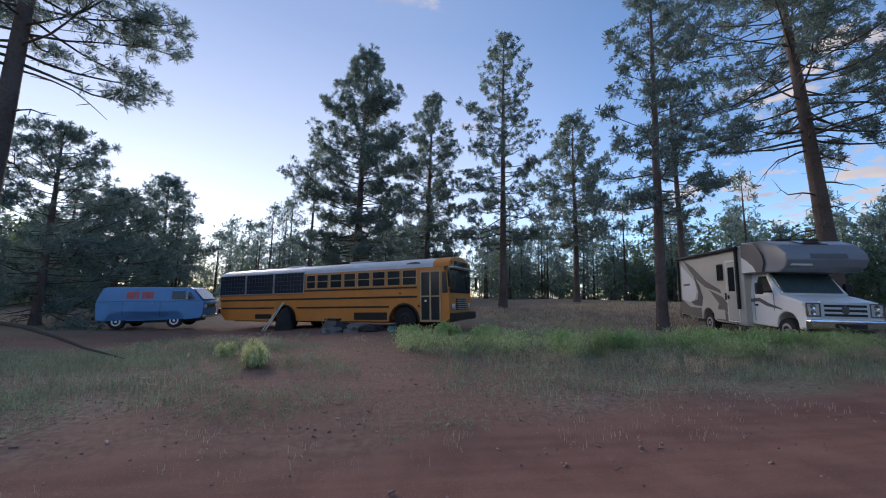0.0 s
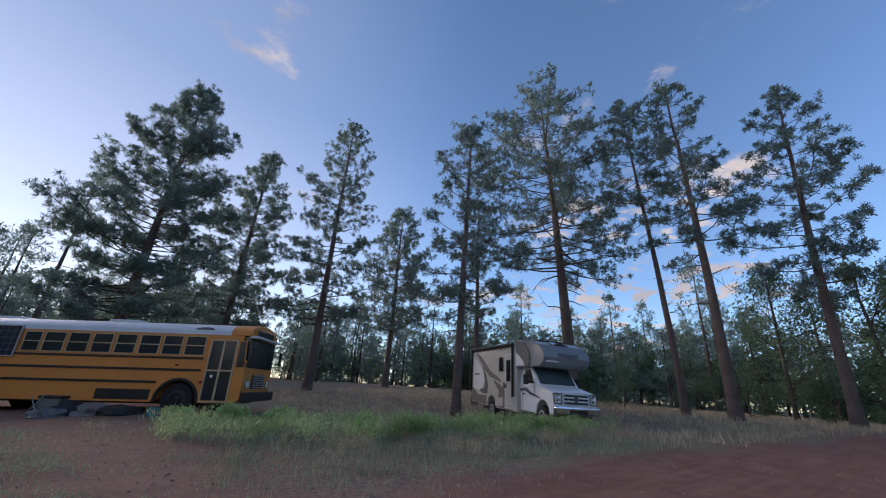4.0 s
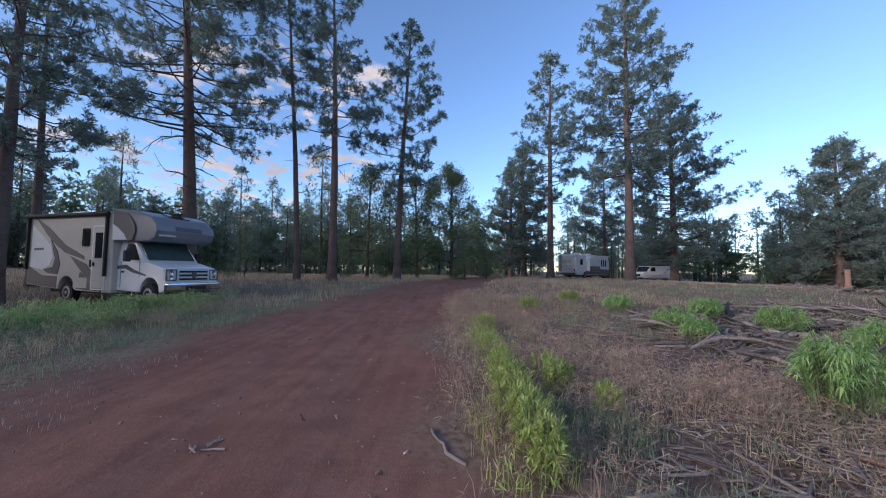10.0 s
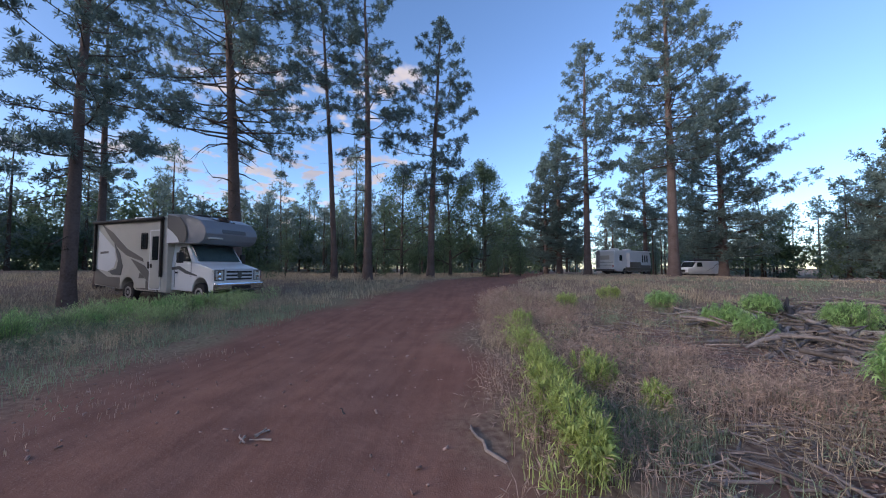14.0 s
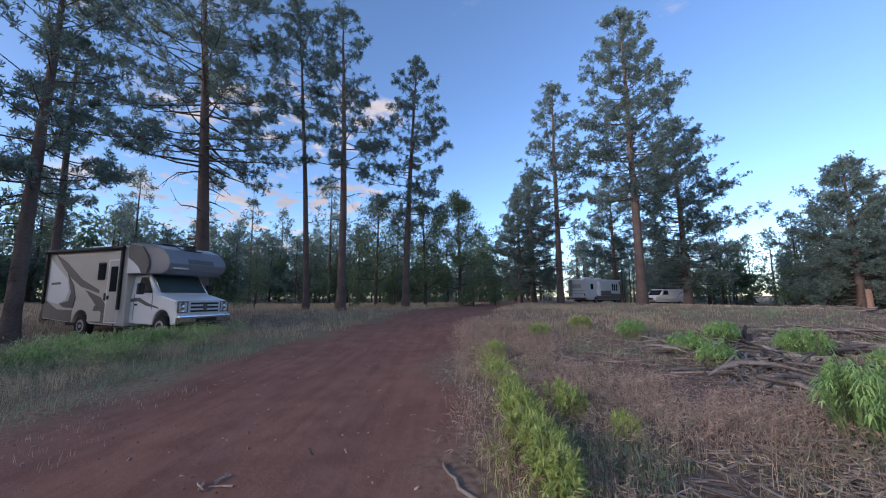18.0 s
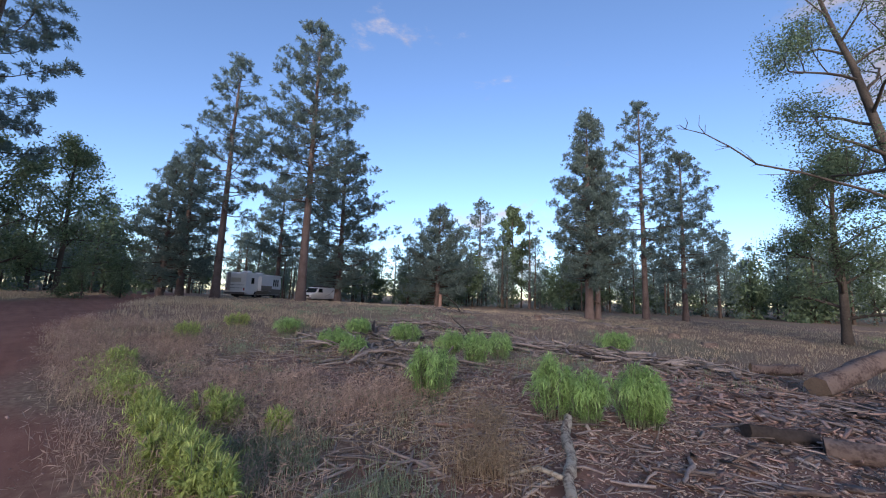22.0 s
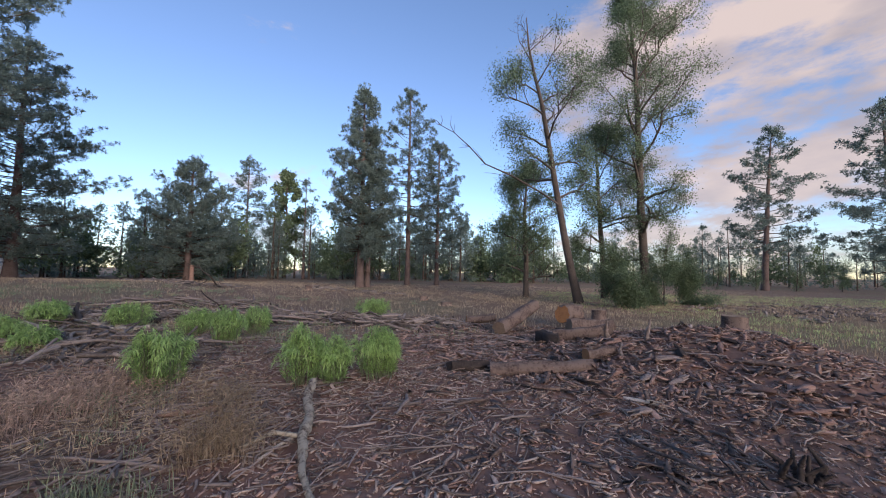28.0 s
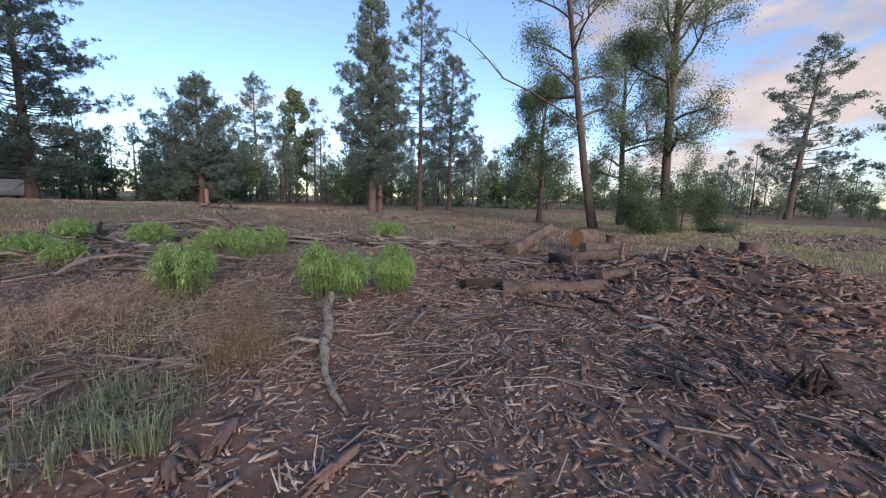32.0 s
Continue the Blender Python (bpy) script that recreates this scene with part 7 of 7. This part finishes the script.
def splinter(a, b, r, seed, mat, label):
    """A torn piece of trunk wood, frayed at its far end."""
    rng = np.random.default_rng(seed)
    a, b = np.array([*a, spot(*a) + r * 0.7]), np.array([*b, spot(*b) + r * 0.9])
    mid = (a + b) / 2
    d = b - a
    v, q = tube([a - mid, a * 0.7 + b * 0.3 - mid, a * 0.4 + b * 0.6 - mid, b - d * 0.12 - mid], [r * 0.4, r, r * 0.9, r * 0.5], 11)
    v = v.reshape(4, 11, 3)
    c = v.mean(1, keepdims=True)
    v = (c + (v - c) * rng.uniform(0.5, 1.25, (1, 11, 1)) * rng.uniform(0.9, 1.1, (4, 11, 1)) * [1, 1, 0.6]).reshape(-1, 3)
    pieces = [(v, q)]
    for k in range(6):
        o = rng.normal(0, r * 0.4, 3) * [1, 1, 0.6]
        pieces.append(tube([d * 0.1 + o, d * 0.35 + o * 1.2, d * rng.uniform(0.48, 0.62) + o * 1.7], [r * 0.34, r * 0.26, 0.003], 5))
    ob = new("splintered_wood")
    part("core", mesh_from("core", *pieces[0]), mat, ob)
    for strand in pieces[1:]:
        part("strand", mesh_from("strand", *strand), mat, ob)
    ob.location = mid
    tagged(ob, label, "wood piece", "splintered wood pieces")


splinter((1.02, -1.62), (0.93, -1.32), 0.055, 1, M_REDWOOD, "torn reddish wood stub with frayed end")
splinter((1.12, -1.25), (0.97, -1.08), 0.045, 2, M_REDWOOD, "torn reddish wood stub with frayed end")
splinter((0.16, -1.6), (0.26, -1.2), 0.045, 3, M_REDWOOD, "brown splintered wood piece beside white roots")
splinter((2.9, -3.05), (2.35, -3.4), 0.05, 4, M_REDWOOD, "long reddish torn wood in the sticks")
splinter((-1.55, -2.1), (-1.75, -1.8), 0.028, 5, M_GREYWOOD, "pale weathered plank piece on the chips")
splinter((-3.0, -5.0), (-3.35, -5.2), 0.06, 6, M_GREYWOOD, "grey torn wood on the heap")
splinter((-4.2, -5.6), (-4.75, -5.3), 0.05, 7, M_LOGBARK, "brown torn wood on the heap")
splinter((-2.3, -4.6), (-2.65, -4.35), 0.04, 8, M_BLEACHED, "pale broken wood on the heap")
splinter((-3.9, -4.2), (-4.4, -4.3), 0.05, 9, M_REDWOOD, "reddish torn wood on the heap")
splinter((-5.2, -7.6), (-5.6, -7.2), 0.06, 10, M_GREYWOOD, "grey torn wood on the heap")
branch(1.24, -2.7, 0.5, 0.02, 88, 3, 720, M_BLEACHED, "short pale stick beside the crooked branch")
for k in range(13):
    branch(rng_b.uniform(1.7, 3.1), rng_b.uniform(-3.1, -1.5), rng_b.uniform(0.4, 1.1), rng_b.uniform(0.007, 0.022), rng_b.normal(74, 40), rng_b.uniform(-1, 3), 730 + k, (M_GREYWOOD, M_LOGBARK, M_REDWOOD)[k % 3], "long grey stick in a bed of parallel sticks")


def slash_line():
    """Low windrows of dark forest slash at the far side of the cleared ground."""
    rng = np.random.default_rng(55)
    pieces = []
    for (ax, ay), (bx, by), wide, count in (((10.8, -8.0), (8.0, -9.8), 0.6, 130), ((8.0, -9.8), (4.5, -11.1), 0.7, 200), ((4.5, -11.0), (0.8, -10.2), 0.6, 170), ((13.4, -11.6), (8.5, -13.5), 0.8, 130), ((16, -20), (30, -27), 1.0, 160), ((6, -24), (14, -27), 0.8, 90), ((7.5, -6.2), (11.5, -8.8), 0.8, 110), ((10.6, -5.9), (6.4, -4.7), 0.7, 110), ((8.4, -6.6), (4.4, -4.6), 0.6, 120)):
        for k in range(count):
            u = rng.uniform()
            x, y = ax + (bx - ax) * u + rng.normal(0, wide * 0.6), ay + (by - ay) * u + rng.normal(0, wide * 0.6)
            ln, yaw, r = rng.uniform(0.3, 1.3), rng.normal(math.atan2(by - ay, bx - ax), 0.8), rng.uniform(0.012, 0.045)
            p = np.array([x, y, spot(x, y) + rng.uniform(0.01, 0.2)])
            d = np.array([math.cos(yaw), math.sin(yaw), rng.normal(0, 0.14)]) * ln / 2
            pieces.append(tube([p - d, p + rng.normal(0, 0.05 * ln, 3), p + d], [r, r * 0.9, r * 0.5], 5))
    tagged(part("forest_slash", mesh_from("forest_slash", *joined(pieces)), M_SLASH), "low dark windrows of dead forest slash", "slash", kind="stuff")


slash_line()
rng_c = np.random.default_rng(93)
for k in range(26):
    x, y, a, ln = rng_c.normal(-4.0, 1.1), rng_c.normal(-6.0, 1.5), rng_c.uniform(0, 6.28), rng_c.uniform(0.2, 0.5)
    splinter((x, y), (x + math.cos(a) * ln, y + math.sin(a) * ln), rng_c.uniform(0.03, 0.07), 60 + k, (M_REDWOOD, M_LOGBARK, M_DARKWOOD, M_GREYWOOD, M_REDCHIP)[k % 5], "torn piece of wood lying on the bark heap")
for k in range(16):
    x, y, a, ln = rng_c.uniform(-3.0, 0.1), rng_c.uniform(-8.6, -5.0), rng_c.uniform(0, 6.28), rng_c.uniform(0.2, 0.4)
    splinter((x, y), (x + math.cos(a) * ln, y + math.sin(a) * ln), rng_c.uniform(0.04, 0.075), 40 + k, (M_LOGBARK, M_DARKWOOD, M_REDWOOD, M_GREYWOOD)[k % 4], "broken chunk of wood beside the logs")
branch(16.9, -19.7, 1.3, 0.05, 70, 48, 750, M_DARKWOOD, "dark stick jutting up from the slash")


def fallen_bough():
    """The long bare bough that arches over the grass left of the van."""
    pts = [(-10.2, 11.4, 0.75), (-9.2, 10.7, 0.82), (-8.2, 10.3, 0.72), (-7.2, 9.9, 0.5), (-6.2, 9.4, 0.25), (-5.2, 9.0, 0.05)]
    pts = [(x, y, z + gz(x, y)) for x, y, z in pts]
    tagged(part("fallen_bough", mesh_from("bough", *tube(pts, [0.06, 0.055, 0.05, 0.04, 0.03, 0.015], 8), smooth=True), M_LIMB), "long bare bough arching down to the grass", "branch")


fallen_bough()
